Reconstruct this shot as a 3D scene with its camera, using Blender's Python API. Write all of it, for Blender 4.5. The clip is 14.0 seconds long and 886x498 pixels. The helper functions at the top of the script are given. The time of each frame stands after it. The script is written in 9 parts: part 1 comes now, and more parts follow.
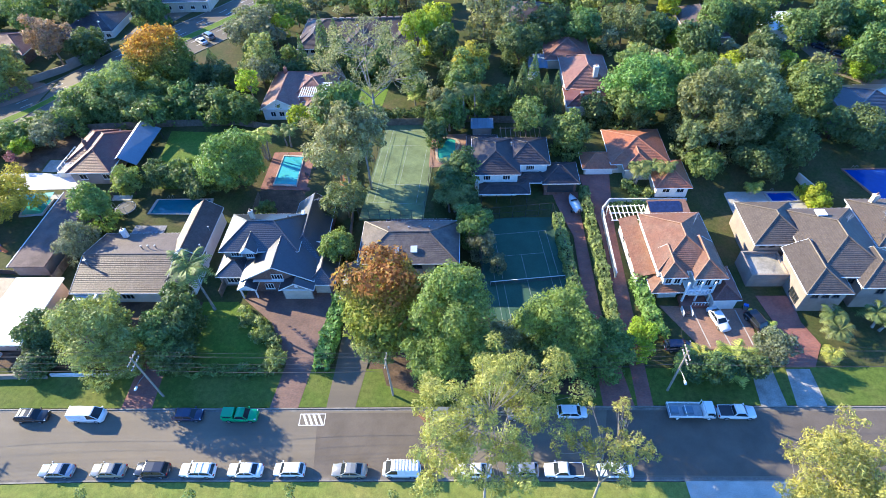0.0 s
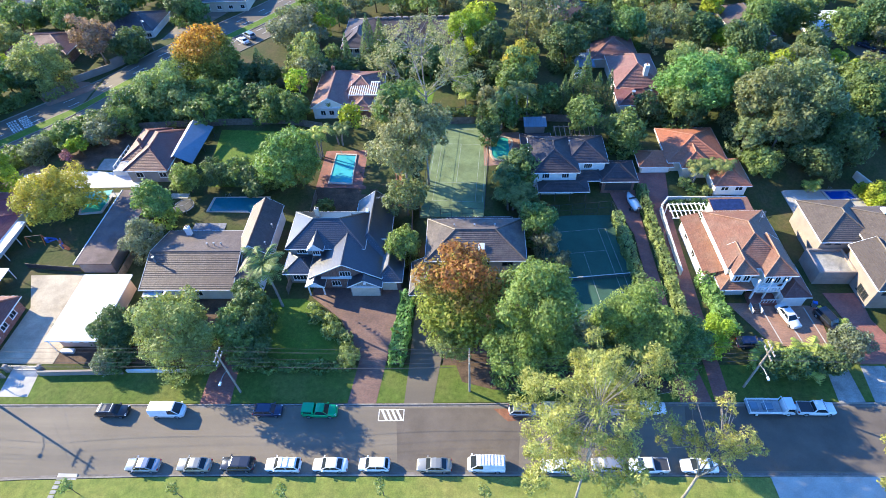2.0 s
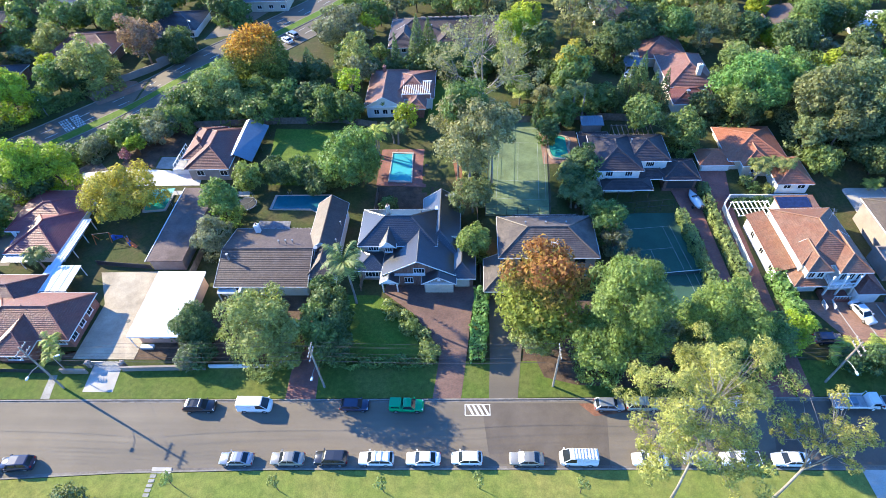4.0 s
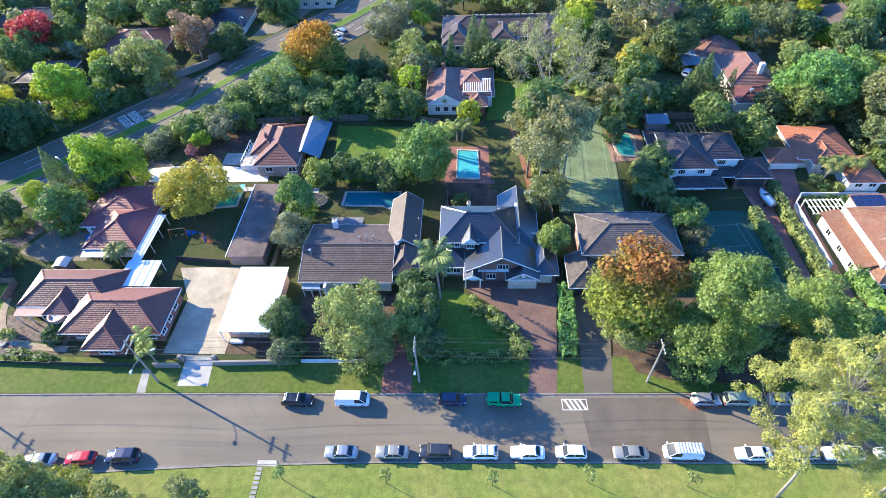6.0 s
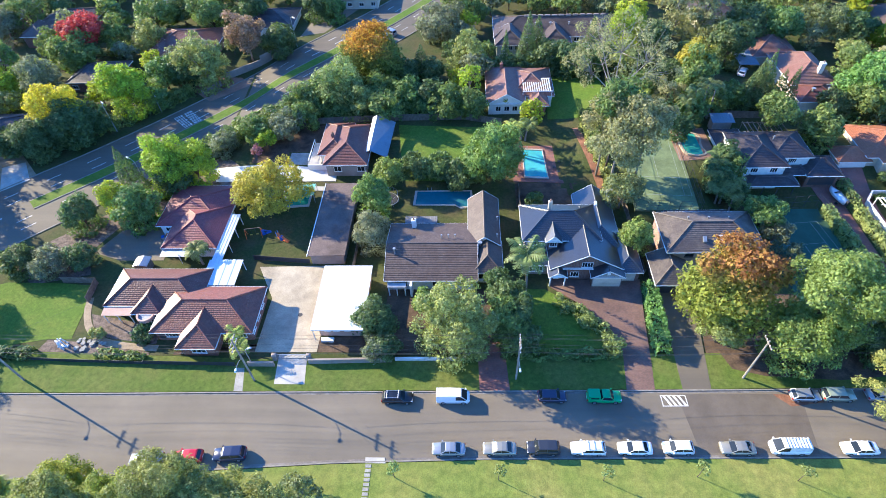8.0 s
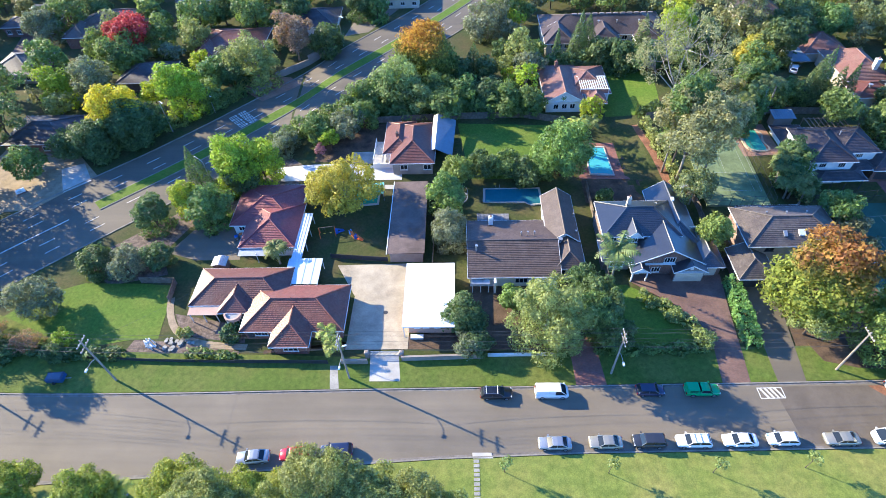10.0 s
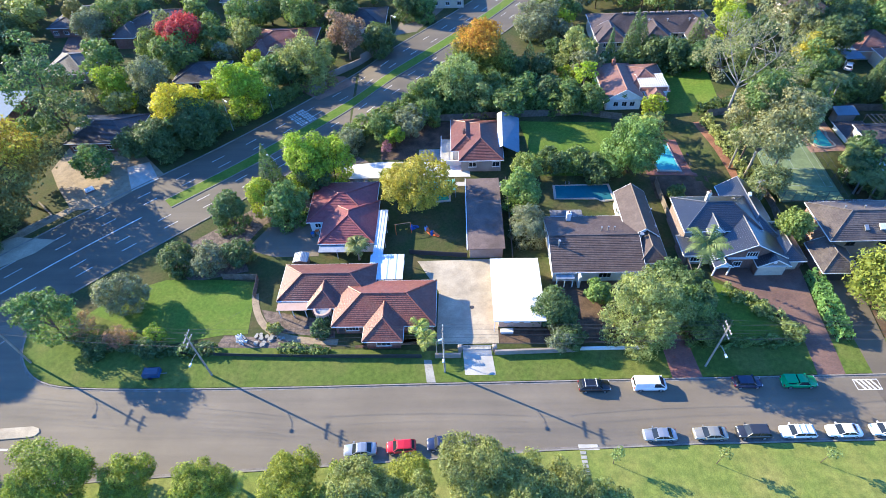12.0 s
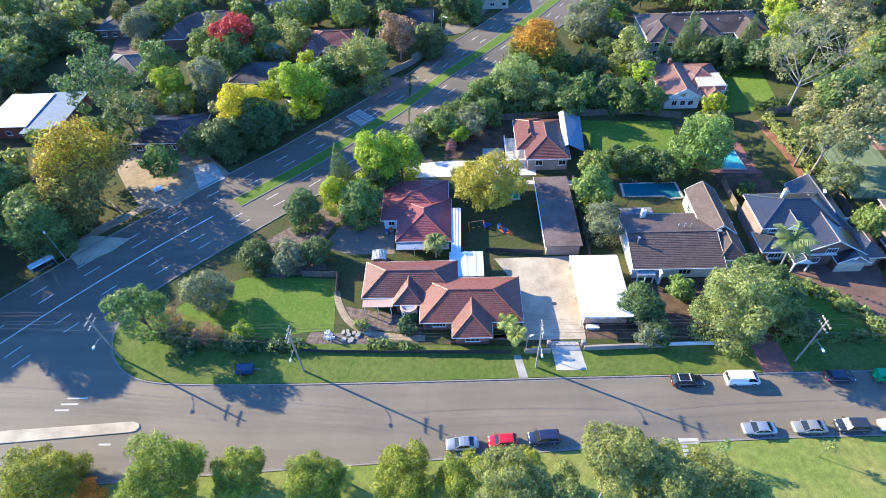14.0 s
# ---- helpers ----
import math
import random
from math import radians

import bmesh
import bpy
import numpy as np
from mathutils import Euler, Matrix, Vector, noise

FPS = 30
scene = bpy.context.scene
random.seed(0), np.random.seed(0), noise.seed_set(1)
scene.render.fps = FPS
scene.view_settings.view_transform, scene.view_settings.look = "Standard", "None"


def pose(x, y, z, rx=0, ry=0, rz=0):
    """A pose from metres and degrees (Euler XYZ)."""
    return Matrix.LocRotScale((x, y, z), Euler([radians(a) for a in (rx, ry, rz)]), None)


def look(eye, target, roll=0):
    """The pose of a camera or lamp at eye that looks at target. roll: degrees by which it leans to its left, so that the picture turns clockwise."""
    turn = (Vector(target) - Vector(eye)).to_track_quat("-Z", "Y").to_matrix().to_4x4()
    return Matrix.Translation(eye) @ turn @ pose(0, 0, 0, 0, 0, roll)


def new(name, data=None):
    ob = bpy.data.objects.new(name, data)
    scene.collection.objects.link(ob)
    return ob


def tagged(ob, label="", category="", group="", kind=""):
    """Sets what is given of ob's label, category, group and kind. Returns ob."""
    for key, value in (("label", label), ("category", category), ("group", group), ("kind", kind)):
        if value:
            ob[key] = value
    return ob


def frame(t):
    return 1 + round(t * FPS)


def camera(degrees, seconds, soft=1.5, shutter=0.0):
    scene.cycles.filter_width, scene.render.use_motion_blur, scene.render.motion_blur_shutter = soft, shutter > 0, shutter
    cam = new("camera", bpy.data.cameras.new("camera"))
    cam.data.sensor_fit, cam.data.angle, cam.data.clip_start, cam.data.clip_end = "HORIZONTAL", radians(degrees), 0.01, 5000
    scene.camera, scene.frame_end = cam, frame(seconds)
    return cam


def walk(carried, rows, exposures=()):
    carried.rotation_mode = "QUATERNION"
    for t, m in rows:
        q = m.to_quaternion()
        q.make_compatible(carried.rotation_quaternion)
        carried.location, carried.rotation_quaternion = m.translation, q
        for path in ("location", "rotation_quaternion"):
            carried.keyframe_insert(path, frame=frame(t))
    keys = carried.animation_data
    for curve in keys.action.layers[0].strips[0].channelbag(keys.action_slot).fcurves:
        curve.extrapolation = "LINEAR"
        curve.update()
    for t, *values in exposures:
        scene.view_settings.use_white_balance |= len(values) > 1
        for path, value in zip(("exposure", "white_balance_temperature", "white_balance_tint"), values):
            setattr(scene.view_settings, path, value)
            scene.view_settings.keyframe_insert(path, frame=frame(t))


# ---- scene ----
cam = camera(78.6, 14.0, 0.75)
PATH = [
    (0, (0.834, 2.027, 72.054), (0.736, 3.387, 70.592), -3.3),
    (0.5, (-1.753, 1.877, 72.199), (-1.85, 3.236, 70.734), -3.3),
    (1, (-4.49, 1.732, 72.328), (-4.59, 3.091, 70.864), -3.4),
    (1.5, (-7.081, 1.419, 72.568), (-7.184, 2.778, 71.103), -3.4),
    (2, (-9.999, 0.989, 72.602), (-10.105, 2.349, 71.14), -3.5),
    (2.5, (-12.855, 0.64, 72.701), (-12.961, 2.003, 71.241), -3.5),
    (3, (-15.983, 0.306, 72.861), (-16.089, 1.669, 71.401), -3.5),
    (5.5, (-32.962, -1.38, 74.036), (-33.063, -0.022, 72.571), -3.2),
    (6, (-36.855, -1.603, 74.189), (-36.955, -0.246, 72.723), -3.1),
    (6.5, (-40.43, -1.848, 74.334), (-40.529, -0.491, 72.868), -3.1),
    (7, (-44.343, -2.093, 74.521), (-44.442, -0.736, 73.056), -3.1),
    (7.5, (-48.11, -2.382, 74.712), (-48.202, -1.024, 73.247), -3.0),
    (8, (-52.061, -2.727, 74.836), (-52.149, -1.368, 73.372), -2.9),
    (10.5, (-71.286, -4.087, 75.343), (-71.351, -2.726, 73.879), -2.8),
    (11, (-75.07, -4.443, 75.39), (-75.137, -3.08, 73.927), -2.9),
    (11.5, (-78.802, -4.75, 75.449), (-78.865, -3.387, 73.987), -2.8),
    (12, (-82.589, -5.264, 75.467), (-82.65, -3.898, 74.008), -2.8),
    (12.5, (-86.09, -5.513, 75.603), (-86.15, -4.146, 74.144), -2.7),
    (13, (-89.731, -5.843, 75.715), (-89.793, -4.475, 74.257), -2.8),
    (13.5, (-93.23, -6.17, 75.847), (-93.291, -4.8, 74.391), -2.8),
    (14, (-96.848, -6.616, 75.971), (-96.912, -5.244, 74.517), -3.0),
]
walk(cam, [(t, look(eye, target, roll)) for t, eye, target, roll in PATH], [(0, 1.94, 5650, 11), (14, 1.94, 5650, 11)])


# ---------------------------------------------------------------- light
SUN_AZ = math.atan2(11.3, -24.0)      # direction towards the sun, in the plan
SUN_EL = radians(24.0)
world = bpy.data.worlds.new("world")
scene.world = world
world.use_nodes = True
wn = world.node_tree.nodes
sky = wn.new("ShaderNodeTexSky")
sky.sky_type = "NISHITA"
sky.sun_disc = False
sky.sun_elevation = SUN_EL
sky.ozone_density = 10.0
sky.dust_density = 0.0
sky.sun_rotation = radians(90) - SUN_AZ
world.node_tree.links.new(sky.outputs[0], wn["Background"].inputs[0])
wn["Background"].inputs[1].default_value = 0.15
sun = new("sun", bpy.data.lights.new("sun", "SUN"))
sun.data.energy = 4.1
sun.data.angle = radians(0.53)
sun.data.color = (1.0, 0.82, 0.50)
sun.matrix_world = look((0, 0, 0), (-math.cos(SUN_AZ) * math.cos(SUN_EL), -math.sin(SUN_AZ) * math.cos(SUN_EL), -math.sin(SUN_EL)))


# ---------------------------------------------------------------- ground shape
def smooth(v):
    v = min(1.0, max(0.0, v))
    return v * v * (3 - 2 * v)


# level ground round pools and courts: x, x, y, y, height
TERRACES = ((-43, -32, 84, 99, 0.3), (-64, -50, 77, 84, 0.35), (-8, 0.5, 89, 101, 2.9), (50, 64, 75.5, 84, 0.6), (74, 86, 79, 90, 0.9), (-100, -82, 77, 86, 0.7), (-19, -6, 75, 107, 2.6))


def ground_z(x, y):
    """The land lies level at the street and rises a little behind the gardens, most towards +x."""
    w = smooth((x + 32) / 20)
    z = 3.2 * smooth((y - 76) / 18) * w + 1.4 * smooth((y - 80) / 14) * smooth((x + 112) / 14) * (1 - w)
    for x0, x1, y0, y1, level in TERRACES:
        d = math.hypot(max(x0 - x, 0, x - x1), max(y0 - y, 0, y - y1))
        if d < 4:
            z = z + (level - z) * (1 - smooth(d / 4))
    return z


# ---------------------------------------------------------------- materials
def nodes_of(name):
    m = bpy.data.materials.new(name)
    m.use_nodes = True
    return m, m.node_tree.nodes, m.node_tree.links, m.node_tree.nodes["Principled BSDF"]


def noise_node(n, l, scale, detail=6, source="Object", stretch=None, rough=0.6):
    tc = n.new("ShaderNodeTexCoord")
    tx = n.new("ShaderNodeTexNoise")
    tx.inputs["Scale"].default_value = scale
    tx.inputs["Detail"].default_value = detail
    tx.inputs["Roughness"].default_value = rough
    if stretch:
        mp = n.new("ShaderNodeMapping")
        mp.inputs["Scale"].default_value = stretch
        l.new(tc.outputs[source], mp.inputs[0])
        l.new(mp.outputs[0], tx.inputs["Vector"])
    else:
        l.new(tc.outputs[source], tx.inputs["Vector"])
    return tx


def ramp(n, l, source, stops):
    r = n.new("ShaderNodeValToRGB")
    e = r.color_ramp.elements
    while len(e) < len(stops):
        e.new(0.5)
    for el, (p, c) in zip(e, stops):
        el.position, el.color = p, (*c, 1)
    l.new(source, r.inputs[0])
    return r


def mix_node(n, l, a, b, fac, mode="MIX"):
    m = n.new("ShaderNodeMix")
    m.data_type, m.blend_type = "RGBA", mode
    for sock, v in ((m.inputs[0], fac), (m.inputs[6], a), (m.inputs[7], b)):
        if hasattr(v, "is_linked"):
            l.new(v, sock)
        elif isinstance(v, (int, float)):
            sock.default_value = v
        else:
            sock.default_value = (*v, 1)
    return m.outputs[2]


def shade(c, k):
    return tuple(min(1.0, v * k) for v in c)


def surface(name, colour, rough=0.8, metal=0.0, vary=0.25, scale=0.6, grain=9.0, bump=0.15, tint=None, per_object=0.0, source="Object", spec=0.35):
    """A plain material with stains at one scale, grain at another and a fine relief."""
    m, n, l, b = nodes_of(name)
    big = noise_node(n, l, scale, 5, source)
    small = noise_node(n, l, grain, 4, source)
    other = tint or shade(colour, 1 - vary)
    c = mix_node(n, l, shade(colour, 1 + vary * 0.4), other, ramp(n, l, big.outputs[0], [(0.35, (0, 0, 0)), (0.68, (1, 1, 1))]).outputs[0])
    c = mix_node(n, l, c, ramp(n, l, small.outputs[0], [(0.3, (1 - vary, ) * 3), (0.7, (1 + vary * 0.3, ) * 3)]).outputs[0], 0.8, "MULTIPLY")
    if per_object:
        oi = n.new("ShaderNodeObjectInfo")
        c = mix_node(n, l, c, ramp(n, l, oi.outputs["Random"], [(0, (1 - per_object, ) * 3), (1, (1 + per_object * 0.5, ) * 3)]).outputs[0], 1.0, "MULTIPLY")
    l.new(c, b.inputs["Base Color"])
    b.inputs["Roughness"].default_value = rough
    b.inputs["Metallic"].default_value = metal
    b.inputs["Specular IOR Level"].default_value = spec
    if bump:
        bp = n.new("ShaderNodeBump")
        bp.inputs["Strength"].default_value = bump
        bp.inputs["Distance"].default_value = 0.05
        l.new(small.outputs[0], bp.inputs["Height"])
        l.new(bp.outputs[0], b.inputs["Normal"])
    return m


def grass_material(name, green, dry, scale=0.12):
    m, n, l, b = nodes_of(name)
    big = noise_node(n, l, scale, 6)
    mid = noise_node(n, l, scale * 9, 5)
    fine = noise_node(n, l, 6.0, 4)
    c = mix_node(n, l, green, dry, ramp(n, l, big.outputs[0], [(0.42, (0, 0, 0)), (0.72, (1, 1, 1))]).outputs[0])
    c = mix_node(n, l, c, ramp(n, l, mid.outputs[0], [(0.3, (0.62, 0.66, 0.6)), (0.7, (1.15, 1.12, 1.0))]).outputs[0], 0.9, "MULTIPLY")
    c = mix_node(n, l, c, ramp(n, l, fine.outputs[0], [(0.25, (0.55, 0.55, 0.5)), (0.75, (1.25, 1.25, 1.2))]).outputs[0], 0.7, "MULTIPLY")
    l.new(c, b.inputs["Base Color"])
    b.inputs["Roughness"].default_value = 0.9
    b.inputs["Specular IOR Level"].default_value = 0.15
    bp = n.new("ShaderNodeBump")
    bp.inputs["Strength"].default_value = 0.6
    bp.inputs["Distance"].default_value = 0.08
    l.new(fine.outputs[0], bp.inputs["Height"])
    l.new(bp.outputs[0], b.inputs["Normal"])
    return m


def leaf_material(name, dark, mid, bright, hue_shift=0.10, through_light=0.40):
    dark, mid, bright = ((c[0] * 1.22, c[1] * 1.05, c[2] * 1.16) for c in (dark, mid, bright))
    dark, bright = (tuple(0.68 * e + 0.32 * m for e, m in zip(end, mid)) for end in (dark, bright))
    """Leaves: every clump has its own tone, every plant its own cast; some light comes through."""
    m, n, l, b = nodes_of(name)
    geo = n.new("ShaderNodeNewGeometry")
    c = ramp(n, l, geo.outputs["Random Per Island"], [(0.0, dark), (0.5, mid), (1.0, bright)]).outputs[0]
    patch = noise_node(n, l, 0.45, 3)
    c = mix_node(n, l, c, ramp(n, l, patch.outputs[0], [(0.35, (0.60, 0.65, 0.6)), (0.65, (1.28, 1.20, 1.04))]).outputs[0], 0.85, "MULTIPLY")
    oi = n.new("ShaderNodeObjectInfo")
    c = mix_node(n, l, c, ramp(n, l, oi.outputs["Random"], [(0, (1 - hue_shift, 1.0, 1.0)), (1, (1 + hue_shift, 1 - hue_shift * 0.3, 1 - hue_shift))]).outputs[0], 1.0, "MULTIPLY")
    l.new(c, b.inputs["Base Color"])
    b.inputs["Roughness"].default_value = 0.55
    b.inputs["Specular IOR Level"].default_value = 0.38
    tr = n.new("ShaderNodeBsdfTranslucent")
    l.new(mix_node(n, l, c, (1.08, 1.15, 0.7), 1.0, "MULTIPLY"), tr.inputs[0])
    mx = n.new("ShaderNodeMixShader")
    mx.inputs[0].default_value = through_light
    l.new(b.outputs[0], mx.inputs[1])
    l.new(tr.outputs[0], mx.inputs[2])
    l.new(mx.outputs[0], n["Material Output"].inputs[0])
    return m


def leaf_two_tone(name, low, high, split, spread, through_light=0.35):
    """An autumn crown: the top has turned, the lower boughs are still green (object z is height)."""
    m, n, l, b = nodes_of(name)
    geo = n.new("ShaderNodeNewGeometry")
    tc = n.new("ShaderNodeTexCoord")
    sep = n.new("ShaderNodeSeparateXYZ")
    l.new(tc.outputs["Object"], sep.inputs[0])
    nz = noise_node(n, l, 0.35, 3)
    ma = n.new("ShaderNodeMath")
    ma.operation = "MULTIPLY_ADD"
    ma.inputs[1].default_value = spread
    l.new(nz.outputs[0], ma.inputs[0])
    l.new(sep.outputs[2], ma.inputs[2])
    mr = n.new("ShaderNodeMapRange")
    mr.inputs[1].default_value = split + spread * 0.5 - spread * 0.35
    mr.inputs[2].default_value = split + spread * 0.5 + spread * 0.35
    l.new(ma.outputs[0], mr.inputs[0])
    lo = ramp(n, l, geo.outputs["Random Per Island"], [(0.0, shade(low, 0.6)), (1.0, shade(low, 1.4))]).outputs[0]
    hi = ramp(n, l, geo.outputs["Random Per Island"], [(0.0, shade(high, 0.55)), (0.6, high), (1.0, (high[0] * 1.25, high[1] * 1.7, high[2]))]).outputs[0]
    c = mix_node(n, l, lo, hi, mr.outputs[0])
    l.new(c, b.inputs["Base Color"])
    b.inputs["Roughness"].default_value = 0.6
    b.inputs["Specular IOR Level"].default_value = 0.2
    tr = n.new("ShaderNodeBsdfTranslucent")
    l.new(c, tr.inputs[0])
    mx = n.new("ShaderNodeMixShader")
    mx.inputs[0].default_value = through_light
    l.new(b.outputs[0], mx.inputs[1])
    l.new(tr.outputs[0], mx.inputs[2])
    l.new(mx.outputs[0], n["Material Output"].inputs[0])
    return m


def tile_material(name, colour, lichen, amount=0.5, rough=0.55, glaze=0.0):
    """Weathered roof tiles: single tiles differ, lichen and dirt lie in patches, runs go down the slope."""
    m, n, l, b = nodes_of(name)
    tc = n.new("ShaderNodeTexCoord")
    vor = n.new("ShaderNodeTexVoronoi")
    vor.inputs["Scale"].default_value = 3.1
    l.new(tc.outputs["Object"], vor.inputs["Vector"])
    big = noise_node(n, l, 0.5, 6)
    small = noise_node(n, l, 7.0, 4)
    geo = n.new("ShaderNodeNewGeometry")
    c = mix_node(n, l, colour, lichen, ramp(n, l, big.outputs[0], [(0.42, (0, 0, 0)), (0.75, (amount, ) * 3)]).outputs[0])
    c = mix_node(n, l, c, ramp(n, l, vor.outputs["Color"], [(0.0, (0.72, ) * 3), (1.0, (1.2, ) * 3)]).outputs[0], 0.8, "MULTIPLY")
    c = mix_node(n, l, c, ramp(n, l, geo.outputs["Random Per Island"], [(0.0, (0.85, ) * 3), (1.0, (1.12, ) * 3)]).outputs[0], 0.9, "MULTIPLY")
    c = mix_node(n, l, c, ramp(n, l, small.outputs[0], [(0.3, (0.75, ) * 3), (0.7, (1.15, ) * 3)]).outputs[0], 0.8, "MULTIPLY")
    l.new(c, b.inputs["Base Color"])
    b.inputs["Roughness"].default_value = rough
    b.inputs["Specular IOR Level"].default_value = 0.5 + 0.5 * glaze
    b.inputs["Coat Weight"].default_value = glaze
    b.inputs["Coat Roughness"].default_value = rough
    bp = n.new("ShaderNodeBump")
    bp.inputs["Strength"].default_value = 0.5 - 0.3 * glaze
    bp.inputs["Distance"].default_value = 0.06
    l.new(vor.outputs["Distance"], bp.inputs["Height"])
    l.new(bp.outputs[0], b.inputs["Normal"])
    return m


def asphalt_material(name="asphalt", k=1.0):
    m, n, l, b = nodes_of(name)
    big = noise_node(n, l, 0.06, 4)
    runs = noise_node(n, l, 0.5, 5, stretch=(0.05, 1.0, 1.0))
    fine = noise_node(n, l, 14.0, 3)
    c = mix_node(n, l, shade((0.150, 0.124, 0.091), k), shade((0.184, 0.152, 0.111), k), ramp(n, l, big.outputs[0], [(0.4, (0, 0, 0)), (0.62, (1, 1, 1))]).outputs[0])
    c = mix_node(n, l, c, ramp(n, l, runs.outputs[0], [(0.35, (0.86, 0.86, 0.87)), (0.65, (1.08, 1.07, 1.05))]).outputs[0], 0.9, "MULTIPLY")
    c = mix_node(n, l, c, ramp(n, l, fine.outputs[0], [(0.3, (0.8, ) * 3), (0.7, (1.15, ) * 3)]).outputs[0], 0.7, "MULTIPLY")
    l.new(c, b.inputs["Base Color"])
    b.inputs["Roughness"].default_value = 0.85
    return m


def paver_material(name, colour, joint):
    m, n, l, b = nodes_of(name)
    tc = n.new("ShaderNodeTexCoord")
    br = n.new("ShaderNodeTexBrick")
    br.inputs["Scale"].default_value = 1.0
    br.inputs["Brick Width"].default_value = 0.24
    br.inputs["Row Height"].default_value = 0.12
    br.inputs["Mortar Size"].default_value = 0.008
    br.inputs["Color1"].default_value = (*colour, 1)
    br.inputs["Color2"].default_value = (*shade(colour, 0.72), 1)
    br.inputs["Mortar"].default_value = (*joint, 1)
    l.new(tc.outputs["Object"], br.inputs["Vector"])
    big = noise_node(n, l, 0.35, 5)
    c = mix_node(n, l, br.outputs[0], ramp(n, l, big.outputs[0], [(0.35, (0.68, 0.66, 0.68)), (0.7, (1.15, 1.12, 1.1))]).outputs[0], 0.9, "MULTIPLY")
    l.new(c, b.inputs["Base Color"])
    b.inputs["Roughness"].default_value = 0.8
    return m


def glass_dark():
    m, n, l, b = nodes_of("window_glass")
    b.inputs["Base Color"].default_value = (0.02, 0.025, 0.03, 1)
    b.inputs["Roughness"].default_value = 0.06
    b.inputs["Specular IOR Level"].default_value = 0.4
    return m


def water_material(name, colour):
    m, n, l, b = nodes_of(name)
    nz = noise_node(n, l, 1.2, 3)
    c = mix_node(n, l, shade(colour, 0.85), shade(colour, 1.15), nz.outputs[0])
    l.new(c, b.inputs["Base Color"])
    b.inputs["Roughness"].default_value = 0.05
    b.inputs["IOR"].default_value = 1.33
    bp = n.new("ShaderNodeBump")
    bp.inputs["Strength"].default_value = 0.12
    bp.inputs["Distance"].default_value = 0.03
    l.new(nz.outputs[0], bp.inputs["Height"])
    l.new(bp.outputs[0], b.inputs["Normal"])
    return m


def car_paint(name, colour, metal=0.0):
    m, n, l, b = nodes_of(name)
    nz = noise_node(n, l, 2.0, 4)
    l.new(mix_node(n, l, shade(colour, 0.92), shade(colour, 1.05), nz.outputs[0]), b.inputs["Base Color"])
    b.inputs["Roughness"].default_value = 0.28
    b.inputs["Metallic"].default_value = metal
    b.inputs["Coat Weight"].default_value = 0.6
    b.inputs["Coat Roughness"].default_value = 0.06
    return m


GRASS = grass_material("grass", (0.066, 0.083, 0.029), (0.112, 0.089, 0.050), 0.2)
LAWN = grass_material("lawn", (0.112, 0.185, 0.030), (0.160, 0.200, 0.042), 0.2)
VERGE = grass_material("verge_grass", (0.108, 0.155, 0.032), (0.155, 0.165, 0.050), 0.15)
PARK = grass_material("park_grass", (0.190, 0.232, 0.056), (0.290, 0.262, 0.088), 0.10)
SOIL = surface("soil", (0.13, 0.085, 0.055), 0.95, vary=0.5, scale=0.5, grain=5, bump=0.6)
RED_SOIL = surface("red_soil", (0.26, 0.12, 0.07), 0.95, vary=0.4, scale=0.6, grain=5, bump=0.5)
MULCH = surface("mulch", (0.20, 0.15, 0.12), 0.95, vary=0.6, scale=1.2, grain=4, bump=0.6)
ASPHALT = asphalt_material()
ASPHALT_MAIN = asphalt_material("main_road_asphalt", 0.74)
ASPHALT_NEW = surface("asphalt_patch", (0.135, 0.110, 0.085), 0.85, vary=0.2, scale=0.3, grain=12)
CONCRETE = surface("concrete", (0.46, 0.43, 0.38), 0.85, vary=0.22, scale=0.35, grain=7)
SAND = surface("sandy_paving", (0.34, 0.26, 0.17), 0.9, vary=0.3, scale=0.6, grain=6)
COURT_LINE = surface("worn_court_line", (0.34, 0.38, 0.34), 0.8, vary=0.4, scale=1.5, grain=6, bump=0.0)
PALE_PAVING = surface("pale_paving", (0.66, 0.63, 0.57), 0.8, vary=0.15, scale=0.4, grain=7)
CONCRETE_OLD = surface("old_concrete", (0.36, 0.34, 0.30), 0.9, vary=0.35, scale=0.5, grain=6)
CONCRETE_WARM = surface("warm_concrete", (0.45, 0.38, 0.275), 0.85, vary=0.3, scale=0.3, grain=6)
GUTTER = surface("gutter_concrete", (0.21, 0.185, 0.16), 0.9, vary=0.35, scale=0.8, grain=6)
KERB = surface("kerb_concrete", (0.27, 0.24, 0.20), 0.85, vary=0.3, scale=0.9, grain=7)
PAVER_RED = paver_material("red_pavers", (0.31, 0.125, 0.095), (0.16, 0.12, 0.10))
PAVER_BROWN = paver_material("brown_pavers", (0.195, 0.112, 0.085), (0.12, 0.095, 0.08))
PAVER_ORANGE = paver_material("orange_pavers", (0.34, 0.19, 0.125), (0.25, 0.18, 0.14))
PAINT_WHITE = surface("road_paint", (0.72, 0.70, 0.66), 0.7, vary=0.3, scale=1.5, grain=9, bump=0.0)
COURT_GREEN = surface("court_green", (0.046, 0.108, 0.070), 0.85, vary=0.25, scale=0.2, grain=6)
COURT_GRASS = surface("court_sand_grass", (0.17, 0.22, 0.105), 0.95, vary=0.35, scale=0.25, grain=5)
BRICK_RED = paver_material("red_brick", (0.30, 0.12, 0.085), (0.34, 0.30, 0.27))
BRICK_BROWN = paver_material("brown_brick", (0.22, 0.12, 0.09), (0.30, 0.27, 0.24))
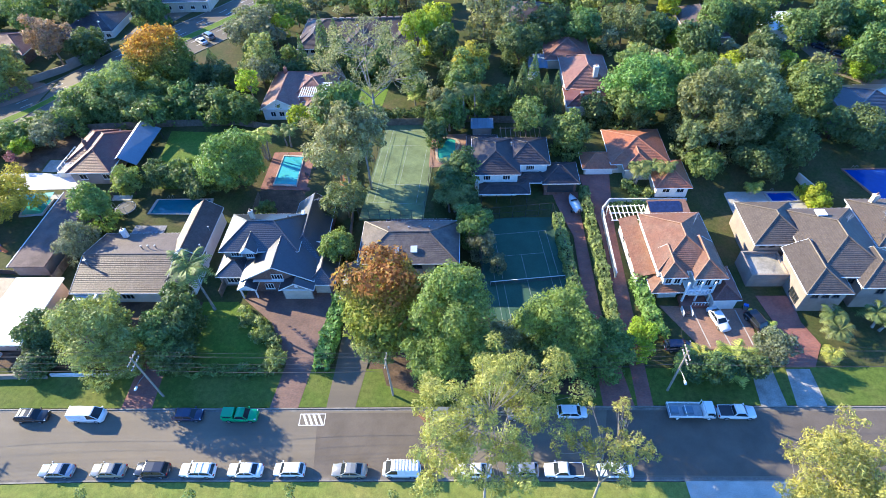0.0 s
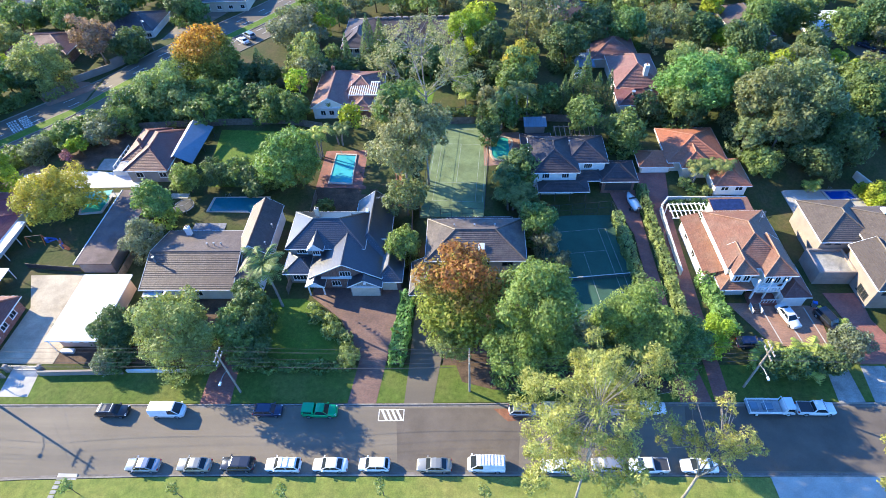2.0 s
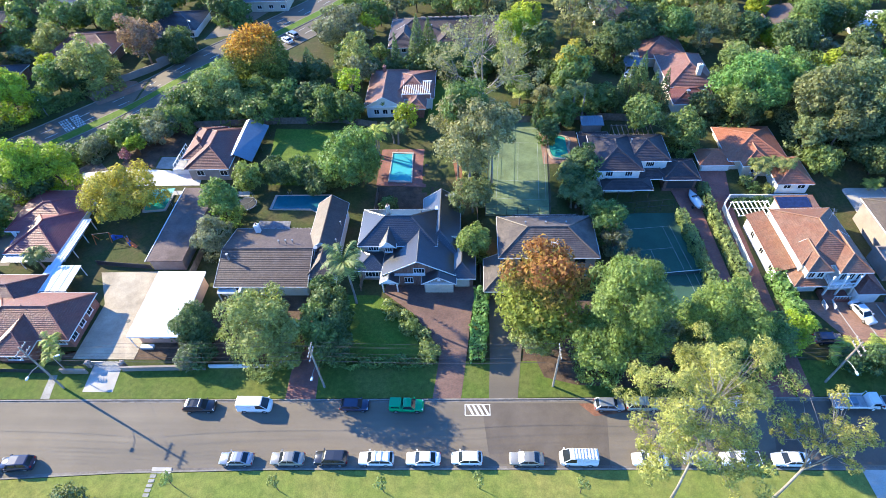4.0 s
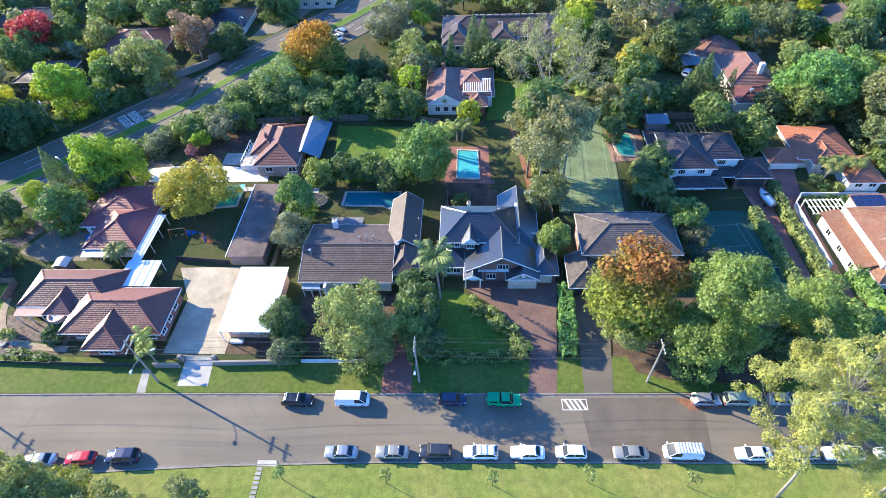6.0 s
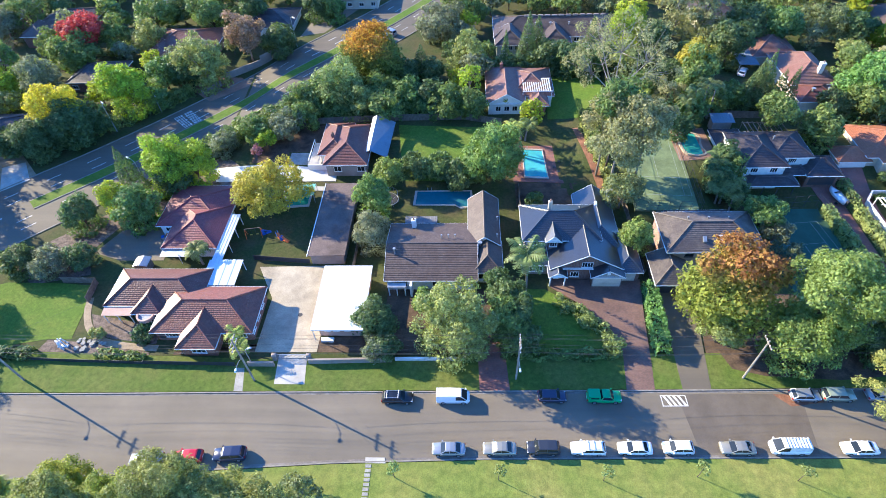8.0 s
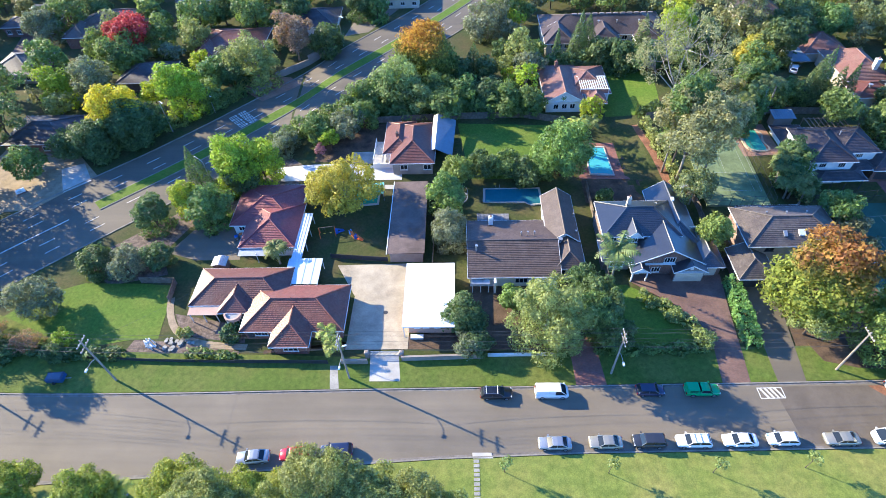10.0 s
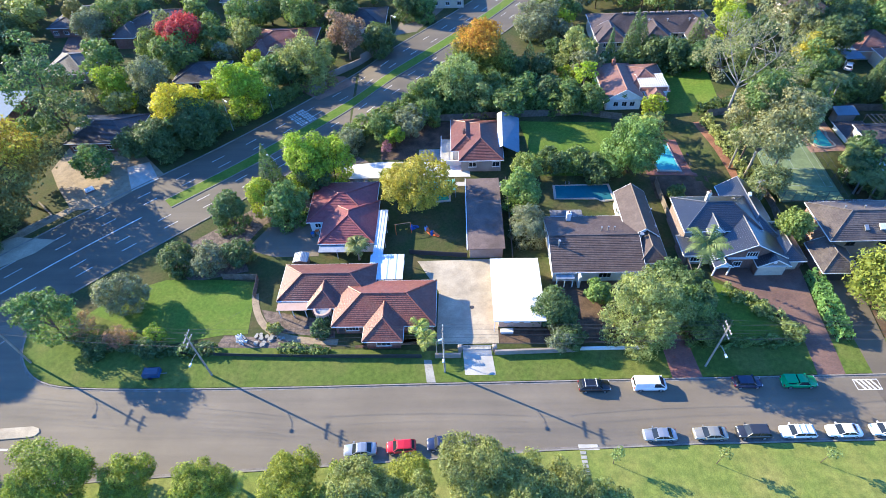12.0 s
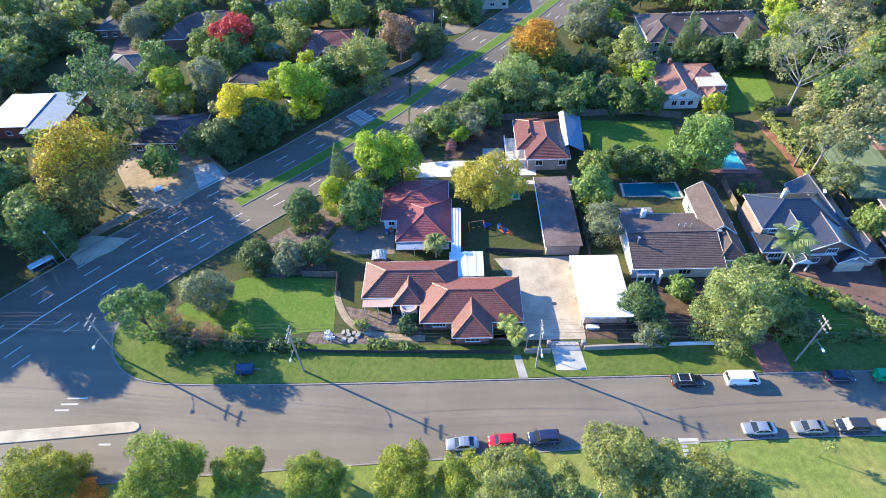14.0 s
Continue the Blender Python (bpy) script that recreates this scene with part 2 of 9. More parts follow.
RENDER_WHITE = surface("white_render", (0.78, 0.76, 0.72), 0.8, vary=0.1, scale=0.6, grain=8)
RENDER_CREAM = surface("cream_render", (0.62, 0.54, 0.43), 0.8, vary=0.15, scale=0.6, grain=8)
RENDER_TAN = surface("tan_render", (0.31, 0.255, 0.215), 0.85, vary=0.2, scale=0.5, grain=8)
RENDER_PINK = surface("pink_render", (0.55, 0.36, 0.27), 0.85, vary=0.15, scale=0.5, grain=8)
WHITE = surface("white_paint", (0.80, 0.79, 0.77), 0.5, vary=0.08, scale=2, grain=9, bump=0.0)
GREY_PAINT = surface("grey_paint", (0.30, 0.31, 0.32), 0.5, vary=0.12, scale=2, grain=9, bump=0.0)
DARK_PAINT = surface("dark_paint", (0.05, 0.05, 0.055), 0.5, vary=0.12, scale=2, grain=9, bump=0.0)
TIMBER = surface("weathered_timber", (0.22, 0.18, 0.14), 0.85, vary=0.4, scale=1.5, grain=6, per_object=0.2)
POLE_WOOD = surface("pole_timber", (0.34, 0.30, 0.25), 0.9, vary=0.35, scale=1.2, grain=8)
DECKING = surface("grey_decking", (0.22, 0.22, 0.24), 0.8, vary=0.3, scale=1.5, grain=5, per_object=0.2)
METAL_WHITE = surface("white_sheet_metal", (0.82, 0.82, 0.80), 0.45, vary=0.06, scale=0.5, grain=3, bump=0.0, spec=0.5)
METAL_PALE = surface("pale_blue_sheet", (0.58, 0.63, 0.68), 0.4, vary=0.12, scale=0.5, grain=3, bump=0.0, spec=0.5)
METAL_BLUE = surface("blue_sheet_metal", (0.19, 0.24, 0.29), 0.8, vary=0.1, scale=0.6, grain=3, bump=0.0, spec=0.15)
METAL_GREY = surface("galvanised_metal", (0.42, 0.43, 0.44), 0.45, metal=0.6, vary=0.2, scale=1.0, grain=6, bump=0.0)
ROOF_FLAT = surface("flat_roof_felt", (0.17, 0.125, 0.11), 0.9, vary=0.4, scale=0.3, grain=5)
TILE_RED = tile_material("red_brown_tiles", (0.165, 0.060, 0.042), (0.20, 0.115, 0.088), 0.5, 0.48)
TILE_RUST = tile_material("rust_red_tiles", (0.215, 0.072, 0.045), (0.235, 0.125, 0.085), 0.5, 0.48)
TILE_CRIMSON = tile_material("crimson_tiles", (0.23, 0.055, 0.055), (0.25, 0.11, 0.09), 0.4)
TILE_BROWN = tile_material("brown_tiles", (0.092, 0.064, 0.050), (0.14, 0.105, 0.086), 0.6)
TILE_SLATE = tile_material("slate_grey_tiles", (0.024, 0.026, 0.034), (0.046, 0.048, 0.054), 0.5, 0.32, 0.7)
TILE_GREYBROWN = tile_material("grey_brown_tiles", (0.10, 0.08, 0.07), (0.20, 0.165, 0.135), 0.8)
TILE_ORANGE = tile_material("orange_tiles", (0.34, 0.13, 0.07), (0.28, 0.155, 0.10), 0.5)
TILE_TERRA = tile_material("terracotta_tiles", (0.220, 0.105, 0.062), (0.240, 0.160, 0.108), 0.7)
TILE_DARK = tile_material("dark_brown_tiles", (0.048, 0.040, 0.044), (0.105, 0.082, 0.072), 0.7)
TILE_TAUPE = tile_material("taupe_tiles", (0.112, 0.088, 0.068), (0.150, 0.120, 0.092), 0.6)
TILE_PINK = tile_material("faded_pink_tiles", (0.215, 0.105, 0.080), (0.26, 0.165, 0.125), 0.7)
GLASS = glass_dark()
SOLAR = surface("solar_panel", (0.02, 0.03, 0.09), 0.15, vary=0.3, scale=2.0, grain=8, bump=0.0, spec=0.6)
POOL_BLUE = water_material("pool_water", (0.030, 0.13, 0.165))
POOL_CYAN = water_material("bright_pool_water", (0.075, 0.37, 0.41))
POOL_GREEN = water_material("green_pool_water", (0.05, 0.30, 0.22))
POOL_DEEP = water_material("deep_pool_water", (0.02, 0.06, 0.30))
RUBBER = surface("tyre_rubber", (0.022, 0.022, 0.023), 0.85, vary=0.2, scale=3, grain=9, bump=0.0)
ALLOY = surface("alloy_rim", (0.50, 0.50, 0.52), 0.35, metal=0.8, vary=0.1, scale=3, grain=9, bump=0.0)
LAMP_CLEAR = surface("clear_lamp", (0.75, 0.76, 0.78), 0.15, vary=0.05, scale=3, grain=9, bump=0.0, spec=0.6)
LAMP_RED = surface("red_lamp", (0.35, 0.02, 0.02), 0.2, vary=0.1, scale=3, grain=9, bump=0.0, spec=0.6)
BARK = surface("brown_bark", (0.12, 0.09, 0.07), 0.95, vary=0.4, scale=1.5, grain=6, bump=0.6)
BARK_PALE = surface("pale_gum_bark", (0.33, 0.295, 0.25), 0.85, vary=0.35, scale=0.8, grain=5, bump=0.3)
BARK_BLEACHED = surface("bleached_branch_bark", (0.33, 0.30, 0.27), 0.85, vary=0.3, scale=0.8, grain=5, bump=0.3)
BARK_GREY = surface("grey_bark", (0.30, 0.27, 0.24), 0.9, vary=0.35, scale=0.8, grain=5, bump=0.4)
SHADE_SAIL = surface("aqua_shade_cloth", (0.18, 0.48, 0.42), 0.8, vary=0.1, scale=1, grain=8, bump=0.0)
ORANGE_PLASTIC = surface("orange_plastic", (0.70, 0.16, 0.04), 0.4, vary=0.1, scale=2, grain=8, bump=0.0)
BLUE_PLASTIC = surface("blue_plastic", (0.04, 0.12, 0.45), 0.4, vary=0.1, scale=2, grain=8, bump=0.0)
YELLOW_PLASTIC = surface("yellow_plastic", (0.75, 0.50, 0.05), 0.4, vary=0.1, scale=2, grain=8, bump=0.0)
WIRE = surface("cable", (0.06, 0.06, 0.062), 0.8, vary=0.1, scale=2, grain=8, bump=0.0)


# ---------------------------------------------------------------- mesh helpers
class Geo:
    """Gathers corners and faces for one mesh."""

    def __init__(self):
        self.v, self.f = [], []

    def face(self, *pts):
        k = len(self.v)
        self.v += [tuple(p) for p in pts]
        self.f.append(tuple(range(k, k + len(pts))))
        return self

    def box(self, x0, x1, y0, y1, z0, z1):
        k = len(self.v)
        self.v += [(x0, y0, z0), (x1, y0, z0), (x1, y1, z0), (x0, y1, z0), (x0, y0, z1), (x1, y0, z1), (x1, y1, z1), (x0, y1, z1)]
        self.f += [(k, k + 3, k + 2, k + 1), (k + 4, k + 5, k + 6, k + 7), (k, k + 1, k + 5, k + 4), (k + 1, k + 2, k + 6, k + 5), (k + 2, k + 3, k + 7, k + 6), (k + 3, k, k + 4, k + 7)]
        return self

    def frustum(self, low, high, z0, z1):
        """low, high: x0, x1, y0, y1 of the two ends."""
        k = len(self.v)
        for (x0, x1, y0, y1), z in ((low, z0), (high, z1)):
            self.v += [(x0, y0, z), (x1, y0, z), (x1, y1, z), (x0, y1, z)]
        self.f += [(k, k + 3, k + 2, k + 1), (k + 4, k + 5, k + 6, k + 7), (k, k + 1, k + 5, k + 4), (k + 1, k + 2, k + 6, k + 5), (k + 2, k + 3, k + 7, k + 6), (k + 3, k, k + 4, k + 7)]
        return self

    def prism(self, pts, z0, z1):
        k, n = len(self.v), len(pts)
        self.v += [(p[0], p[1], z0) for p in pts] + [(p[0], p[1], z1) for p in pts]
        self.f += [tuple(range(k + n - 1, k - 1, -1)), tuple(range(k + n, k + 2 * n))]
        self.f += [(k + i, k + (i + 1) % n, k + n + (i + 1) % n, k + n + i) for i in range(n)]
        return self

    def tube(self, path, radii, sides=7, cap=True):
        """A tapered tube through the points of path."""
        path = [Vector(p) for p in path]
        k = len(self.v)
        for i, p in enumerate(path):
            d = (path[min(i + 1, len(path) - 1)] - path[max(i - 1, 0)]).normalized()
            a = d.orthogonal().normalized() if abs(d.z) < 0.9 else Vector((1, 0, 0)) - d * d.x
            a.normalize()
            b = d.cross(a)
            r = radii[i] if isinstance(radii, (list, tuple)) else radii
            for j in range(sides):
                t = 2 * math.pi * j / sides
                self.v.append(tuple(p + (a * math.cos(t) + b * math.sin(t)) * r))
        for i in range(len(path) - 1):
            for j in range(sides):
                j2 = (j + 1) % sides
                self.f.append((k + i * sides + j, k + i * sides + j2, k + (i + 1) * sides + j2, k + (i + 1) * sides + j))
        if cap:
            self.f.append(tuple(k + j for j in range(sides - 1, -1, -1)))
            e = k + (len(path) - 1) * sides
            self.f.append(tuple(e + j for j in range(sides)))
        return self

    def disc(self, x, y, z, r, axis="y", depth=0.2, sides=14):
        d = {"y": (0, depth / 2, 0), "x": (depth / 2, 0, 0), "z": (0, 0, depth / 2)}[axis]
        c = Vector((x, y, z))
        return self.tube([c - Vector(d), c + Vector(d)], r, sides)


def part(name, geo, material, parent, label="", smooth_faces=False):
    """One mesh object, as a part under a thing or a part."""
    me = bpy.data.meshes.new(name)
    me.from_pydata(geo.v, [], geo.f)
    me.materials.append(material)
    if smooth_faces:
        me.polygons.foreach_set("use_smooth", [True] * len(me.polygons))
    ob = new(name, me)
    if parent is not None:
        ob.parent = parent
    if label:
        ob["label"] = label
    return ob


def thing(name, label, category, x=0.0, y=0.0, z=None, turn=0.0, group="", kind=""):
    """An empty at a thing's base, on the ground unless z is given."""
    ob = new(name)
    ob.empty_display_size = 0.3
    ob.matrix_basis = pose(x, y, ground_z(x, y) if z is None else z, 0, 0, turn)
    return tagged(ob, label, category, group, kind)


def solid(name, geo, material, label, category, group="", kind="", smooth_faces=False):
    """A thing of one mesh, in world coordinates."""
    return tagged(part(name, geo, material, None, "", smooth_faces), label, category, group, kind)


# ---------------------------------------------------------------- ground, roads, slabs
def lerp(a, b, t):
    return a + (b - a) * t


def slab(name, pts, material, label, category, lift=0.03, deep=0.25, kind="structure", cell=3.0, group=""):
    """A paved or planted patch that follows the ground, with a real thickness."""
    bm = bmesh.new()
    bm.faces.new([bm.verts.new((x, y, 0)) for x, y in pts])
    xs, ys = [p[0] for p in pts], [p[1] for p in pts]
    if max(ys) > 74:
        for axis, lo, hi in ((0, min(xs), max(xs)), (1, min(ys), max(ys))):
            start = -270 if axis == 0 else -40
            v = start + cell * (math.floor((lo - start) / cell) + 1)
            while v < hi:
                co, no = ((v, 0, 0), (1, 0, 0)) if axis == 0 else ((0, v, 0), (0, 1, 0))
                bmesh.ops.bisect_plane(bm, geom=bm.verts[:] + bm.edges[:] + bm.faces[:], plane_co=co, plane_no=no)
                v += cell
    bmesh.ops.recalc_face_normals(bm, faces=bm.faces[:])
    for f in bm.faces:
        if f.normal.z < 0:
            f.normal_flip()
    top = bm.faces[:]
    ext = bmesh.ops.extrude_face_region(bm, geom=top)
    for v in (g for g in ext["geom"] if isinstance(g, bmesh.types.BMVert)):
        v.co.z = ground_z(v.co.x, v.co.y) + lift
    done = {v for v in ext["geom"] if isinstance(v, bmesh.types.BMVert)}
    for v in bm.verts:
        if v not in done:
            v.co.z = ground_z(v.co.x, v.co.y) - deep
    me = bpy.data.meshes.new(name)
    bmesh.ops.recalc_face_normals(bm, faces=bm.faces[:])
    bm.to_mesh(me)
    bm.free()
    me.materials.append(material)
    return tagged(new(name, me), label, category, group, kind)


def offset_line(line, d):
    """A polyline moved d to its left."""
    out = []
    for i, (x, y) in enumerate(line):
        x0, y0 = line[max(i - 1, 0)]
        x1, y1 = line[min(i + 1, len(line) - 1)]
        n = math.hypot(x1 - x0, y1 - y0)
        out.append((x - (y1 - y0) / n * d, y + (x1 - x0) / n * d))
    return out


def resample(line, step):
    out = [line[0]]
    for (x0, y0), (x1, y1) in zip(line, line[1:]):
        n = max(1, round(math.hypot(x1 - x0, y1 - y0) / step))
        out += [(lerp(x0, x1, k / n), lerp(y0, y1, k / n)) for k in range(1, n + 1)]
    return out


def rounded(line, times=2):
    for _ in range(times):
        out = [line[0]]
        for a, b in zip(line, line[1:]):
            out += [(lerp(a[0], b[0], 0.25), lerp(a[1], b[1], 0.25)), (lerp(a[0], b[0], 0.75), lerp(a[1], b[1], 0.75))]
        line = out + [line[-1]]
    return line


def ribbon(name, line, d0, d1, material, label, category, lift, deep=0.2, kind="structure", parent=None):
    """A band along a line, from d0 to d1 to its left, with thickness."""
    g = Geo()
    if len(line) > 2 and max(p[1] for p in line) > 76:
        line = resample(line, 3.0)
    a, b = offset_line(line, d0), offset_line(line, d1)
    n = max(1, math.ceil((d1 - d0) / 2.6))

    def up(pt, z):
        return (pt[0], pt[1], ground_z(*pt) + z)
    for p, q, p2, q2 in zip(a, b, a[1:], b[1:]):
        for k in range(n):
            s, e = k / n, (k + 1) / n
            c = [(lerp(u[0], v[0], t), lerp(u[1], v[1], t)) for u, v, t in ((p, q, s), (p2, q2, s), (p2, q2, e), (p, q, e))]
            g.face(*(up(pt, lift) for pt in c))
        g.face(up(p, lift - deep), up(p2, lift - deep), up(p2, lift), up(p, lift))
        g.face(up(q2, lift - deep), up(q, lift - deep), up(q, lift), up(q2, lift))
    for p, q in ((a[0], b[0]), (a[-1], b[-1])):
        g.face(up(p, lift), up(q, lift), up(q, lift - deep), up(p, lift - deep))
    ob = part(name, g, material, parent)
    return ob if parent is not None else tagged(ob, label, category, "", kind)


# ---------------------------------------------------------------- house parts
def courses(g, a, b, tb, ta, step=0.35, lip=0.065):
    """Tile courses on a slope, each lapping the one below: eave from a to b, top from ta to tb."""
    a, b, ta, tb = (Vector(p) for p in (a, b, ta, tb))
    mid = (ta + tb) / 2 - (a + b) / 2
    nrm = (b - a).cross(mid).normalized()
    n = max(2, round(mid.length / step))
    up = nrm * lip
    for k in range(n):
        s0, s1 = k / n, (k + 1) / n
        p, q, r, s = a.lerp(ta, s0), b.lerp(tb, s0), b.lerp(tb, s1), a.lerp(ta, s1)
        i = len(g.v)
        g.v += [tuple(x) for x in (p, q, q + up, p + up, r, s)]
        g.f.append((i, i + 1, i + 2, i + 3))
        if (r - s).length > 0.02:
            g.f.append((i + 3, i + 2, i + 4, i + 5))
        else:
            g.f.append((i + 3, i + 2, i + 4))


def weld(ob, d=0.004):
    """Joins corners that lie on one another."""
    bm = bmesh.new()
    bm.from_mesh(ob.data)
    bmesh.ops.remove_doubles(bm, verts=bm.verts[:], dist=d)
    bm.to_mesh(ob.data)
    bm.free()
    return ob


def ridge_cap(parent, a, b, material, w=0.15):
    a, b = Vector(a), Vector(b)
    g = Geo().tube([a + Vector((0, 0, 0.03)), b + Vector((0, 0, 0.03))], w, 6)
    return part("ridge_cap", g, material, parent)


def tiled_roof(house, x0, x1, y0, y1, z, rise, tiles, axis="x", ends="hh", over=0.5, wall=None, trim=None, inset=None):
    """A hipped or gabled roof over a rectangle of walls, in the house's own axes. ends: h hip, g gable, for the low and the high end."""
    trim = trim or WHITE
    X0, X1, Y0, Y1 = x0 - over, x1 + over, y0 - over, y1 + over
    if axis == "y":
        def tr(p):
            return (p[1], p[0], p[2])
        X0, X1, Y0, Y1 = Y0, Y1, X0, X1
    else:
        def tr(p):
            return p
    yc, hw = (Y0 + Y1) / 2, (Y1 - Y0) / 2
    cut = inset if inset is not None else hw
    r0 = X0 + (cut if ends[0] == "h" else 0)
    r1 = X1 - (cut if ends[1] == "h" else 0)
    if r0 > r1:
        r0 = r1 = (X0 + X1) / 2
    top = z + rise
    c = [(X0, Y0, z), (X1, Y0, z), (X1, Y1, z), (X0, Y1, z)]
    R0, R1 = (r0, yc, top), (r1, yc, top)
    g = Geo()
    slopes = [(c[0], c[1], R1, R0), (c[2], c[3], R0, R1)]
    if ends[1] == "h":
        slopes.append((c[1], c[2], R1, R1))
    if ends[0] == "h":
        slopes.append((c[3], c[0], R0, R0))
    for s in slopes:
        s = [tr(p) for p in s]
        if axis == "y":
            s = [s[1], s[0], s[3], s[2]]
        courses(g, *s)
    roof = weld(part("roof", g, tiles, house))
    # soffit and gutters
    cc = [tr(p) for p in c]
    xs, ys = [p[0] for p in cc], [p[1] for p in cc]
    ax0, ax1, ay0, ay1 = min(xs), max(xs), min(ys), max(ys)
    part("soffit", Geo().box(ax0 + 0.04, ax1 - 0.04, ay0 + 0.04, ay1 - 0.04, z - 0.10, z - 0.03), trim, roof)
    sides = {"s": (ax0, ax1, ay0 - 0.10, ay0), "n": (ax0, ax1, ay1, ay1 + 0.10), "w": (ax0 - 0.10, ax0, ay0, ay1), "e": (ax1, ax1 + 0.10, ay0, ay1)}
    skip = set()
    for e, names in zip(ends, (("w", "s"), ("e", "n"))):
        if e == "g":
            skip.add(names[0] if axis == "x" else names[1])
    for k, bx in sides.items():
        if k not in skip:
            part("gutter", Geo().box(*bx, z - 0.13, z + 0.02), trim, roof)
    # ridge and hips
    if (Vector(R0) - Vector(R1)).length > 0.1:
        ridge_cap(roof, tr(R0), tr(R1), tiles)
    if ends[0] == "h":
        ridge_cap(roof, tr(c[0]), tr(R0), tiles)
        ridge_cap(roof, tr(c[3]), tr(R0), tiles)
    if ends[1] == "h":
        ridge_cap(roof, tr(c[1]), tr(R1), tiles)
        ridge_cap(roof, tr(c[2]), tr(R1), tiles)
    # gable walls and barge boards
    for e, xe, k in ((ends[0], X0, 1), (ends[1], X1, -1)):
        if e == "g":
            xi = xe + k * over
            t = 0.2
            yi = over * 0.9
            zi = z + rise * (yi / hw)
            lo, hi = sorted((xi, xi + k * t))
            gg = Geo()
            tri = [(Y0 + yi, z - 0.1), (Y1 - yi, z - 0.1), (Y1 - yi, z + 0.05), (yc, top - 0.12), (Y0 + yi, z + 0.05)]
            m = len(tri)
            gg.v += [tr((lo, p[0], p[1])) for p in tri] + [tr((hi, p[0], p[1])) for p in tri]
            gg.f += [tuple(range(m)), tuple(range(2 * m - 1, m - 1, -1))] + [(i, (i + 1) % m, m + (i + 1) % m, m + i) for i in range(m)]
            part("gable", gg, wall or RENDER_CREAM, house)
            for ya in (Y0, Y1):
                gb = Geo()
                p, q = Vector((xe, ya, z)), Vector((xe, yc, top))
                for d in (0.0, ):
                    s = [p + Vector((-k * 0.03, 0, -0.14)), q + Vector((-k * 0.03, 0, -0.14)), q + Vector((-k * 0.03, 0, 0.08)), p + Vector((-k * 0.03, 0, 0.08))]
                    s2 = [v + Vector((k * 0.05, 0, 0)) for v in s]
                    gb.v += [tr(tuple(v)) for v in s + s2]
                    gb.f += [(0, 1, 2, 3), (7, 6, 5, 4), (0, 4, 5, 1), (1, 5, 6, 2), (2, 6, 7, 3), (3, 7, 4, 0)]
                part("barge_board", gb, trim, roof)
    return roof


def walls(house, x0, x1, y0, y1, z0, z1, material):
    """Outer walls with thickness round a room block, and a floor slab under them."""
    t = 0.25
    g = Geo()
    g.box(x0, x1, y0, y0 + t, z0, z1).box(x0, x1, y1 - t, y1, z0, z1)
    g.box(x0, x0 + t, y0 + t, y1 - t, z0, z1).box(x1 - t, x1, y0 + t, y1 - t, z0, z1)
    g.box(x0 + t, x1 - t, y0 + t, y1 - t, z0, z0 + 0.15)
    return part("wall", g, material, house)


def window(house, side, at, plane, z, w, h, panes=2, frame_mat=None):
    """side: s, n, w or e face of a wall lying at plane; at: middle of the window along the wall."""
    fm = frame_mat or WHITE
    k = -1 if side in "sw" else 1

    def bx(a0, a1, d0, d1, z0, z1):
        d0, d1 = sorted((plane + k * d0, plane + k * d1))
        return (at + a0, at + a1, d0, d1, z0, z1) if side in "sn" else (d0, d1, at + a0, at + a1, z0, z1)
    g = Geo()
    f = 0.08
    for d in (-0.05, 0.06):
        for i in (0.0, f):
            for u, v in ((-1, 0), (1, 0), (1, 1), (-1, 1)):
                a, zz = u * (w / 2 - i), lerp(z + i, z + h - i, v)
                g.v.append((at + a, plane + k * d, zz) if side in "sn" else (plane + k * d, at + a, zz))
    for i in range(4):
        j = (i + 1) % 4
        g.f += [(i, j, 4 + j, 4 + i), (8 + j, 8 + i, 12 + i, 12 + j), (j, i, 8 + i, 8 + j), (4 + i, 4 + j, 12 + j, 12 + i)]
    win = part("window", g, fm, house)
    for i in range(1, panes):
        m = -w / 2 + w * i / panes
        part("mullion", Geo().box(*bx(m - 0.03, m + 0.03, -0.05, 0.05, z + f, z + h - f)), fm, win)
    for i in range(panes):
        a0, a1 = -w / 2 + w * i / panes + 0.04, -w / 2 + w * (i + 1) / panes - 0.04
        part("pane", Geo().box(*bx(a0, a1, 0.004, 0.02, z + f, z + h - f)), GLASS, win)
    part("sill", Geo().box(*bx(-w / 2 - 0.08, w / 2 + 0.08, 0.0, 0.14, z - 0.09, z - 0.005)), fm, win)
    return win


def garage_door(house, side, at, plane, w, h, material, z=0.15):
    k = -1 if side in "sw" else 1

    def bx(d0, d1, m, z0, z1):
        d = sorted((plane + k * d0, plane + k * d1))
        return ((at - w / 2 + m, at + w / 2 - m, *d) if side in "sn" else (*d, at - w / 2 + m, at + w / 2 - m)) + (z0, z1)
    gd = part("garage_door", Geo().box(*bx(0.0, 0.03, 0.0, z, z + h)), material, house)
    for i in range(5):
        part("panel", Geo().box(*bx(0.031, 0.055, 0.04, z + h * i / 5 + 0.02, z + h * (i + 1) / 5 - 0.02)), material, gd)
    return gd


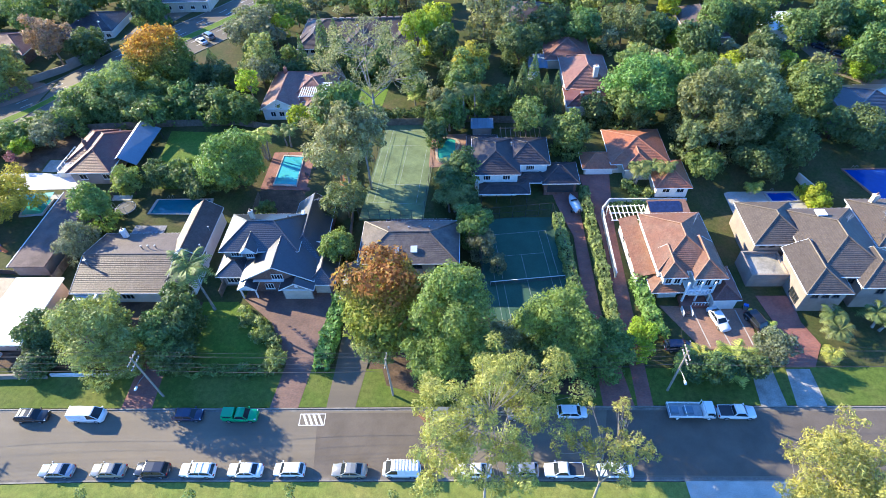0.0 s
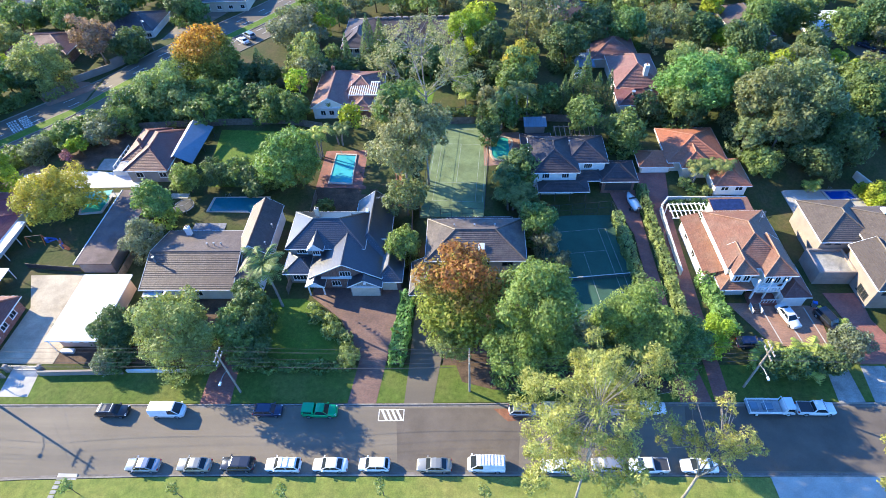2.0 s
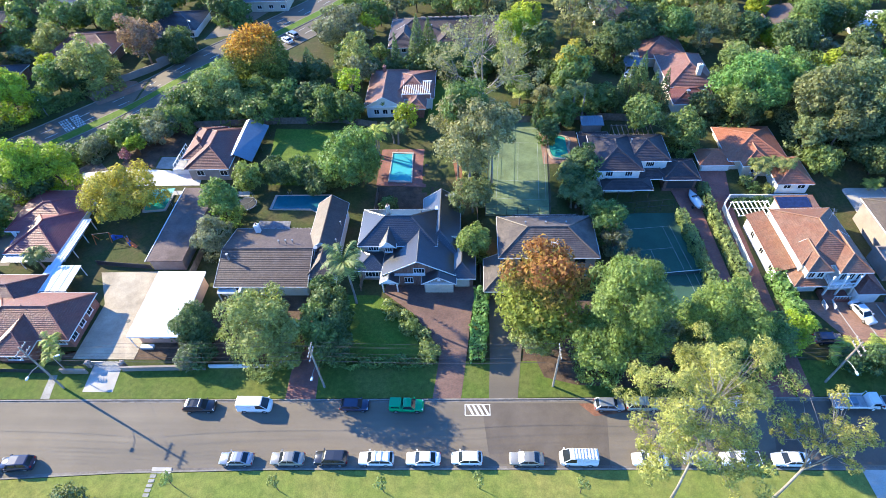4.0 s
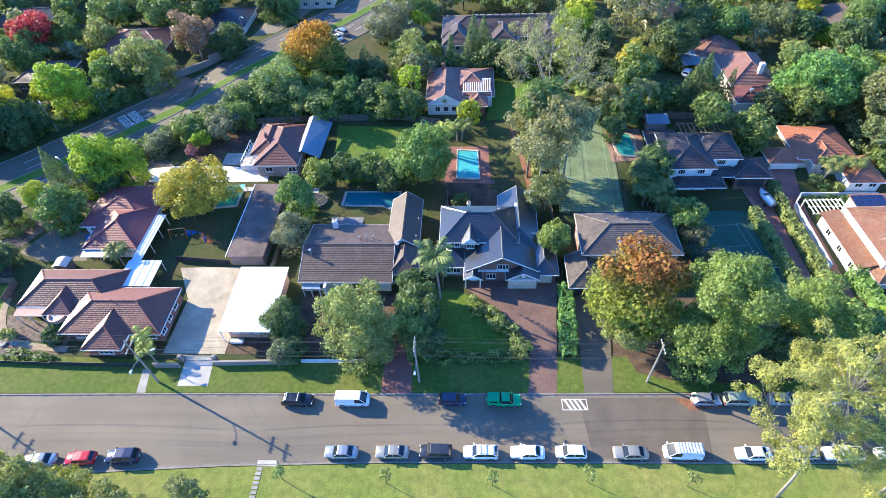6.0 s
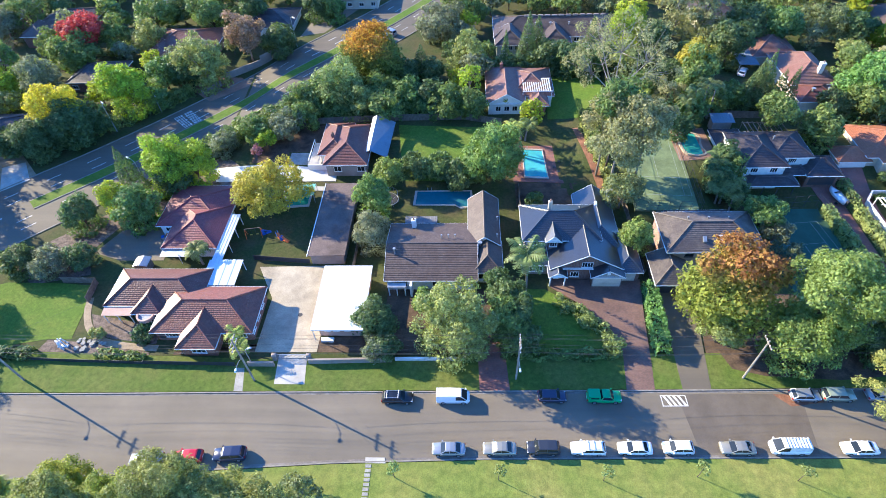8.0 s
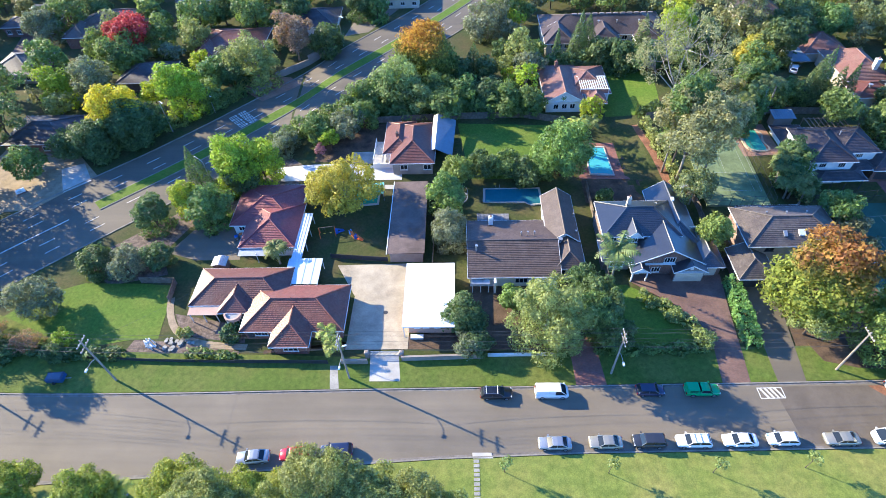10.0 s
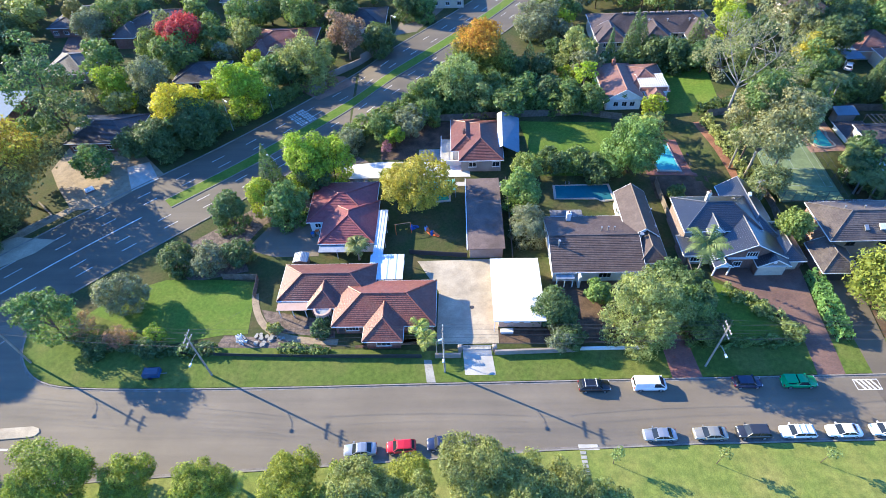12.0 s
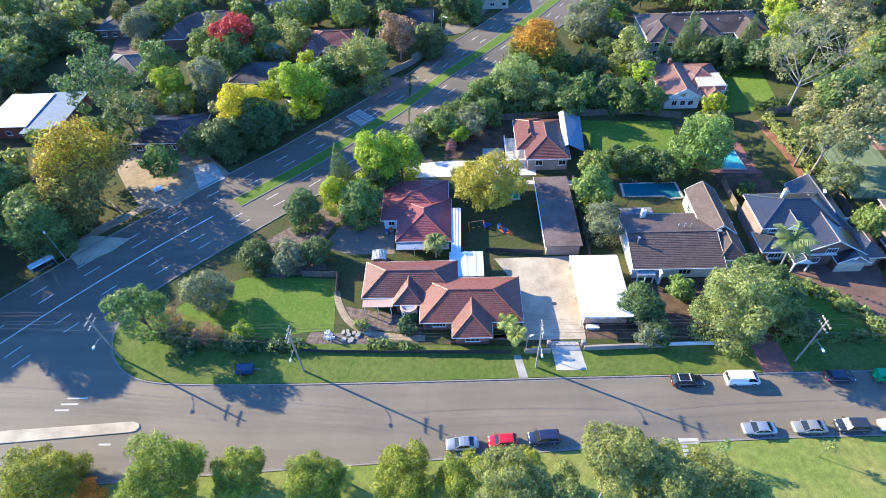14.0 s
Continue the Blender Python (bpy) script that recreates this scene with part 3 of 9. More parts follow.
def door(house, side, at, plane, material, z=0.15, w=0.95, h=2.05):
    k = -1 if side in "sw" else 1
    d = sorted((plane, plane + k * 0.06))
    g = Geo().box(*((at - w / 2, at + w / 2, *d) if side in "sn" else (*d, at - w / 2, at + w / 2)), z, z + h)
    dr = part("door", g, material, house)
    d = sorted((plane + k * 0.06, plane + k * 0.12))
    a = at + w * 0.36
    part("door_handle", Geo().box(*((a - 0.06, a + 0.06, *d) if side in "sn" else (*d, a - 0.06, a + 0.06)), z + 1.0, z + 1.06), METAL_GREY, dr)
    return dr


def chimney(house, x, y, z0, z1, material, w=0.55):
    g = Geo().box(x - w / 2, x + w / 2, y - w / 2, y + w / 2, z0, z1).box(x - w / 2 - 0.06, x + w / 2 + 0.06, y - w / 2 - 0.06, y + w / 2 + 0.06, z1 - 0.3, z1 - 0.12)
    ch = part("chimney", g, material, house)
    part("chimney_pot", Geo().tube([(x, y, z1 - 0.05), (x, y, z1 + 0.45)], [0.16, 0.12], 9), PAVER_ORANGE, ch)
    return ch


def vent_pipe(house, x, y, z0, z1, r=0.09):
    g = Geo().tube([(x, y, z0), (x, y, z1)], r, 8).tube([(x, y, z1), (x, y, z1 + 0.18)], r * 1.9, 8)
    return part("vent_pipe", g, METAL_GREY, house)


def skylight(house, x, y, z, w, d, slope, material=None):
    """A roof light lying on a slope that falls towards -y."""
    def pt(u, v, up):
        return (x + u, y + v * math.cos(slope), z + v * math.sin(slope) + up)
    g = Geo()
    g.v = [pt(u, v, up) for up in (-0.1, 0.14) for u, v in ((-w / 2, -d / 2), (w / 2, -d / 2), (w / 2, d / 2), (-w / 2, d / 2))]
    g.f = [(0, 3, 2, 1), (4, 5, 6, 7), (0, 1, 5, 4), (1, 2, 6, 5), (2, 3, 7, 6), (3, 0, 4, 7)]
    return part("skylight", g, material or METAL_WHITE, house)


def aerial(house, x, y, z, turn=30):
    c, s = math.cos(radians(turn)), math.sin(radians(turn))
    g = Geo().tube([(x, y, z - 1.2), (x, y, z + 0.9)], 0.03, 5)
    g.tube([(x - 0.9 * c, y - 0.9 * s, z + 0.85), (x + 0.9 * c, y + 0.9 * s, z + 0.85)], 0.025, 4)
    for k in range(-3, 4):
        px, py = x + 0.27 * k * c, y + 0.27 * k * s
        g.tube([(px + 0.4 * s, py - 0.4 * c, z + 0.87), (px - 0.4 * s, py + 0.4 * c, z + 0.87)], 0.018, 4)
    return part("aerial", g, METAL_GREY, house)


def sheet_roof(house, pts, material, thick=0.1, ribs=0, name="sheet_roof", trim=None):
    """A flat or leaning sheet through four corners (x, y, z); ribs: folded ribs that run from the first edge to the third."""
    a, b, c, d = (Vector(p) for p in pts)
    prof = [(0.0, 0.0)]
    for i in range(1, ribs):
        t, w = i / ribs, 0.12 / ribs
        prof += [(t - 2 * w, 0.0), (t - w, 0.06), (t + w, 0.06), (t + 2 * w, 0.0)]
    prof.append((1.0, 0.0))
    g = Geo()
    n = len(prof)
    for t, z in prof:
        g.v += [tuple(a.lerp(b, t) + Vector((0, 0, z))), tuple(d.lerp(c, t) + Vector((0, 0, z)))]
    for t, z in prof:
        g.v += [tuple(a.lerp(b, t) - Vector((0, 0, thick))), tuple(d.lerp(c, t) - Vector((0, 0, thick)))]
    for i in range(n - 1):
        g.f.append((2 * i, 2 * i + 2, 2 * i + 3, 2 * i + 1))
        k = 2 * n + 2 * i
        g.f.append((k + 1, k + 3, k + 2, k))
        g.f.append((2 * i, k, k + 2, 2 * i + 2))
        g.f.append((2 * i + 3, k + 3, k + 1, 2 * i + 1))
    g.f += [(0, 1, 2 * n + 1, 2 * n), (2 * n - 1, 2 * n - 2, 4 * n - 2, 4 * n - 1)]
    return part(name, g, material, house)


def post(house, x, y, z0, z1, material=None, w=0.12):
    return part("post", Geo().box(x - w / 2, x + w / 2, y - w / 2, y + w / 2, z0, z1), material or WHITE, house)


def fence(label, line, height, material, step=2.4, cap=None, boards=True, group=""):
    """A paling fence: posts, rails and a run of boards in bays."""
    x, y = line[0]
    f = thing("fence", label, "fence", 0, 0, 0, group=group)
    pts = resample(line, step)
    for px, py in pts:
        z = ground_z(px, py)
        part("post", Geo().box(px - 0.06, px + 0.06, py - 0.06, py + 0.06, z - 0.1, z + height + 0.05), material, f)
    for (xa, ya), (xb, yb) in zip(pts, pts[1:]):
        g = Geo()
        n = max(1, int(math.hypot(xb - xa, yb - ya) / 0.2))
        dx, dy = (xb - xa) / n, (yb - ya) / n
        nx, ny = -dy, dx
        ln = math.hypot(nx, ny)
        nx, ny = nx / ln * 0.015, ny / ln * 0.015
        z = min(ground_z(xa, ya), ground_z(xb, yb))
        front = []
        for i in range(n):
            off = 1.6 if i % 2 else 0.4
            front += [(xa + dx * i + nx * off, ya + dy * i + ny * off), (xa + dx * (i + 1) + nx * off, ya + dy * (i + 1) + ny * off)]
        back = [(xb - nx, yb - ny), (xa - nx, ya - ny)]
        g.prism(front + back, z + 0.03, max(ground_z(xa, ya), ground_z(xb, yb)) + height)
        part("panel", g, material, f)
    return f


def low_wall(label, line, height, material, thick=0.25, name="garden_wall", coping=None):
    w = thing(name, label, "wall", 0, 0, 0)
    g = Geo()
    for (xa, ya), (xb, yb) in zip(line, line[1:]):
        n = math.hypot(xb - xa, yb - ya)
        nx, ny = -(yb - ya) / n * thick / 2, (xb - xa) / n * thick / 2
        z = ground_z(xa, ya)
        z2 = ground_z(xb, yb)
        g.prism([(xa - nx, ya - ny), (xb - nx, yb - ny), (xb + nx, yb + ny), (xa + nx, ya + ny)], min(z, z2) - 0.1, max(z, z2) + height)
        gc = Geo().prism([(xa - nx * 1.3, ya - ny * 1.3), (xb - nx * 1.3, yb - ny * 1.3), (xb + nx * 1.3, yb + ny * 1.3), (xa + nx * 1.3, ya + ny * 1.3)], max(z, z2) + height, max(z, z2) + height + 0.06)
        part("coping", gc, coping or material, w)
    part("wall", g, material, w)
    return w


def pool(label, pts, water, coping, x=0, y=0):
    """A swimming pool: coping ring, water and ladder rails."""
    p = thing("swimming_pool", label, "swimming pool", 0, 0, 0)
    cx, cy = sum(q[0] for q in pts) / len(pts), sum(q[1] for q in pts) / len(pts)
    z = sum(ground_z(*q) for q in pts) / len(pts) + 0.22
    def out(q, d):
        n = math.hypot(q[0] - cx, q[1] - cy)
        return (q[0] + (q[0] - cx) / n * d, q[1] + (q[1] - cy) / n * d)
    g = Geo()
    m = len(pts)
    for q in pts:
        o = out(q, 0.5)
        g.v += [(*q, z - 0.7), (*q, z + 0.05), (*o, z + 0.05), (*o, z - 0.7)]
    for i in range(m):
        j = (i + 1) % m
        for k in range(4):
            k2 = (k + 1) % 4
            g.f.append((4 * i + k, 4 * j + k, 4 * j + k2, 4 * i + k2))
    part("coping", g, coping, p)
    part("water", Geo().prism(pts, z - 0.7, z - 0.07), water, p)
    a, b = pts[0], pts[1]
    for k in (0.2, 0.27):
        px, py = lerp(a[0], b[0], k), lerp(a[1], b[1], k)
        gl = Geo().tube([(px, py + 0.5, z), (px, py + 0.5, z + 0.7), (px, py - 0.1, z + 0.75), (px, py - 0.2, z - 0.2)], 0.03, 5)
        part("ladder_rail", gl, METAL_GREY, p)
    return p


# ---------------------------------------------------------------- plants
LEAF = {
    "broad": leaf_material("leaves_mid_green", (0.066, 0.118, 0.034), (0.138, 0.240, 0.070), (0.205, 0.345, 0.104)),
    "light": leaf_material("leaves_light_green", (0.112, 0.160, 0.054), (0.228, 0.322, 0.110), (0.335, 0.462, 0.160)),
    "fresh": leaf_material("leaves_fresh_green", (0.088, 0.145, 0.038), (0.184, 0.296, 0.077), (0.272, 0.425, 0.112)),
    "bright": leaf_material("leaves_bright_green", (0.085, 0.165, 0.044), (0.172, 0.330, 0.088), (0.250, 0.470, 0.125)),
    "lime": leaf_material("leaves_lime", (0.140, 0.205, 0.018), (0.285, 0.415, 0.036), (0.430, 0.610, 0.052)),
    "dark": leaf_material("leaves_dark_green", (0.044, 0.084, 0.032), (0.096, 0.172, 0.064), (0.145, 0.250, 0.094)),
    "grey": leaf_material("leaves_grey_green", (0.086, 0.118, 0.072), (0.174, 0.238, 0.146), (0.255, 0.345, 0.212)),
    "olive": leaf_material("leaves_olive_brown", (0.082, 0.116, 0.050), (0.172, 0.240, 0.104), (0.258, 0.352, 0.152)),
    "brown": leaf_material("leaves_russet", (0.150, 0.108, 0.072), (0.299, 0.215, 0.143), (0.434, 0.311, 0.208)),
    "gum": leaf_material("leaves_gum", (0.172, 0.186, 0.050), (0.350, 0.376, 0.104), (0.515, 0.545, 0.155)),
    "gumgrey": leaf_material("leaves_gum_grey", (0.128, 0.152, 0.074), (0.258, 0.305, 0.150), (0.370, 0.440, 0.215)),
    "yellow": leaf_material("leaves_yellow", (0.225, 0.258, 0.020), (0.455, 0.515, 0.038), (0.650, 0.720, 0.054)),
    "yellowgreen": leaf_material("leaves_yellow_green", (0.182, 0.190, 0.028), (0.365, 0.380, 0.056), (0.530, 0.550, 0.084), 0.04),
    "red": leaf_material("leaves_red", (0.190, 0.034, 0.040), (0.385, 0.068, 0.078), (0.560, 0.100, 0.112)),
    "orange": leaf_material("leaves_orange", (0.340, 0.165, 0.020), (0.640, 0.320, 0.038), (0.800, 0.430, 0.052)),
    "pink": leaf_material("leaves_pink", (0.169, 0.085, 0.111), (0.338, 0.169, 0.221), (0.490, 0.246, 0.320)),
    "purple": leaf_material("leaves_purple", (0.065, 0.039, 0.111), (0.130, 0.078, 0.221), (0.189, 0.113, 0.320)),
    "palm": leaf_material("palm_fronds", (0.085, 0.124, 0.039), (0.169, 0.247, 0.078), (0.246, 0.358, 0.113)),
    "palmlime": leaf_material("palm_fronds_lime", (0.169, 0.221, 0.046), (0.338, 0.442, 0.091), (0.490, 0.641, 0.133)),
    "near": leaf_material("leaves_park_trees", (0.085, 0.125, 0.022), (0.205, 0.275, 0.036), (0.380, 0.440, 0.054)),
    "nearolive": leaf_material("leaves_park_olive", (0.094, 0.136, 0.042), (0.200, 0.278, 0.088), (0.310, 0.420, 0.138)),
}
AUTUMN = leaf_two_tone("leaves_turning", (0.270, 0.310, 0.060), (0.410, 0.190, 0.070), 13.6, 7.0, 0.5)
AUTUMN_FAR = leaf_two_tone("leaves_turning_gold", (0.190, 0.240, 0.055), (0.560, 0.280, 0.045), 10.4, 5.0, 0.5)
GOLDEN = leaf_two_tone("leaves_golden_olive", (0.200, 0.190, 0.060), (0.460, 0.330, 0.040), 12.2, 5.0)


def quads_mesh(name, centres, normals, sizes, rng, slim=0.62):
    """Many small leaf sprays, each a small blade of its own, written straight into the mesh."""
    n = len(centres)
    r = rng.normal(size=(n, 3))
    a = np.cross(normals, r)
    a /= np.linalg.norm(a, axis=1, keepdims=True) + 1e-9
    b = np.cross(normals, a)
    s = sizes[:, None]
    v = np.empty((n, 3, 3), np.float32)
    v[:, 0] = centres - a * s * 1.1
    v[:, 1] = centres + a * s * 0.7 - b * s * slim * 1.1
    v[:, 2] = centres + a * s * 0.7 + b * s * slim * 1.1 + normals * s * 0.25
    me = bpy.data.meshes.new(name)
    me.vertices.add(3 * n)
    me.vertices.foreach_set("co", v.ravel())
    me.loops.add(3 * n)
    me.loops.foreach_set("vertex_index", np.arange(3 * n, dtype=np.int32))
    me.polygons.add(n)
    me.polygons.foreach_set("loop_start", np.arange(0, 3 * n, 3, dtype=np.int32))
    me.polygons.foreach_set("loop_total", np.full(n, 3, np.int32))
    me.update(calc_edges=True)
    return me


def unit(v):
    return v / (np.linalg.norm(v, axis=-1, keepdims=True) + 1e-9)


def puffs(rng, lobes, leaf, cover):
    """Leaf places on the outside of a heap of lobes (x, y, z, radius, flatness); none deep inside a neighbour."""
    cs, ns, ss = [], [], []
    mids = np.array([l[:3] for l in lobes])
    whole = mids.mean(axis=0)
    reach = np.array([l[3] for l in lobes]) * 0.66
    for i, (x, y, z, r, flat) in enumerate(lobes):
        n = max(10, int(cover * 0.62 * 4 * math.pi * r * r / (leaf * leaf * 1.1)))
        d = unit(rng.normal(size=(n, 3)) + 0.55 * unit(np.array([x, y, z]) - whole + np.array([0, 0, 0.6 * r])))
        rag = 1 + 0.16 * np.sin(d[:, :1] * 7 + i) * np.sin(d[:, 1:2] * 6 + 2 * i) + 0.1 * np.sin(d[:, 2:] * 11 + i)
        rad = r * rag * (0.55 + 0.66 * rng.random((n, 1)) ** 0.7)
        p = np.array([x, y, z]) + d * rad * np.array([1, 1, flat])
        near = np.linalg.norm(p[:, None, :] - mids[None], axis=2) / reach[None]
        near[:, i] = 9
        keep = near.min(axis=1) > 1
        p, d = p[keep], d[keep]
        n = len(p)
        cs.append(p)
        ns.append(unit(d + 0.58 * rng.normal(size=(n, 3)) + np.array([0, 0, 0.35])))
        ss.append(leaf * (0.5 + 0.9 * rng.random(n) ** 1.5))
    return np.concatenate(cs), np.concatenate(ns), np.concatenate(ss)


def limb_tree(g, rng, lobes, height, r0, lean=(0, 0), forks=None, wiggle=0.25):
    """A tapered trunk that divides into limbs which reach into the lobes."""
    top = min(l[2] for l in lobes) * 0.55 + height * 0.18
    tx, ty = lean[0] * 0.5, lean[1] * 0.5
    g.tube([(0, 0, -0.15), (tx * 0.2 + rng.normal() * 0.1, ty * 0.2, top * 0.45), (tx * 0.7, ty * 0.7, top)], [r0 * 1.25, r0 * 0.85, r0 * 0.68], 8)
    pick = lobes if forks is None else lobes[:forks]
    main = pick[::max(1, len(pick) // 6)][:7]
    boughs = []
    for x, y, z, r, flat in main:
        start = Vector((tx * 0.7, ty * 0.7, top * (0.80 + 0.18 * rng.random())))
        end = Vector((x, y, z - r * 0.35))
        mid = start.lerp(end, 0.5) + Vector(rng.normal(size=3)) * wiggle * r
        mid.z = lerp(start.z, end.z, 0.45)
        g.tube([start, start.lerp(mid, 0.5) + Vector(rng.normal(size=3)) * 0.08 * r, mid, end], [r0 * 0.52, r0 * 0.4, r0 * 0.3, r0 * 0.09], 6)
        boughs += [start.lerp(mid, 0.6), mid, mid.lerp(end, 0.45)]
    for lobe in pick:
        if lobe in main:
            continue
        end = Vector(lobe[:3])
        start = min(boughs, key=lambda p: (p - end).length + 0.6 * max(0.0, p.z - end.z))
        mid = start.lerp(end, 0.55) + Vector(rng.normal(size=3)) * 0.25 * lobe[3]
        g.tube([start, mid, end], [r0 * 0.24, r0 * 0.15, r0 * 0.05], 5)


def crown_lobes(rng, R, zc, vf, count, spread=0.62, size=(0.34, 0.52), lean=(0, 0)):
    """An uneven heap of lobes: the crown is longer one way, with boughs that stand out and gaps between."""
    turn, long = rng.random() * math.pi, 1 + 0.16 * rng.random()
    ct, st = math.cos(turn), math.sin(turn)
    lobes = [(lean[0], lean[1], zc, R * 0.55, vf)]
    for i in range(count):
        a = 2 * math.pi * (i * 0.381966 + 0.28 * rng.random())
        up = 1 - 1.75 * (i + 0.5) / count
        rr = math.sqrt(max(0.0, 1 - up * up))
        k = spread * (0.68 + 0.60 * rng.random())
        s = lerp(size[0], size[1], rng.random()) * (0.72 + 0.5 * rng.random())
        u, v = rr * math.cos(a) * long, rr * math.sin(a) / long
        lobes.append((lean[0] + R * k * (u * ct - v * st), lean[1] + R * k * (u * st + v * ct), zc + R * vf * k * (up + 0.12 * rng.normal()), R * s, 0.8))
    return lobes


def tree(name, label, category, x, y, lobes, leaf, cover, material, bark, r0, seed, height, lean=(0, 0), forks=None, slim=0.62, group=""):
    rng = np.random.default_rng(seed)
    t = thing(name, label, category, x, y, group=group)
    g = Geo()
    limb_tree(g, rng, lobes, height, r0, lean, forks)
    part("trunk", g, bark, t, "", True)
    me = quads_mesh("crown", *puffs(rng, lobes, leaf, cover), rng, slim)
    me.materials.append(material)
    c = new("crown", me)
    c.parent = t
    return t


def cone_tree(x, y, R, height, material, label, seed):
    rng = np.random.default_rng(seed)
    t = thing("conifer", label, "tree", x, y)
    part("trunk", Geo().tube([(0, 0, -0.1), (0, 0, height * 0.6)], [0.22, 0.08], 7), BARK, t)
    leaf = 0.22
    n = int(2.0 * math.pi * R * height * 0.9 / (leaf * leaf * 1.24))
    h = 1 - np.sqrt(rng.random(n))
    prof = np.where(h < 0.16, 0.75 + h / 0.16 * 0.25, 1 - (np.maximum(h - 0.16, 0) / 0.84) ** 1.25)
    a = rng.random(n) * 2 * math.pi
    rag = 1 + 0.10 * np.sin(a * 5 + h * 19 + seed) + 0.07 * rng.normal(size=n)
    rr = R * prof * rag * (0.82 + 0.2 * rng.random(n))
    p = np.stack([rr * np.cos(a), rr * np.sin(a), 0.3 + h * (height - 0.3)], 1)
    nr = unit(np.stack([np.cos(a), np.sin(a), np.full(n, 0.5)], 1) + 0.5 * rng.normal(size=(n, 3)))
    me = quads_mesh("crown", p, nr, leaf * (0.5 + 0.8 * rng.random(n)), rng, 0.5)
    me.materials.append(material)
    c = new("crown", me)
    c.parent = t
    return t


def frond_fan(g, rng, z, count, length, droop, width, rise=0.9, cx=0.0, cy=0.0):
    """Arching palm fronds: a rib with leaflets down both sides."""
    for i in range(count):
        a = 2 * math.pi * i * 0.381966 + rng.random() * 0.3
        ln = length * (0.75 + 0.4 * rng.random())
        up = rise * (0.15 + 1.0 * (1 - i / count)) + 0.15 * rng.normal()
        ca, sa = math.cos(a), math.sin(a)
        pts = []
        for k in range(8):
            s = k / 7
            out = ln * s * (1 - 0.12 * s)
            pts.append(Vector((cx + ca * out, cy + sa * out, z + ln * (up * s - droop * s * s))))
        g.tube(pts[:7], [0.05, 0.045, 0.04, 0.03, 0.025, 0.02, 0.012], 4, False)
        for k in range(1, 8):
            p0, p1 = pts[k - 1], pts[k]
            for m in range(2):
                q = p0.lerp(p1, m / 2)
                w = width * math.sin(math.pi * min(0.97, (k - 1 + m / 2) / 7.0 * 0.85 + 0.13)) * (0.8 + 0.4 * rng.random())
                for sd in (-1, 1):
                    tip = q + Vector((-sa * sd * w + ca * w * 0.55, ca * sd * w + sa * w * 0.55, -w * (0.25 + 0.3 * rng.random())))
                    d = (p1 - p0).normalized() * (ln * 0.052)
                    g.face(q, q + d * 1.3, tip + d * 0.25, tip)


def palm(x, y, height, length, label, seed, stems=1, kind="palm", count=16, lean=0.4, droop=0.75, group="", width=0.75):
    rng = np.random.default_rng(seed)
    t = thing("palm_tree", label, "palm tree", x, y, group=group)
    for s in range(stems):
        a = 2 * math.pi * s / stems + seed
        off = 0.0 if stems == 1 else 0.5
        bx, by = off * math.cos(a), off * math.sin(a)
        tx, ty = bx + lean * math.cos(a) * (1 + off), by + lean * math.sin(a) * (1 + off)
        h = height * (1 - 0.14 * s)
        g = Geo()
        pth = [(lerp(bx, tx, k * k), lerp(by, ty, k * k), -0.1 + (h + 0.1) * k) for k in (0, 0.25, 0.5, 0.75, 1)]
        g.tube(pth, [0.26, 0.19, 0.17, 0.16, 0.15], 8)
        for k in range(int(h / 0.45)):
            u = k * 0.45 / h
            g.tube([(lerp(bx, tx, u * u), lerp(by, ty, u * u), h * u), (lerp(bx, tx, u * u), lerp(by, ty, u * u), h * u + 0.07)], 0.215 - 0.05 * u, 8, False)
        part("trunk", g, BARK_GREY, t)
        gf = Geo()
        frond_fan(gf, rng, h, count, length, droop, width, 0.9, tx, ty)
        part("crown", gf, LEAF[kind], t)
    return t


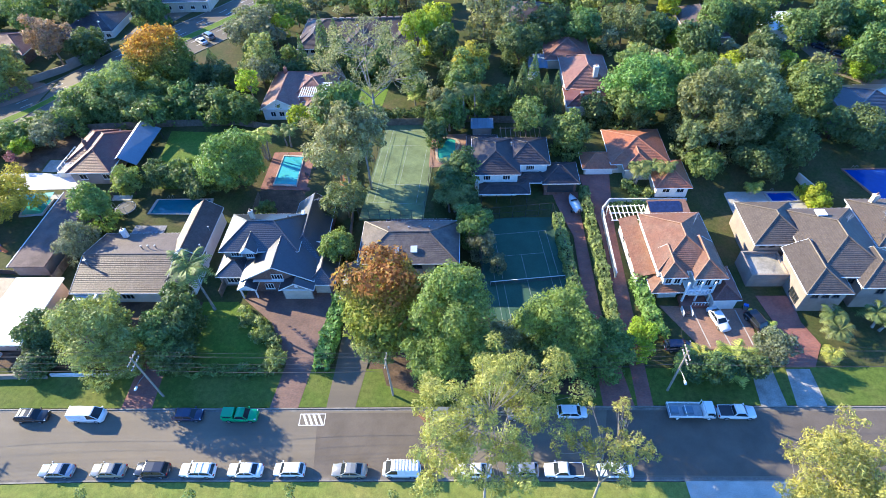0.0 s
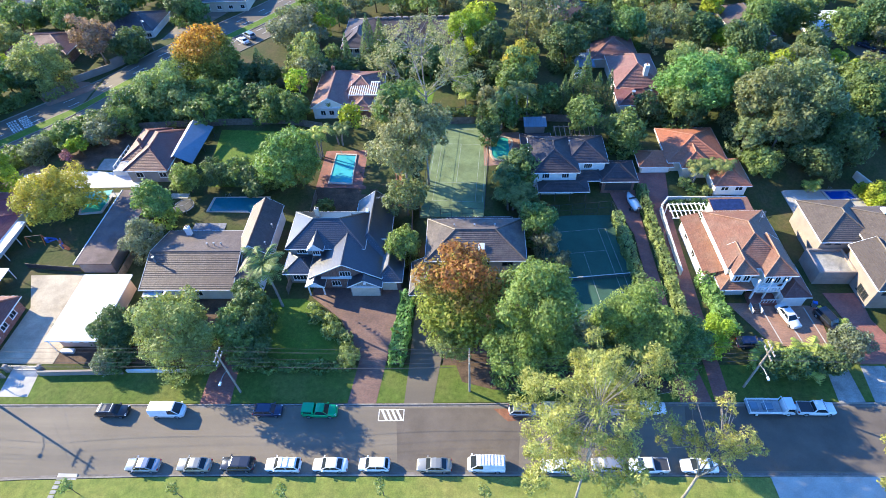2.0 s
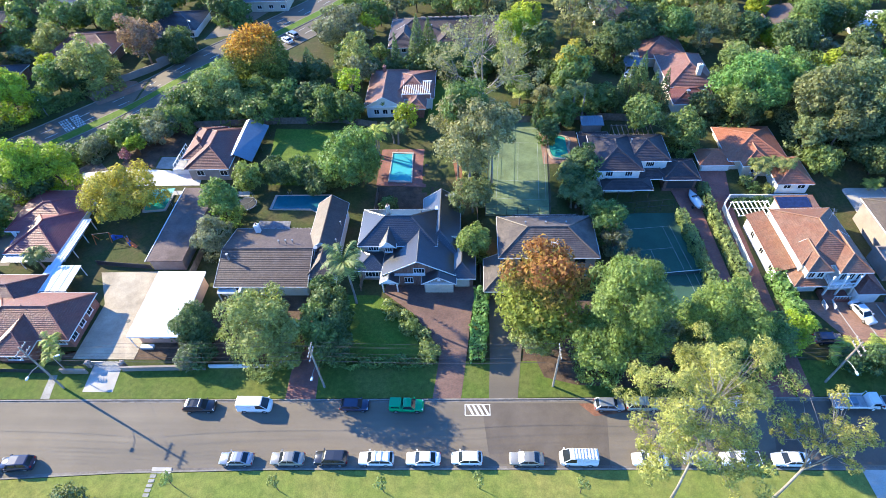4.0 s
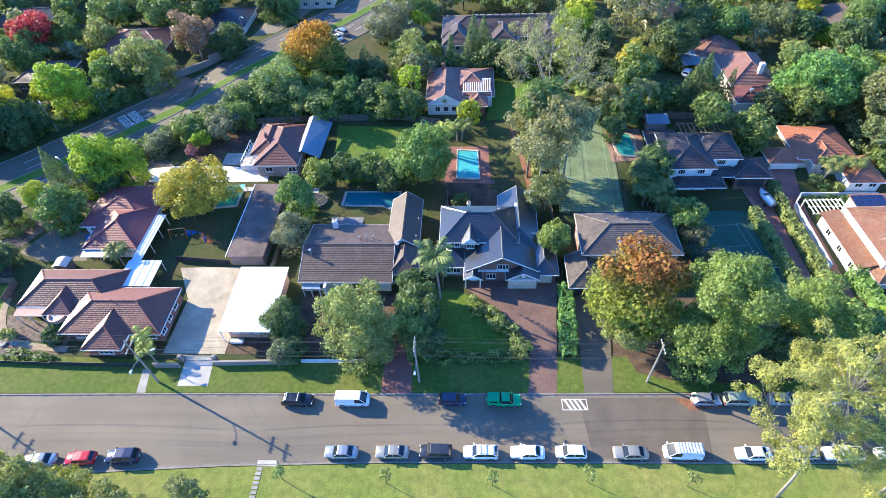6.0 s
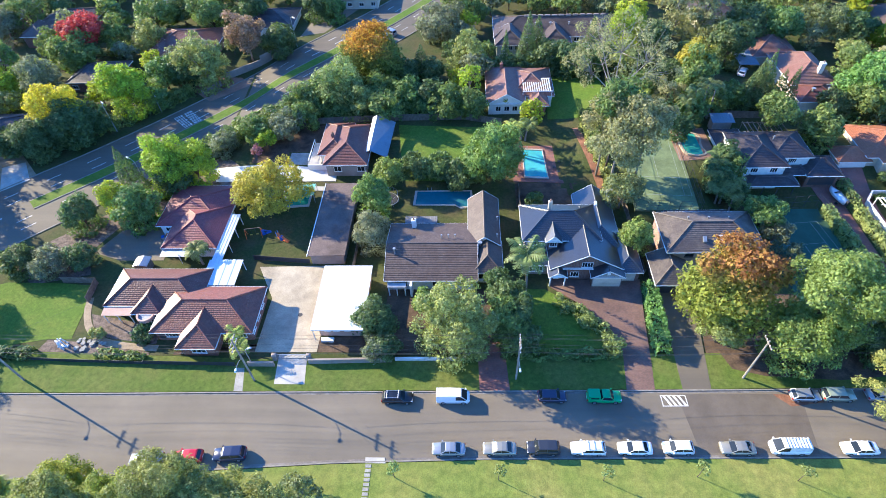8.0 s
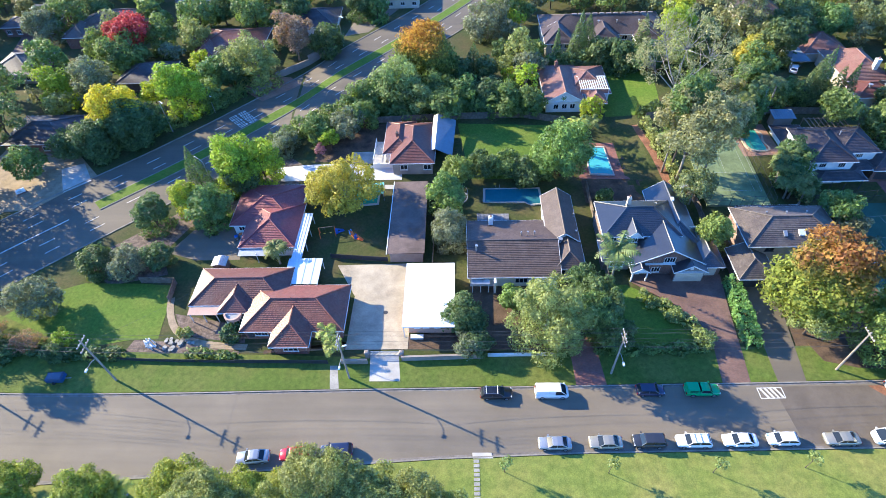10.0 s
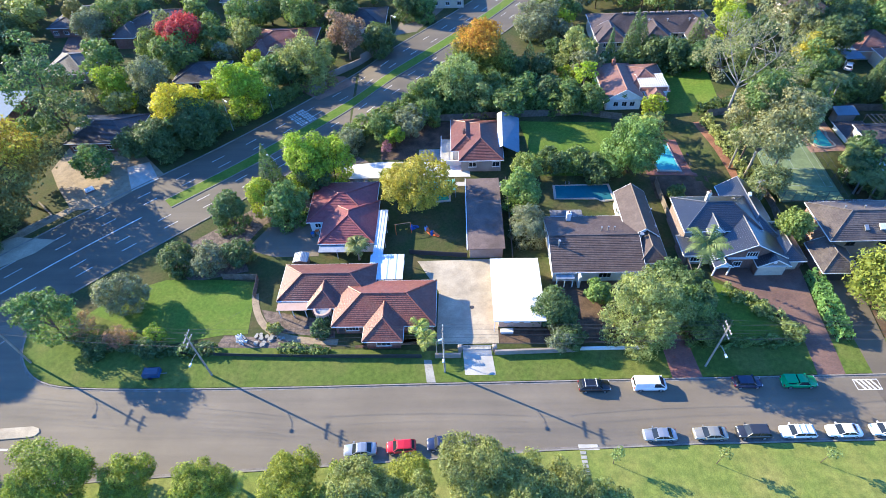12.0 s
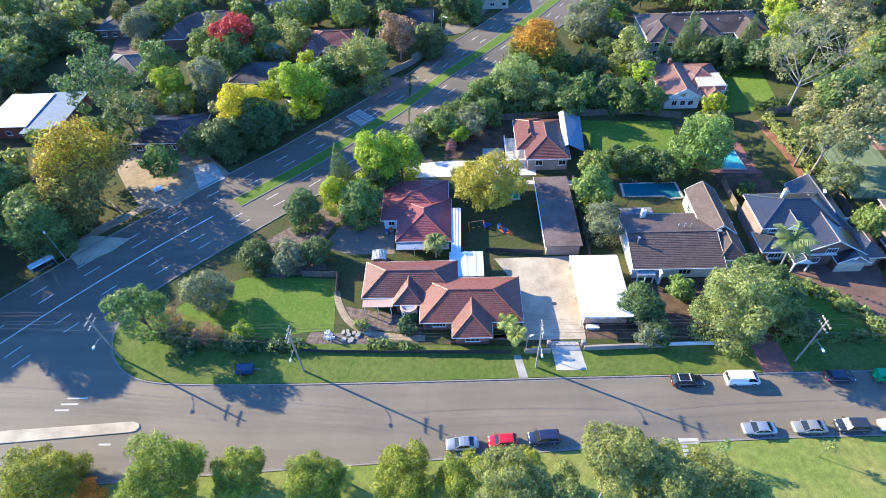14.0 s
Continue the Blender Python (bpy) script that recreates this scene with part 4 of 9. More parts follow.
def hedge(label, line, width, height, kind, seed, leaf=0.26, lumps=0.22, group=""):
    """A clipped hedge along a line: stems inside, leaves on its top and sides."""
    rng = np.random.default_rng(seed)
    x0, y0 = line[0]
    h = thing("hedge", label, "hedge", x0, y0, group=group)
    base = ground_z(x0, y0)
    cs, ns = [], []
    g = Geo()
    for (xa, ya), (xb, yb) in zip(line, line[1:]):
        ln = math.hypot(xb - xa, yb - ya)
        ux, uy = (xb - xa) / ln, (yb - ya) / ln
        area = ln * (width + 2 * height)
        n = int(2.2 * area / (leaf * leaf * 1.24))
        s = rng.random(n) * ln
        w = rng.random(n) * (width + 2 * height) - height - width / 2
        side = np.clip(w, -width / 2, width / 2)
        z = np.where(np.abs(w) > width / 2, height - (np.abs(w) - width / 2), height)
        wob = lumps * (np.sin(s * 1.7 + seed) + np.sin(s * 0.6 + 2 * seed) * 0.8 + rng.normal(size=n) * 0.5)
        topf = (np.abs(w) <= width / 2).astype(float)
        side = side + np.sign(w) * (1 - topf) * wob * 0.7
        z = z + topf * wob + rng.normal(size=n) * 0.08
        edge = np.minimum(1, (width / 2 - np.abs(side)).clip(0) / 0.35)
        z = z - topf * (1 - edge) * 0.22
        px, py = xa + ux * s - uy * side, ya + uy * s + ux * side
        gz = np.array([ground_z(a, b) for a, b in zip(px, py)]) - base
        cs.append(np.stack([px - x0, py - y0, np.maximum(z, 0.05) + gz], 1))
        sg = np.sign(w) * (1 - topf)
        ns.append(unit(np.stack([-uy * sg, ux * sg, topf + 0.3], 1) + 0.5 * rng.normal(size=(n, 3))))
        for k in range(max(2, int(ln / 1.2))):
            u = (k + 0.5) * 1.2
            if u < ln:
                bx, by = xa + ux * u, ya + uy * u
                zz = ground_z(bx, by) - base
                g.tube([(bx - x0, by - y0, zz - 0.1), (bx - x0, by - y0, zz + height * 0.8)], [0.07, 0.03], 5)
    part("woody_base", g, BARK, h)
    cs, ns = np.concatenate(cs), np.concatenate(ns)
    me = quads_mesh("foliage", cs, ns, leaf * (0.55 + 0.8 * rng.random(len(cs))), rng)
    me.materials.append(LEAF[kind])
    c = new("foliage", me)
    c.parent = h
    return h


# kind: leaf material, lobes, lobe spread, lobe size, upright factor, leaf size, cover, bark, label, category
KINDS = {
    "broad": ("broad", 16, 0.62, 0.36, 0.95, 0.36, 1.25, BARK, "mid-green broadleaf tree with a rounded, dense crown", "tree"),
    "fresh": ("fresh", 20, 0.64, 0.34, 1.0, 0.34, 1.25, BARK, "fresh green broadleaf tree with a billowing crown", "tree"),
    "freshbig": ("bright", 20, 0.60, 0.36, 0.9, 0.32, 1.3, BARK, "large bright green tree with a smooth rounded crown", "tree"),
    "midgreen": ("broad", 13, 0.66, 0.34, 0.85, 0.38, 1.1, BARK, "green garden tree with an uneven crown", "tree"),
    "light": ("light", 16, 0.66, 0.32, 0.85, 0.34, 1.05, BARK_GREY, "light green spreading tree with airy foliage", "tree"),
    "lightgreen": ("light", 9, 0.62, 0.36, 0.8, 0.26, 1.2, BARK, "light green leafy garden shrub", "shrub"),
    "lime": ("lime", 12, 0.62, 0.36, 1.0, 0.28, 1.3, BARK, "bright lime-green bushy garden tree", "tree"),
    "limebig": ("lime", 15, 0.62, 0.36, 1.0, 0.33, 1.25, BARK, "bright lime-green tree with a dense rounded crown", "tree"),
    "limepalm": ("lime", 9, 0.7, 0.3, 1.1, 0.4, 0.8, BARK_GREY, "lime-green feathery garden tree", "tree"),
    "palmgreen": ("broad", 10, 0.7, 0.32, 0.9, 0.4, 0.9, BARK_GREY, "loose green tree beside the old court", "tree"),
    "dark": ("dark", 14, 0.60, 0.38, 0.9, 0.34, 1.3, BARK, "dark green dense evergreen tree", "tree"),
    "tall": ("gumgrey", 14, 0.74, 0.28, 1.5, 0.40, 0.95, BARK_PALE, "tall grey-green gum tree with a long pale trunk", "tree"),
    "greyleaf": ("grey", 12, 0.64, 0.34, 0.9, 0.28, 1.15, BARK_GREY, "grey-green bushy garden tree", "tree"),
    "greygreen": ("grey", 13, 0.62, 0.36, 0.85, 0.32, 1.1, BARK_GREY, "soft grey-green rounded tree", "tree"),
    "olivebrown": ("olive", 18, 0.66, 0.30, 0.95, 0.36, 1.1, BARK_GREY, "large olive-brown tree with a billowing crown", "tree"),
    "brownish": ("olive", 12, 0.66, 0.32, 0.85, 0.32, 0.95, BARK_GREY, "thin olive-brown garden tree in leaf", "tree"),
    "brown2": ("brown", 14, 0.64, 0.32, 1.0, 0.34, 1.1, BARK_GREY, "russet-brown autumn tree beside the road", "tree"),
    "yellow": ("yellow", 13, 0.60, 0.36, 1.05, 0.32, 1.2, BARK, "bright yellow autumn tree", "tree"),
    "yellowgreen": ("yellowgreen", 18, 0.68, 0.28, 0.75, 0.32, 1.05, BARK_GREY, "yellow-green autumn tree with a broad crown", "tree"),
    "red": ("red", 13, 0.64, 0.34, 0.75, 0.32, 1.15, BARK, "deep red autumn tree", "tree"),
    "orange": ("orange", 9, 0.62, 0.34, 0.8, 0.24, 1.2, BARK, "orange autumn shrub near the kerb", "shrub"),
    "pinkish": ("pink", 7, 0.6, 0.36, 0.9, 0.22, 1.1, BARK, "dusky pink flowering garden shrub", "shrub"),
    "purple": ("purple", 8, 0.62, 0.36, 0.9, 0.28, 1.1, BARK, "purple-leaved shrub in shade", "shrub"),
    "bareshrub": ("brown", 12, 0.7, 0.28, 0.8, 0.16, 0.5, BARK_GREY, "half-bare grey-brown twiggy shrub", "shrub"),
    "pine": ("dark", 12, 0.85, 0.24, 1.0, 0.40, 0.8, BARK, "dark irregular pine with open boughs", "tree"),
    "nearlime": ("near", 18, 0.64, 0.32, 1.0, 0.25, 1.2, BARK, "yellow-green street tree with dense small leaves", "tree"),
    "tallolive": ("nearolive", 18, 0.66, 0.32, 0.9, 0.21, 1.2, BARK_GREY, "tall olive-green tree with feathery foliage", "tree"),
    "gumback": ("gumgrey", 15, 0.76, 0.30, 1.0, 0.32, 1.0, BARK_PALE, "pale-limbed gum tree with loose grey-green foliage", "tree"),
}
plant_seed = [100]
STANDING = []


def plant(kind, x, y, R, zc, vf=1.0):
    """One plant by kind: its place, crown radius and the height of the crown's middle."""
    plant_seed[0] += 1
    seed = plant_seed[0]
    STANDING.append((x, y, R))
    rng = np.random.default_rng(seed)
    if kind == "cone":
        return cone_tree(x, y, max(1.2, R * 0.82), zc + R * 1.9, LEAF["dark"], "slender dark green conifer with a pointed top", seed)
    if kind in ("autumn", "orangetree", "golden"):
        mat = {"autumn": AUTUMN, "orangetree": AUTUMN_FAR, "golden": GOLDEN}[kind]
        lab = {"autumn": "maple turning rust-red above and green below", "orangetree": "large tree with an orange top and green boughs", "golden": "spreading tree in golden-olive autumn leaf"}[kind]
        lobes = crown_lobes(rng, R, zc, 0.85, 20, 0.66, (0.28, 0.38))
        if kind == "orangetree":
            lobes += crown_lobes(rng, R * 0.95, zc * 0.6, 0.7, 12, 0.7)
        if kind == "autumn":
            lobes += crown_lobes(rng, R * 0.98, zc * 0.52, 0.75, 14, 0.72)
        return tree("tree", lab, "tree", x, y, lobes, 0.32, 1.15, mat, BARK, 0.3, seed, zc + R * 0.8)
    if kind == "cycad":
        return palm(x, y, zc * 0.7, R * 0.85, "low cycad with stiff arching fronds", seed, 2, "palmlime", 26, 0.3, 0.75, width=0.9)
    if kind in ("gum", "gum2", "gumy"):
        lean = (0.6, 4.0) if kind == "gum" else (0.0, 1.2)
        n = {"gum": 36, "gum2": 16, "gumy": 28}[kind]
        heads = crown_lobes(rng, R, zc, 0.7, n, 0.88, (0.18, 0.27), lean)[1:] + crown_lobes(rng, R * 0.6, zc + 0.6, 0.7, n // 3, 0.8, (0.24, 0.36), lean)[1:]
        lobes = []
        for hx, hy, hz, hr, flat in heads:
            for k in range(4):
                d = rng.normal(size=3) * hr * 0.62
                lobes.append((hx + d[0], hy + d[1], hz + d[2] * 0.9, hr * (0.36 + 0.27 * rng.random()), 0.9))
        if kind == "gumy":
            lobes += crown_lobes(rng, R * 0.75, zc, 0.8, 12, 0.7, (0.26, 0.36), lean)
        return tree("gum_tree", "tall gum with pale limbs and yellow-green leaf tufts", "tree", x - lean[0], y - lean[1], lobes, 0.19, 1.6, LEAF["gum"], BARK_PALE, 0.19, seed, zc, lean, slim=0.30)
    if kind == "deadgum":
        lobes = crown_lobes(rng, R, zc, 0.8, 90, 0.92, (0.08, 0.16))[1:]
        return tree("gum_tree", "half-bare gum with bleached branches", "tree", x, y, lobes, 0.20, 0.42, LEAF["gumgrey"], BARK_BLEACHED, 0.32, seed, zc)
    mat, n, spread, size, up, leaf, cover, bark, label, cat = KINDS[kind]
    n, size = int(n * 2.0), size * 0.78
    leaf *= 0.72 * min(1.35, max(0.72, 0.72 + (y - 30) / 160))
    cover *= 1.05
    if R < 2.0 and cat == "tree":
        n, leaf, cat, label = max(7, n // 2), leaf * 0.8, "shrub", label.replace("tree", "shrub")
    lobes = crown_lobes(rng, R, zc, up * vf, n, spread, (size * 0.85, size * 1.15))
    low = min(l[2] - l[3] for l in lobes)
    if kind in ("broad", "fresh", "dark", "light", "lime", "limebig", "midgreen", "olivebrown", "greyleaf") and low > 1.5:
        for k in range(5):
            a = k * 1.257 + seed
            lobes.append((R * 0.55 * math.cos(a), R * 0.55 * math.sin(a), max(1.0, (zc - R * up) * 0.75), R * 0.34, 0.9))
    lobes = [(a, b, max(c, r * 0.5), r, f) for a, b, c, r, f in lobes]
    return tree("tree" if cat == "tree" else "shrub", label, cat, x, y, lobes, leaf, cover, LEAF[mat], bark, max(0.08, 0.045 * R), seed, zc + R * 0.7, forks=10)


WOODS = {"quads": [], "trunks": Geo()}
WOOD_MATS = ["dark", "broad", "light", "grey", "olive", "gumgrey", "lime", "yellowgreen"]


def wood_tree(kind, x, y, R, zc, seed):
    """A tree of the woods: the same build, gathered into one mesh with its neighbours."""
    rng = np.random.default_rng(seed)
    STANDING.append((x, y, R))
    mat, n, spread, size, up = KINDS[kind][:5]
    lobes = crown_lobes(rng, R, zc, up, int(n * 1.3), spread, (size * 0.8, size * 1.1))
    z0 = ground_z(x, y)
    leaf = 0.34 if y < 135 else 0.46 if y < 165 else 0.64
    c, nr, sz = puffs(rng, lobes, leaf, 1.0)
    WOODS["quads"].append((c + np.array([x, y, z0]), nr, sz, WOOD_MATS.index(mat)))
    WOODS["trunks"].tube([(x, y, z0 - 0.2), (x, y, z0 + zc)], [0.05 * R, 0.02 * R], 6)
    for lx, ly, lz, lr, f in lobes[1:7]:
        WOODS["trunks"].tube([(x, y, z0 + zc * 0.45), (x + lx * 0.5, y + ly * 0.5, z0 + lerp(zc * 0.5, lz, 0.6)), (x + lx, y + ly, z0 + lz)], [0.025 * R, 0.015 * R, 0.006 * R], 5)


def finish_woods():
    rng = np.random.default_rng(9)
    q = WOODS["quads"]
    me = quads_mesh("woods", np.concatenate([a[0] for a in q]), np.concatenate([a[1] for a in q]), np.concatenate([a[2] for a in q]), rng)
    for k in WOOD_MATS:
        me.materials.append(LEAF[k])
    me.polygons.foreach_set("material_index", np.concatenate([np.full(len(a[0]), a[3], np.int32) for a in q]))
    w = tagged(new("woods", me), "mixed green trees filling the gardens between and beyond houses", "trees", "", "stuff")
    part("trunks", WOODS["trunks"], BARK, w)


# ---------------------------------------------------------------- vehicles
PAINTS = {
    "white": car_paint("white_paintwork", (0.72, 0.72, 0.72)),
    "silver": car_paint("silver_paintwork", (0.34, 0.35, 0.37), 0.5),
    "gold": car_paint("champagne_paintwork", (0.33, 0.31, 0.26), 0.4),
    "grey": car_paint("grey_paintwork", (0.035, 0.038, 0.048), 0.2),
    "navy": car_paint("navy_paintwork", (0.022, 0.030, 0.070), 0.2),
    "black": car_paint("black_paintwork", (0.012, 0.012, 0.014)),
    "green": car_paint("green_paintwork", (0.012, 0.30, 0.10)),
    "red": car_paint("red_paintwork", (0.45, 0.012, 0.02)),
    "blue": car_paint("blue_paintwork", (0.03, 0.08, 0.24), 0.2),
    "sage": car_paint("sage_paintwork", (0.30, 0.34, 0.26), 0.2),
}
# length, width, height, belt, bonnet height, cabin: base front, roof front, roof back, base back (from the front, as parts of the length), tail height
SHAPES = {
    "sedan": (4.7, 1.80, 1.45, 0.93, 0.86, (0.27, 0.42, 0.70, 0.86), 0.98),
    "hatch": (4.2, 1.75, 1.48, 0.93, 0.88, (0.23, 0.38, 0.84, 0.96), 0.95),
    "wagon": (4.8, 1.82, 1.50, 0.95, 0.90, (0.26, 0.40, 0.88, 0.97), 0.97),
    "suv": (4.6, 1.85, 1.75, 1.08, 1.02, (0.24, 0.36, 0.88, 0.97), 1.08),
    "van": (5.0, 1.95, 2.05, 1.15, 1.02, (0.08, 0.26, 0.97, 0.99), 1.15),
    "ute": (5.1, 1.85, 1.70, 1.02, 0.98, (0.24, 0.36, 0.56, 0.62), 1.02),
}


def car(shape, paint, x, y, heading, label, category="car", rack=0, tray=None, bare_side=False, group=""):
    """A car of body, roof, panes, wheels and lamps; the front lies on its own +x."""
    L, Wd, H, belt, hood, (cb, rf, rb, ce), tail = SHAPES[shape]
    name = {"van": "van", "ute": "pickup"}.get(shape, "car")
    c = thing(name, label, category, x, y, ground_z(x, y) + 0.03, heading, group)
    body_mat = PAINTS[paint]
    h = Wd / 2

    def sx(u):
        return L / 2 - u * L
    # body: sections from nose to tail
    g = Geo()
    stations = [(0.0, 0.66, 0.36, hood - 0.28), (0.015, 0.82, 0.27, hood - 0.12), (0.06, 0.93, 0.22, hood - 0.04), (cb, 1.0, 0.20, belt - 0.03),
                (rf, 1.0, 0.20, belt), (rb, 1.0, 0.20, belt), (ce, 0.99, 0.20, tail), (0.965, 0.93, 0.24, tail - 0.03), (0.99, 0.84, 0.30, tail - 0.14), (1.0, 0.72, 0.38, tail - 0.30)]
    m = 10
    for u, w, zb, zt in stations:
        ww = h * w
        for py, pz in ((-ww * 0.86, zb), (-ww * 0.98, zb + 0.10), (-ww, (zb + zt) / 2), (-ww * 0.96, zt - 0.10), (-ww * 0.84, zt), (ww * 0.84, zt), (ww * 0.96, zt - 0.10), (ww, (zb + zt) / 2), (ww * 0.98, zb + 0.10), (ww * 0.86, zb)):
            g.v.append((sx(u), py, pz))
    for i in range(len(stations) - 1):
        for j in range(m):
            a, b = i * m + j, i * m + (j + 1) % m
            g.f.append((a, a + m, b + m, b))
    g.f.append(tuple(range(m)))
    e = (len(stations) - 1) * m
    g.f.append(tuple(e + j for j in range(m - 1, -1, -1)))
    body = part("body", g, body_mat, c, "", True)
    # roof with pillars
    wb, wt = h * 0.90, h * 0.74
    zr = H - 0.05
    g = Geo()
    xs = [sx(rf) + 0.08, sx(rf) - 0.05, (sx(rf) + sx(rb)) / 2, sx(rb) + 0.05, sx(rb) - 0.10]
    zs = [zr - 0.05, zr - 0.005, zr + 0.05, zr - 0.005, zr - 0.06]
    k = len(g.v)
    for px, pz in zip(xs, zs):
        g.v += [(px, -wt - 0.03, pz - 0.05), (px, -wt * 0.86, pz), (px, wt * 0.86, pz), (px, wt + 0.03, pz - 0.05), (px, wt, pz - 0.10), (px, -wt, pz - 0.10)]
    for i in range(4):
        for j in range(6):
            a, b = k + i * 6 + j, k + i * 6 + (j + 1) % 6
            g.f.append((a, b, b + 6, a + 6))
    g.f += [tuple(k + j for j in range(5, -1, -1)), tuple(k + 24 + j for j in range(6))]
    zbelt = belt - 0.04
    roof = part("roof", g, body_mat, body, "", False)
    for s in (-1, 1):
        part("pillar", Geo().tube([(sx(cb), s * wb, zbelt), (sx(rf), s * wt, zr - 0.03)], 0.05, 5), body_mat, body)
        part("pillar", Geo().tube([(sx(ce), s * wb * 0.97, tail - 0.04), (sx(rb), s * wt, zr - 0.03)], 0.07, 5), body_mat, body)
        if shape != "ute":
            mx = (sx(rf) + sx(rb)) / 2 + 0.1
            part("pillar", Geo().tube([(mx, s * wb * 1.0, zbelt), (mx, s * (wt + 0.02), zr - 0.03)], 0.045, 5), body_mat, body)
    # panes
    f = [(sx(cb), -wb, zbelt), (sx(cb), wb, zbelt), (sx(rf), wt, zr - 0.02), (sx(rf), -wt, zr - 0.02)]
    b = [(sx(ce), wb, tail - 0.04), (sx(ce), -wb, tail - 0.04), (sx(rb), -wt, zr - 0.02), (sx(rb), wt, zr - 0.02)]

    def pane(name, pts, into):
        gg = Geo()
        gg.face(*pts)
        d = Vector(into) * 0.04
        back = [tuple(Vector(p) + d) for p in pts]
        gg.face(*back[::-1])
        n = len(pts)
        for i in range(n):
            gg.face(pts[i], back[i], back[(i + 1) % n], pts[(i + 1) % n])
        return part(name, gg, GLASS, body)
    pane("windscreen", f, (-0.7, 0, -0.5))
    pane("rear_window", b, (0.7, 0, -0.5))
    side_mat = body_mat if bare_side else GLASS
    for s in (-1, 1):
        q = [(sx(cb), s * wb, zbelt), (sx(ce), s * wb * 0.97, tail - 0.04), (sx(rb), s * wt, zr - 0.06), (sx(rf), s * wt, zr - 0.06)]
        if s > 0:
            q = q[::-1]
        if bare_side:
            mx = lerp(sx(rf), sx(rb), 0.22)
            q1 = [(sx(cb), s * wb, zbelt), (mx, s * wb, zbelt), (mx, s * wt, zr - 0.06), (sx(rf), s * wt, zr - 0.06)]
            q2 = [(mx, s * wb, zbelt), (sx(ce), s * wb, zbelt), (sx(rb), s * wt, zr - 0.02), (mx, s * wt, zr - 0.02)]
            pane("side_window", q1 if s < 0 else q1[::-1], (0, -s, 0))
            gg = Geo()
            gg.face(*(q2 if s < 0 else q2[::-1]))
            d = [(p[0], p[1] - s * 0.06, p[2]) for p in q2]
            gg.face(*(d[::-1] if s < 0 else d))
            for i in range(4):
                gg.face(q2[i], d[i], d[(i + 1) % 4], q2[(i + 1) % 4])
            part("side_panel", gg, body_mat, body)
        else:
            pane("side_window", q, (0, -s, 0))
    # wheels, lamps, mirrors
    rw = 0.33 if shape in ("sedan", "hatch", "wagon") else 0.37
    for u in (0.19, 0.79):
        for s in (-1, 1):
            w = part("wheel", Geo().disc(sx(u), s * (h - 0.10), rw, rw, "y", 0.22), RUBBER, c)
            part("rim", Geo().disc(sx(u), s * (h - 0.02), rw, rw * 0.64, "y", 0.10, 10), ALLOY, w)
    for s in (-1, 1):
        part("headlight", Geo().frustum((sx(0.055), sx(0.012), s * h * 0.68 - 0.16, s * h * 0.68 + 0.16), (sx(0.07), sx(0.03), s * h * 0.70 - 0.13, s * h * 0.70 + 0.13), hood - 0.27, hood - 0.08), LAMP_CLEAR, body)
        part("tail_light", Geo().frustum((sx(1.0) - 0.01, sx(0.975), s * h * 0.72 - 0.14, s * h * 0.72 + 0.12), (sx(0.995), sx(0.965), s * h * 0.72 - 0.12, s * h * 0.72 + 0.1), tail - 0.34, tail - 0.12), LAMP_RED, body)
        part("mirror", Geo().box(sx(cb) - 0.30, sx(cb) - 0.12, s * (h + 0.10) - 0.09, s * (h + 0.10) + 0.09, belt - 0.02, belt + 0.13), body_mat, body)
    part("number_plate", Geo().box(sx(1.0) - 0.02, sx(1.0) + 0.02, -0.18, 0.18, 0.50, 0.60), WHITE, body)
    if shape == "ute":
        g = Geo()
        x1, x0 = sx(0.63), sx(0.985)
        g.box(x0, x1, -h * 0.92, -h * 0.86, belt - 0.05, belt + 0.10).box(x0, x1, h * 0.86, h * 0.92, belt - 0.05, belt + 0.10).box(x0, x0 + 0.06, -h * 0.86, h * 0.86, belt - 0.05, belt + 0.10)
        part("tray_side", g, body_mat, body)
        if tray == "canopy":
            g = Geo().frustum((x0, x1 - 0.02, -h * 0.88, h * 0.88), (x0 + 0.10, x1 - 0.05, -h * 0.76, h * 0.76), belt + 0.10, H - 0.02)
            can = part("canopy", g, body_mat, body)
            part("canopy_window", Geo().box(x0 + 0.35, x1 - 0.3, -h * 0.87, h * 0.87, belt + 0.24, belt + 0.48), GLASS, can)
        elif tray == "cover":
            part("tray_cover", Geo().box(x0 + 0.03, x1, -h * 0.84, h * 0.84, belt + 0.02, belt + 0.07), DARK_PAINT, body)
        else:
            part("tray_floor", Geo().box(x0 + 0.05, x1, -h * 0.84, h * 0.84, belt + 0.005, belt + 0.02), DARK_PAINT, body)
    if rack:
        for s in (-1, 1):
            part("roof_rail", Geo().tube([(sx(rf) - 0.1, s * wt * 0.85, H + 0.07), (sx(rb) + 0.1, s * wt * 0.85, H + 0.07)], 0.025, 5), METAL_GREY, roof)
        for i in range(rack):
            px = lerp(sx(rf) - 0.3, sx(rb) + 0.3, i / max(1, rack - 1))
            part("roof_bar", Geo().box(px - 0.04, px + 0.04, -wt, wt, H + 0.06, H + 0.11), METAL_WHITE, roof)
    return c


